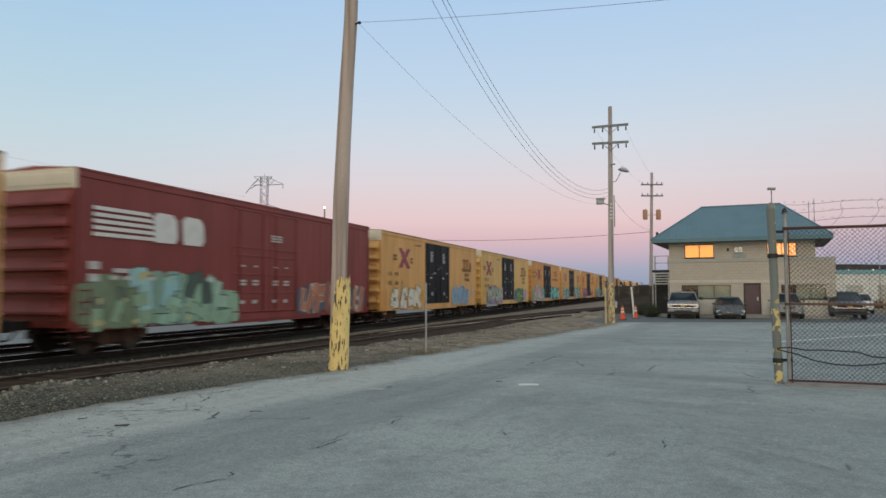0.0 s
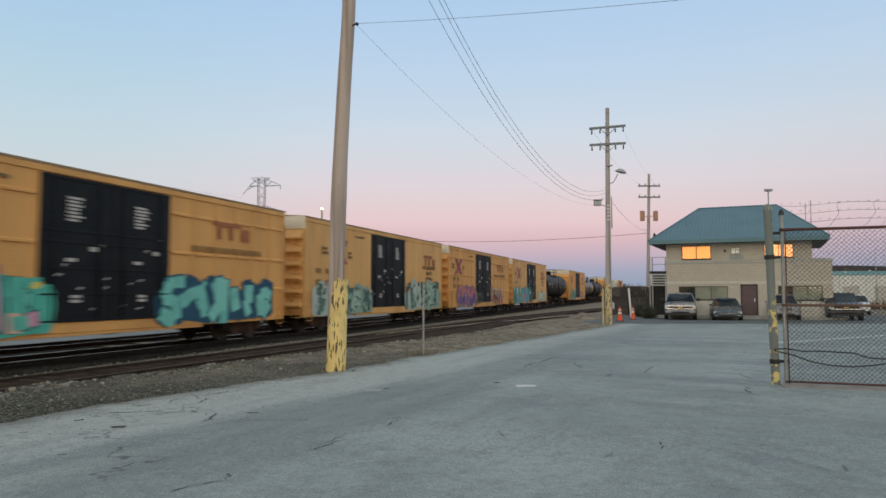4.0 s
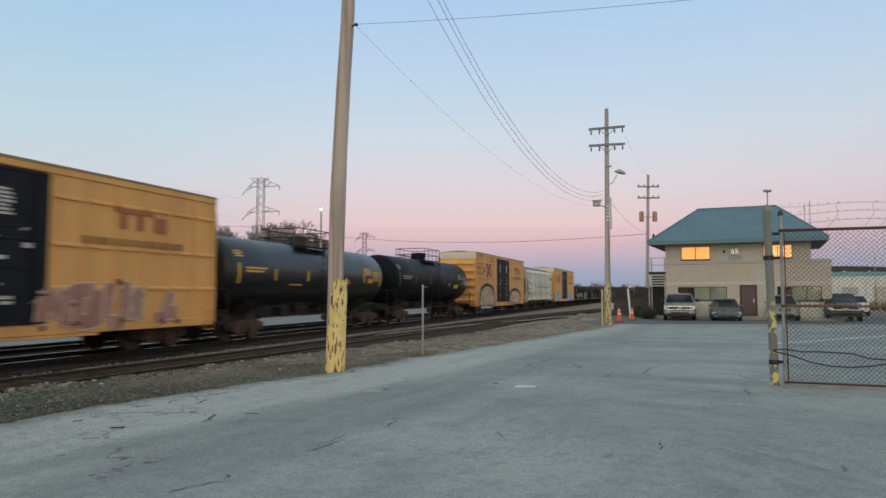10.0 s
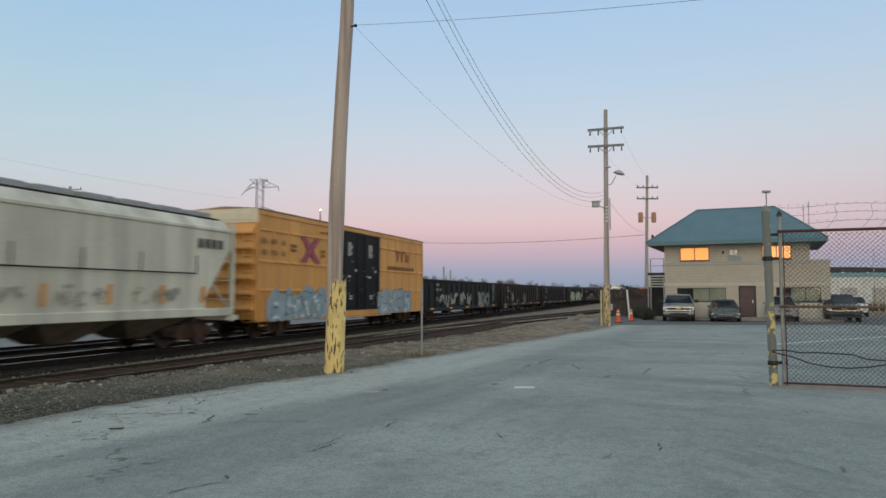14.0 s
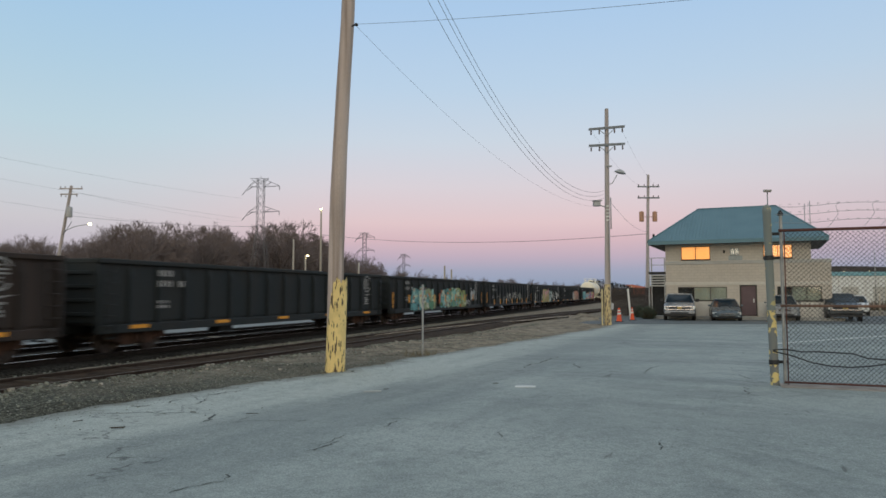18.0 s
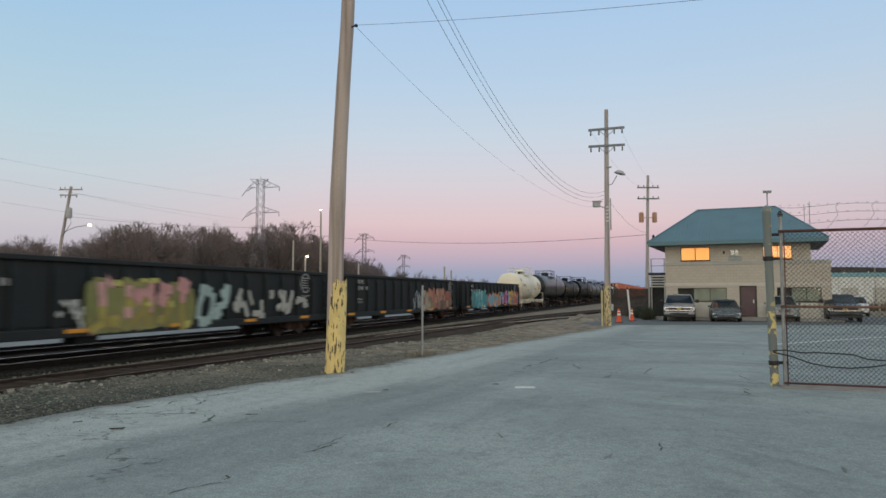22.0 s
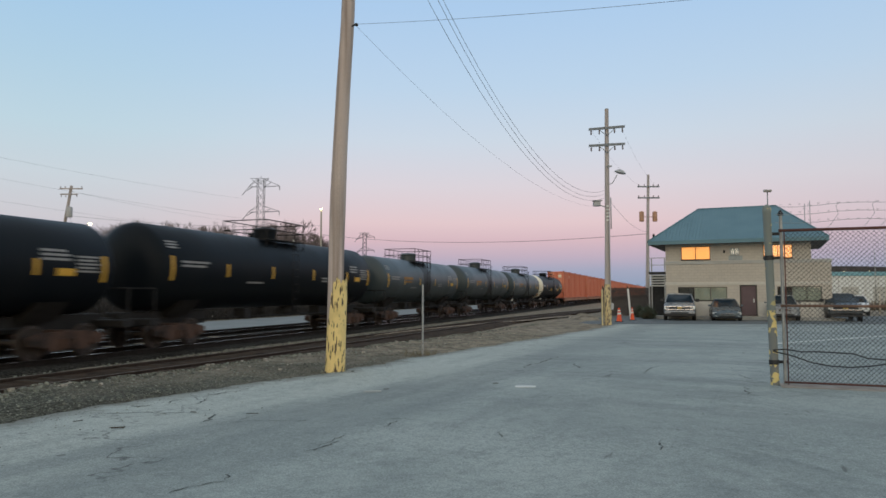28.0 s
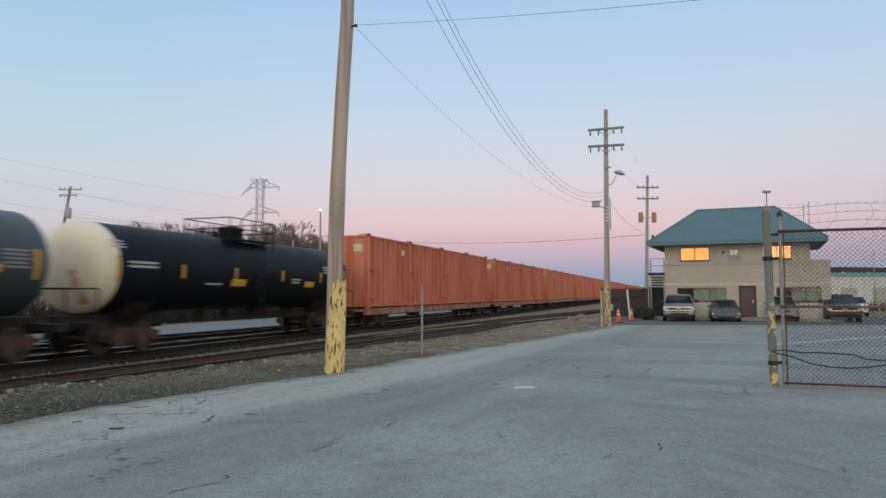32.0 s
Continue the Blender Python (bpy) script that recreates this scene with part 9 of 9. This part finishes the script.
def round_tree(seed):
    """A broad bare tree of height 1 whose fine branches fill a round crown."""
    rnd = random.Random(seed)
    trunk, crown = Shape(), Shape()
    trunk.tube((0, 0, 0), (0.01, 0, 0.35), 0.018, 0.013, 6, caps=False)

    def fork(p, d, length, r, depth):
        q = p + d * length
        (trunk if depth < 2 else crown).tube(p, q, r, r * 0.75, 4 if depth < 2 else 3, caps=False)
        if depth == 6:
            return
        for i in range(3 if depth in (1, 3, 5) else 2):
            side = d.orthogonal().normalized()
            side.rotate(Matrix.Rotation(rnd.uniform(0, 6.283), 3, d))
            out = Vector((q.x, q.y, q.z - 0.5))
            fork(q, (d * 0.8 + side * rnd.uniform(0.3, 0.65) + out * 0.45).normalized(), length * rnd.uniform(0.68, 0.88), max(r * 0.62, 0.0021), depth + 1)
    for i in range(7):
        a = i * 0.9 + rnd.uniform(-0.2, 0.2)
        fork(Vector((0.01, 0, 0.22 + 0.02 * i)), Vector((math.cos(a) * 0.62, math.sin(a) * 0.62, rnd.uniform(0.4, 1.0))).normalized(), 0.17, 0.009, 0)
    return trunk.mesh("trunk", BARK), crown.mesh("crown", TWIG)


TREES = [tree_meshes(i + 1, t) for i, t in enumerate((1.0, 0.95, 1.05, 0.9, 1.0, 1.0))]
TREE_TOPS = []
for _t in TREES:
    TREE_TOPS.append(max(max(v.co.z for v in m.vertices) for m in _t))


def skyline(b):
    """The height of the woods, as a slope over the eye, by bearing."""
    pts = [(-0.72, 0.070), (-0.637, 0.074), (-0.59, 0.086), (-0.54, 0.076), (-0.50, 0.088), (-0.485, 0.100), (-0.43, 0.106), (-0.39, 0.096), (-0.33, 0.102), (-0.29, 0.090), (-0.26, 0.108),
           (-0.22, 0.104), (-0.19, 0.085), (-0.13, 0.064), (-0.11, 0.056), (-0.085, 0.042), (-0.035, 0.034), (0.013, 0.027), (0.07, 0.025), (0.10, 0.023), (0.14, 0.019), (0.23, 0.016), (0.30, 0.012)]
    if b <= pts[0][0]:
        return pts[0][1]
    for (a, c), (d, e) in zip(pts, pts[1:]):
        if b <= d:
            return c + (e - c) * (b - a) / (d - a)
    return pts[-1][1]


def woods():
    rnd = random.Random(23)
    i = 0
    for row, (gap, near) in enumerate(((0.017, 138.0), (0.018, 152.0), (0.018, 172.0), (0.018, 195.0))):
        b = -0.70 + row * 0.006
        while b < 0.29:
            y = near / max(0.12, (0.3357 - b)) * 0.98
            y *= rnd.uniform(0.95, 1.06)
            x = b * y
            h = 1.55 + skyline(b) * y * rnd.uniform(0.85, 1.08) - 0.3
            k = i % len(TREES)
            gz = ground_z(x, y)
            sc = (h - gz) / TREE_TOPS[k]
            if row == 0 or h > 3:
                t = thing("tree", Matrix.LocRotScale((x, y, gz - 0.1), Euler((0, 0, rnd.uniform(0, 6.28))), Vector((sc * 1.15, sc * 1.15, sc))), "bare brown winter tree in the woods beyond the tracks", "tree", "bare woods")
                for nm, me, m in (("trunk", TREES[k][0], BARK), ("crown", TREES[k][1], TWIG)):
                    part(nm, me, m, t)
            i += 1
            b += gap * rnd.uniform(0.7, 1.3) * (1 if b < -0.1 else 1.5)
    # broad trees that stand out of the woods beside the tower
    for k, (b, y, slope) in enumerate(((-0.232, 228.0, 0.109), (-0.262, 236.0, 0.100), (-0.205, 226.0, 0.094), (-0.43, 175.0, 0.107), (-0.345, 196.0, 0.101))):
        trunk, crown = round_tree(40 + k)
        top = max(v.co.z for v in crown.vertices)
        sc = (1.75 + slope * y) / top
        t = thing("tree", Matrix.LocRotScale((b * y, y, -0.3), Euler((0, 0, k * 1.1)), Vector((sc * 0.95, sc * 0.95, sc))), "broad bare winter tree with a rounded lacy crown", "tree", "bare woods")
        part("trunk", trunk, BARK, t)
        part("crown", crown, TWIG, t)
    # undergrowth that closes the foot of the woods
    s = Shape()
    b = -0.72
    while b < 0.32:
        y = 150.0 / max(0.12, (0.3357 - b)) * rnd.uniform(0.92, 1.18)
        x = b * y
        h = max(0.8, (1.4 + skyline(b) * y) * rnd.uniform(0.4, 0.75))
        gz = ground_z(x, y)
        for j in range(6):
            dx, dy = rnd.gauss(0, 1.0) * y / 120, rnd.gauss(0, 1.0)
            hh = h * rnd.uniform(0.5, 1.0)
            s.tube((x + dx, y + dy, gz - 0.2), (x + dx + rnd.gauss(0, 0.5), y + dy, gz + hh), 0.07 * y / 120, 0.02, 3, caps=False)
            for q in range(3):
                k = rnd.uniform(0.3, 0.9)
                s.tube((x + dx, y + dy, gz + hh * k), (x + dx + rnd.gauss(0, 0.9), y + dy, gz + hh * k + rnd.uniform(0.3, 1.4)), 0.04 * y / 120, 0.015, 3, caps=False)
        b += 0.0016
    tagged(solid("undergrowth", s, TWIG, "dense bare brush at the foot of the woods", "brush"), kind="stuff")
    # far low rise behind everything
    s = Shape()
    rows = []
    for i in range(90):
        b = -0.9 + i * 2.1 / 89
        rows.append([(b * 900, 900, -2), (b * 900, 900, 1.5 + 900 * (0.011 + 0.004 * noise.noise(Vector((b * 6, 0, 0))) + (0.026 if b > 0.5 else 0))), (b * 1000, 1000, -2)])
    s.sheet(rows)
    solid("far_woods", s, mat("far_woodland", (0.075, 0.07, 0.075), 1.0, 0, 0.3, 0.05, 0.4, 0), "low dark wooded rise on the horizon", "hills", kind="structure")


woods()


def lattice_tower(x, y, h, label):
    t = thing("transmission_tower", pose(x, y, 0.5), label, "pylon", "transmission towers")
    m = mat("tower_steel", (0.16, 0.16, 0.17), 0.6, 0.3, 0.1, 1, 10, 0)
    k = h / 31.0
    r = 0.06 * max(1.0, y / 220)
    lv = [(0, 2.6), (6, 2.0), (12, 1.45), (17, 0.92), (21, 0.84), (25, 0.84), (29, 0.84), (30.6, 0.8)]
    for sx, sy in ((-1, -1), (1, -1), (1, 1), (-1, 1)):
        part("leg", Shape().line([(sx * w * k, sy * w * k, z * k) for z, w in lv], r, 4), m, t)
    s = Shape()
    for (z0, w0), (z1, w1) in zip(lv, lv[1:]):
        for f in range(4):
            c = ((-1, -1), (1, -1), (1, 1), (-1, 1))
            a, b = c[f], c[(f + 1) % 4]
            steps = 2 if z0 >= 17 else 1
            for j in range(steps):
                za, zb = z0 + (z1 - z0) * j / steps, z0 + (z1 - z0) * (j + 1) / steps
                wa, wb = w0 + (w1 - w0) * j / steps, w0 + (w1 - w0) * (j + 1) / steps
                s.tube((a[0] * wa * k, a[1] * wa * k, za * k), (b[0] * wb * k, b[1] * wb * k, zb * k), r * 0.6, n=3)
                s.tube((b[0] * wa * k, b[1] * wa * k, za * k), (a[0] * wb * k, a[1] * wb * k, zb * k), r * 0.6, n=3)
    tagged(part("bracing", s, m, t), kind="stuff")
    def rod(s, a, b, w=0.8):
        s.tube((a[0] * k, a[1] * k, a[2] * k), (b[0] * k, b[1] * k, b[2] * k), r * w, n=4)
    w = 0.84
    for z, up in ((28.6, 2.0), (22.0, 1.5)):
        s = Shape()
        for yy in (-w, w):
            rod(s, (-w, yy, z), (-3.2, 0, z - 0.1))
            rod(s, (w, yy, z), (4.8, 0, z + 0.15))
            rod(s, (-w, yy, z + up), (-3.2, 0, z))
            rod(s, (w, yy, z + up), (4.8, 0, z + 0.2))
            rod(s, (w, yy, z), (2.6, 0, z + up * 0.55), 0.6)
        if z > 25:
            rod(s, (-2.75, 0, z + 2.15), (2.0, 0, z + 2.15))
            for yy in (-w, w):
                rod(s, (-2.75, 0, z + 2.15), (-w, yy, z + 0.6))
                rod(s, (2.0, 0, z + 2.15), (w, yy, z + 0.9))
            rod(s, (0, 0, z + 2.0), (0, 0, z + 2.8))
        arm = part("crossarm", s, m, t)
        for a, b in (((-3.2, z - 0.1), (-4.8, z - 2.2)), ((-2.0, z), (-3.6, z - 1.0)), ((4.8, z + 0.2), (4.85, z - 0.9))):
            s = Shape()
            rod(s, (a[0], 0, a[1]), (b[0], 0, b[1]), 1.3)
            part("insulator", s, m, arm)


lattice_tower(-47.5, 180.0, 31.2, "grey steel lattice transmission tower beyond the woods")
lattice_tower(-38.8, 343.0, 31.0, "distant grey steel lattice transmission tower")
lattice_tower(-30.0, 532.0, 31.0, "far grey steel lattice transmission tower")


def far_poles():
    # the leaning pole with a transformer
    x, y = -40.4, 75.0
    p = thing("utility_pole", pose(0, 0, 0), "leaning wooden utility pole with a transformer beyond the train", "utility pole")
    part("shaft", pole_shape((x - 2.0, y, -0.6), (x, y, 13.2), 0.2, 0.15), M_WOODPOLE, p)
    for z, a, b in ((12.85, -1.2, 1.3), (12.25, -1.1, 0.8)):
        arm = part("crossarm", Shape().box(x + a, x + b, y - 0.2, y - 0.08, z - 0.06, z + 0.07, 0.01), M_WOODPOLE, p)
        for dx in (a + 0.1, a + 0.6, b - 0.1):
            s = Shape()
            insulator(s, x + dx, y - 0.14, z + 0.07 if z > 12.5 else z - 0.07, 0.22, z < 12.5)
            part("insulator", s, M_PORCELAIN, arm)
    part("transformer", Shape().lathe([(0.1, 9.7), (0.3, 9.72), (0.32, 9.8), (0.32, 10.7), (0.3, 10.8), (0.08, 10.9)], n=16, at=(x + 0.05, y - 0.35, 0)), M_GREYBOX, p, "grey transformer can")
    part("cable", Shape().line([(x + 0.1, y - 0.35, 9.8), (x + 0.3, y - 0.3, 9.2), (x - 0.3, y - 0.2, 8.3), (x - 0.7, y - 0.2, 7.8)], 0.03, 5), M_WIRE, p)

    def lamp(x, y, z, name, label, pole=True, r=0.22, arm=0.0):
        t = thing(name, pose(x, y, 0), label, "street lamp", "lit lamps beyond the tracks")
        if pole:
            part("pole", Shape().tube((0, 0, -0.5), (0, 0, z + 0.1), 0.16, 0.11, 8), mat("pale_lamp_pole", (0.42, 0.38, 0.33), 0.8), t)
        if arm:
            part("arm", Shape().line([(0, 0, z - 0.6), (arm * 0.5, 0, z - 0.1), (arm, 0, z)], 0.05, 5), M_STEEL, t)
        part("lamp", Shape().lathe([(0.02, z - r * 0.6), (r * 0.8, z - r * 0.5), (r, z), (r * 0.7, z + r * 0.5), (0.02, z + r * 0.6)], n=12, at=(arm, -0.1, 0)), M_LAMP, t, "glowing lamp")
    lamp(-16.2, 92.0, 12.7, "street_lamp", "lit street lamp on a pale pole beyond the train", True, 0.13)
    arm = part("lamp_arm", Shape().line([(x - 0.65, y - 0.1, 8.2), (x + 0.6, y - 0.1, 8.75), (x + 2.1, y - 0.1, 9.0)], 0.04, 6), M_STEEL, p)
    part("lamp", Shape().lathe([(0.02, 8.88), (0.16, 8.92), (0.2, 9.0), (0.14, 9.1), (0.02, 9.14)], n=12, at=(x + 2.2, y - 0.1, 0)), M_LAMP, arm, "glowing lamp")
    lamp(-19.0, 96.0, 6.7, "yard_lamp", "bright yard lamp between the poles", True, 0.18, 0.3)
    for xx, yy, top in ((-20.47, 95.0, 8.9), (-15.75, 130.0, 7.2), (0.46, 190.0, 9.0), (2.32, 190.0, 8.0)):
        s = Shape().tube((xx, yy, -0.5), (xx, yy, top), 0.16 * yy / 100, 0.12 * yy / 100, 8)
        solid("bare_post", s, mat("pale_lamp_pole", (0.42, 0.38, 0.33), 0.8), "pale bare post beyond the tracks", "post", "posts beyond the tracks")


far_poles()


def pale_strip():
    """The pale paved lane that shows under the cars, behind the tracks."""
    s = Shape()
    s.sheet([[(lambda p: (p.x, p.y, -0.42))(along(q, d)) for d in (23.7, 27.5, 31.0)] for q in spread(-30, 300, 30)])
    solid("service_lane", s, mat("pale_lane", (0.21, 0.22, 0.215), 0.9, 0, 0.2, 0.5, 20, 0.1), "pale paved lane beyond the railway tracks", "lane", kind="structure")


pale_strip()


def lane_brush():
    """Dense dark brush along the far side of the lane."""
    rnd = random.Random(64)
    s = Shape()
    for i in range(12000):
        q = -28 + 150 * rnd.random() ** 1.3
        d = rnd.uniform(32.0, 37.0)
        p = along(q, d)
        z = -0.5
        h = rnd.uniform(0.9, 2.7) * (0.75 + 0.35 * noise.noise(Vector((q * 0.15, d * 0.1, 2))))
        lean = Vector((rnd.gauss(0, 0.25), rnd.gauss(0, 0.2), h))
        s.tube((p.x, p.y, z), (p.x + lean.x, p.y + lean.y, z + h), 0.03, 0.01, 3, caps=False)
        for k in range(2):
            u = rnd.uniform(0.3, 0.8)
            s.tube((p.x + lean.x * u, p.y + lean.y * u, z + h * u), (p.x + lean.x * u + rnd.gauss(0, 0.4), p.y + lean.y * u + rnd.gauss(0, 0.3), z + h * u + rnd.uniform(0.2, 0.6)), 0.02, 0.008, 3, caps=False)
    tagged(solid("lane_brush", s, mat("dark_lane_brush", (0.045, 0.038, 0.034), 0.95, 0, 0.3, 0.5, 8, 0), "dense dark bare brush beyond the railway lane", "brush"), kind="stuff")


lane_brush()


def right_distance():
    w = thing("warehouse", pose(77.0, 140.0, -0.4, 0, 0, -6), "long low white warehouse with a blue roof edge", "building")
    part("wall", Shape().box(0, 60, 0, 20, 0, 5.4), mat("white_cladding", (0.74, 0.77, 0.78), 0.7, 0, 0.12, 0.4, 8, 0.03), w)
    part("roof_edge", Shape().box(-0.2, 60.2, -0.2, 20.2, 5.4, 6.2, 0.05), mat("blue_roof_edge", (0.22, 0.46, 0.56), 0.6), w)
    for i in range(9):
        part("dock_door", Shape().box(3 + i * 6, 6.2 + i * 6, -0.05, 0.05, 0.1, 3.2), COPING, w)
    for i in range(24):
        part("cladding_rib", Shape().box(i * 2.5 - 0.04, i * 2.5 + 0.04, -0.06, 0.0, 0.0, 5.4), COPING, w)
    for x, z in ((98.1, 7.0), (104.2, 7.1)):
        t = thing("yard_lamp", pose(x, 170, -0.4), "small lit lamp over the warehouse", "street lamp", "lamps by the warehouse")
        part("pole", Shape().tube((0, 0, 0), (0, 0, z + 0.4), 0.12, 0.08, 6), M_STEEL, t)
        part("lamp", Shape().lathe([(0.02, z), (0.09, z + 0.05), (0.09, z + 0.14), (0.02, z + 0.2)], n=10, at=(0, -0.15, 0)), M_LAMP, t)
    rnd = random.Random(31)
    for i in range(44):
        b = 0.52 + i * 0.0075
        y = 185 + rnd.uniform(-12, 25)
        x = b * y
        h = 8.6 * rnd.uniform(0.8, 1.1)
        k = i % len(TREES)
        sc = h / TREE_TOPS[k]
        t = thing("tree", Matrix.LocRotScale((x, y, -0.5), Euler((0, 0, rnd.uniform(0, 6.28))), Vector((sc * 2.0, sc * 2.0, sc))), "bare brown winter tree behind the warehouse", "tree", "trees behind the warehouse")
        for nm, me, m in (("trunk", TREES[k][0], BARK), ("crown", TREES[k][1], TWIG)):
            part(nm, me, m, t)
    t = thing("light_mast", pose(51.7, 110, -0.4), "tall floodlight mast beyond the office", "light mast")
    part("pole", Shape().tube((0, 0, 0), (0, 0, 18.2), 0.16, 0.09, 8), M_STEEL, t)
    part("head_frame", Shape().box(-0.6, 0.6, -0.15, 0.15, 18.0, 18.12, 0.02), M_STEEL, t)
    for dx in (-0.5, -0.15, 0.2, 0.5):
        part("floodlight", Shape().box(dx - 0.13, dx + 0.13, -0.3, 0.1, 18.12, 18.4, 0.03), M_GREYBOX, t)
    s = Shape().tube((68.4, 110, -0.4), (68.4, 110, 8.4), 0.08, 0.05, 6)
    solid("thin_mast", s, M_STEEL, "thin steel mast beyond the gate", "mast")
    # pipe barrier near the far lot
    t = thing("pipe_barrier", pose(41.2, 65.0, -0.4), "pale pipe barrier with weathered posts beyond the parked pickup", "barrier")
    pale = mat("pale_weathered_post", (0.58, 0.52, 0.42), 0.85)
    for dx in (-0.45, 0.2):
        part("post", Shape().tube((dx, 0, 0), (dx, 0, 1.9), 0.07, n=8), pale, t)
    part("rail", Shape().tube((-3.0, 0, 0.75), (2.5, 0, 0.75), 0.09, n=8), M_RUST, t, "rusty horizontal pipe")
    # low dark hedge line beyond the lot
    s = Shape()
    for i in range(1500):
        x, y = rnd.uniform(30, 75), rnd.uniform(78, 82)
        h = rnd.uniform(0.4, 1.3)
        s.tube((x, y, -0.45), (x + rnd.gauss(0, 0.3), y, -0.45 + h), 0.05, 0.015, 3, caps=False)
    tagged(solid("dry_brush", s, mat("dry_brush", (0.13, 0.095, 0.06), 0.95), "dry brown brush beyond the parked vehicles", "brush"), kind="stuff")


right_distance()


# ---- what moves ----
def motions():
    for ob, T in TRAIN:
        z = RAIL_Z + (1.105 if ob.name.startswith("container") else 0.0)
        walk(ob, [(t, pose(*along(Q0 + (T - t) * SPEED, MAIN_D, z), 0, 0, TRACK_TURN)) for t in (0.0, 8.0, 16.0, 24.0, 32.0)])
    turn = math.degrees(SPEED / 0.457)
    for k, sets in WHEELSETS.items():
        first = sets[0]
        walk(first, [(i / FPS, pose(k, 0, 0.457, 0, -turn * i / FPS, 0)) for i in range(32 * FPS + 1)])
        act = first.animation_data.action
        for w in sets[1:]:
            w.rotation_mode = "QUATERNION"
            w.animation_data_create().action = act
            w.animation_data.action_slot = first.animation_data.action_slot


motions()
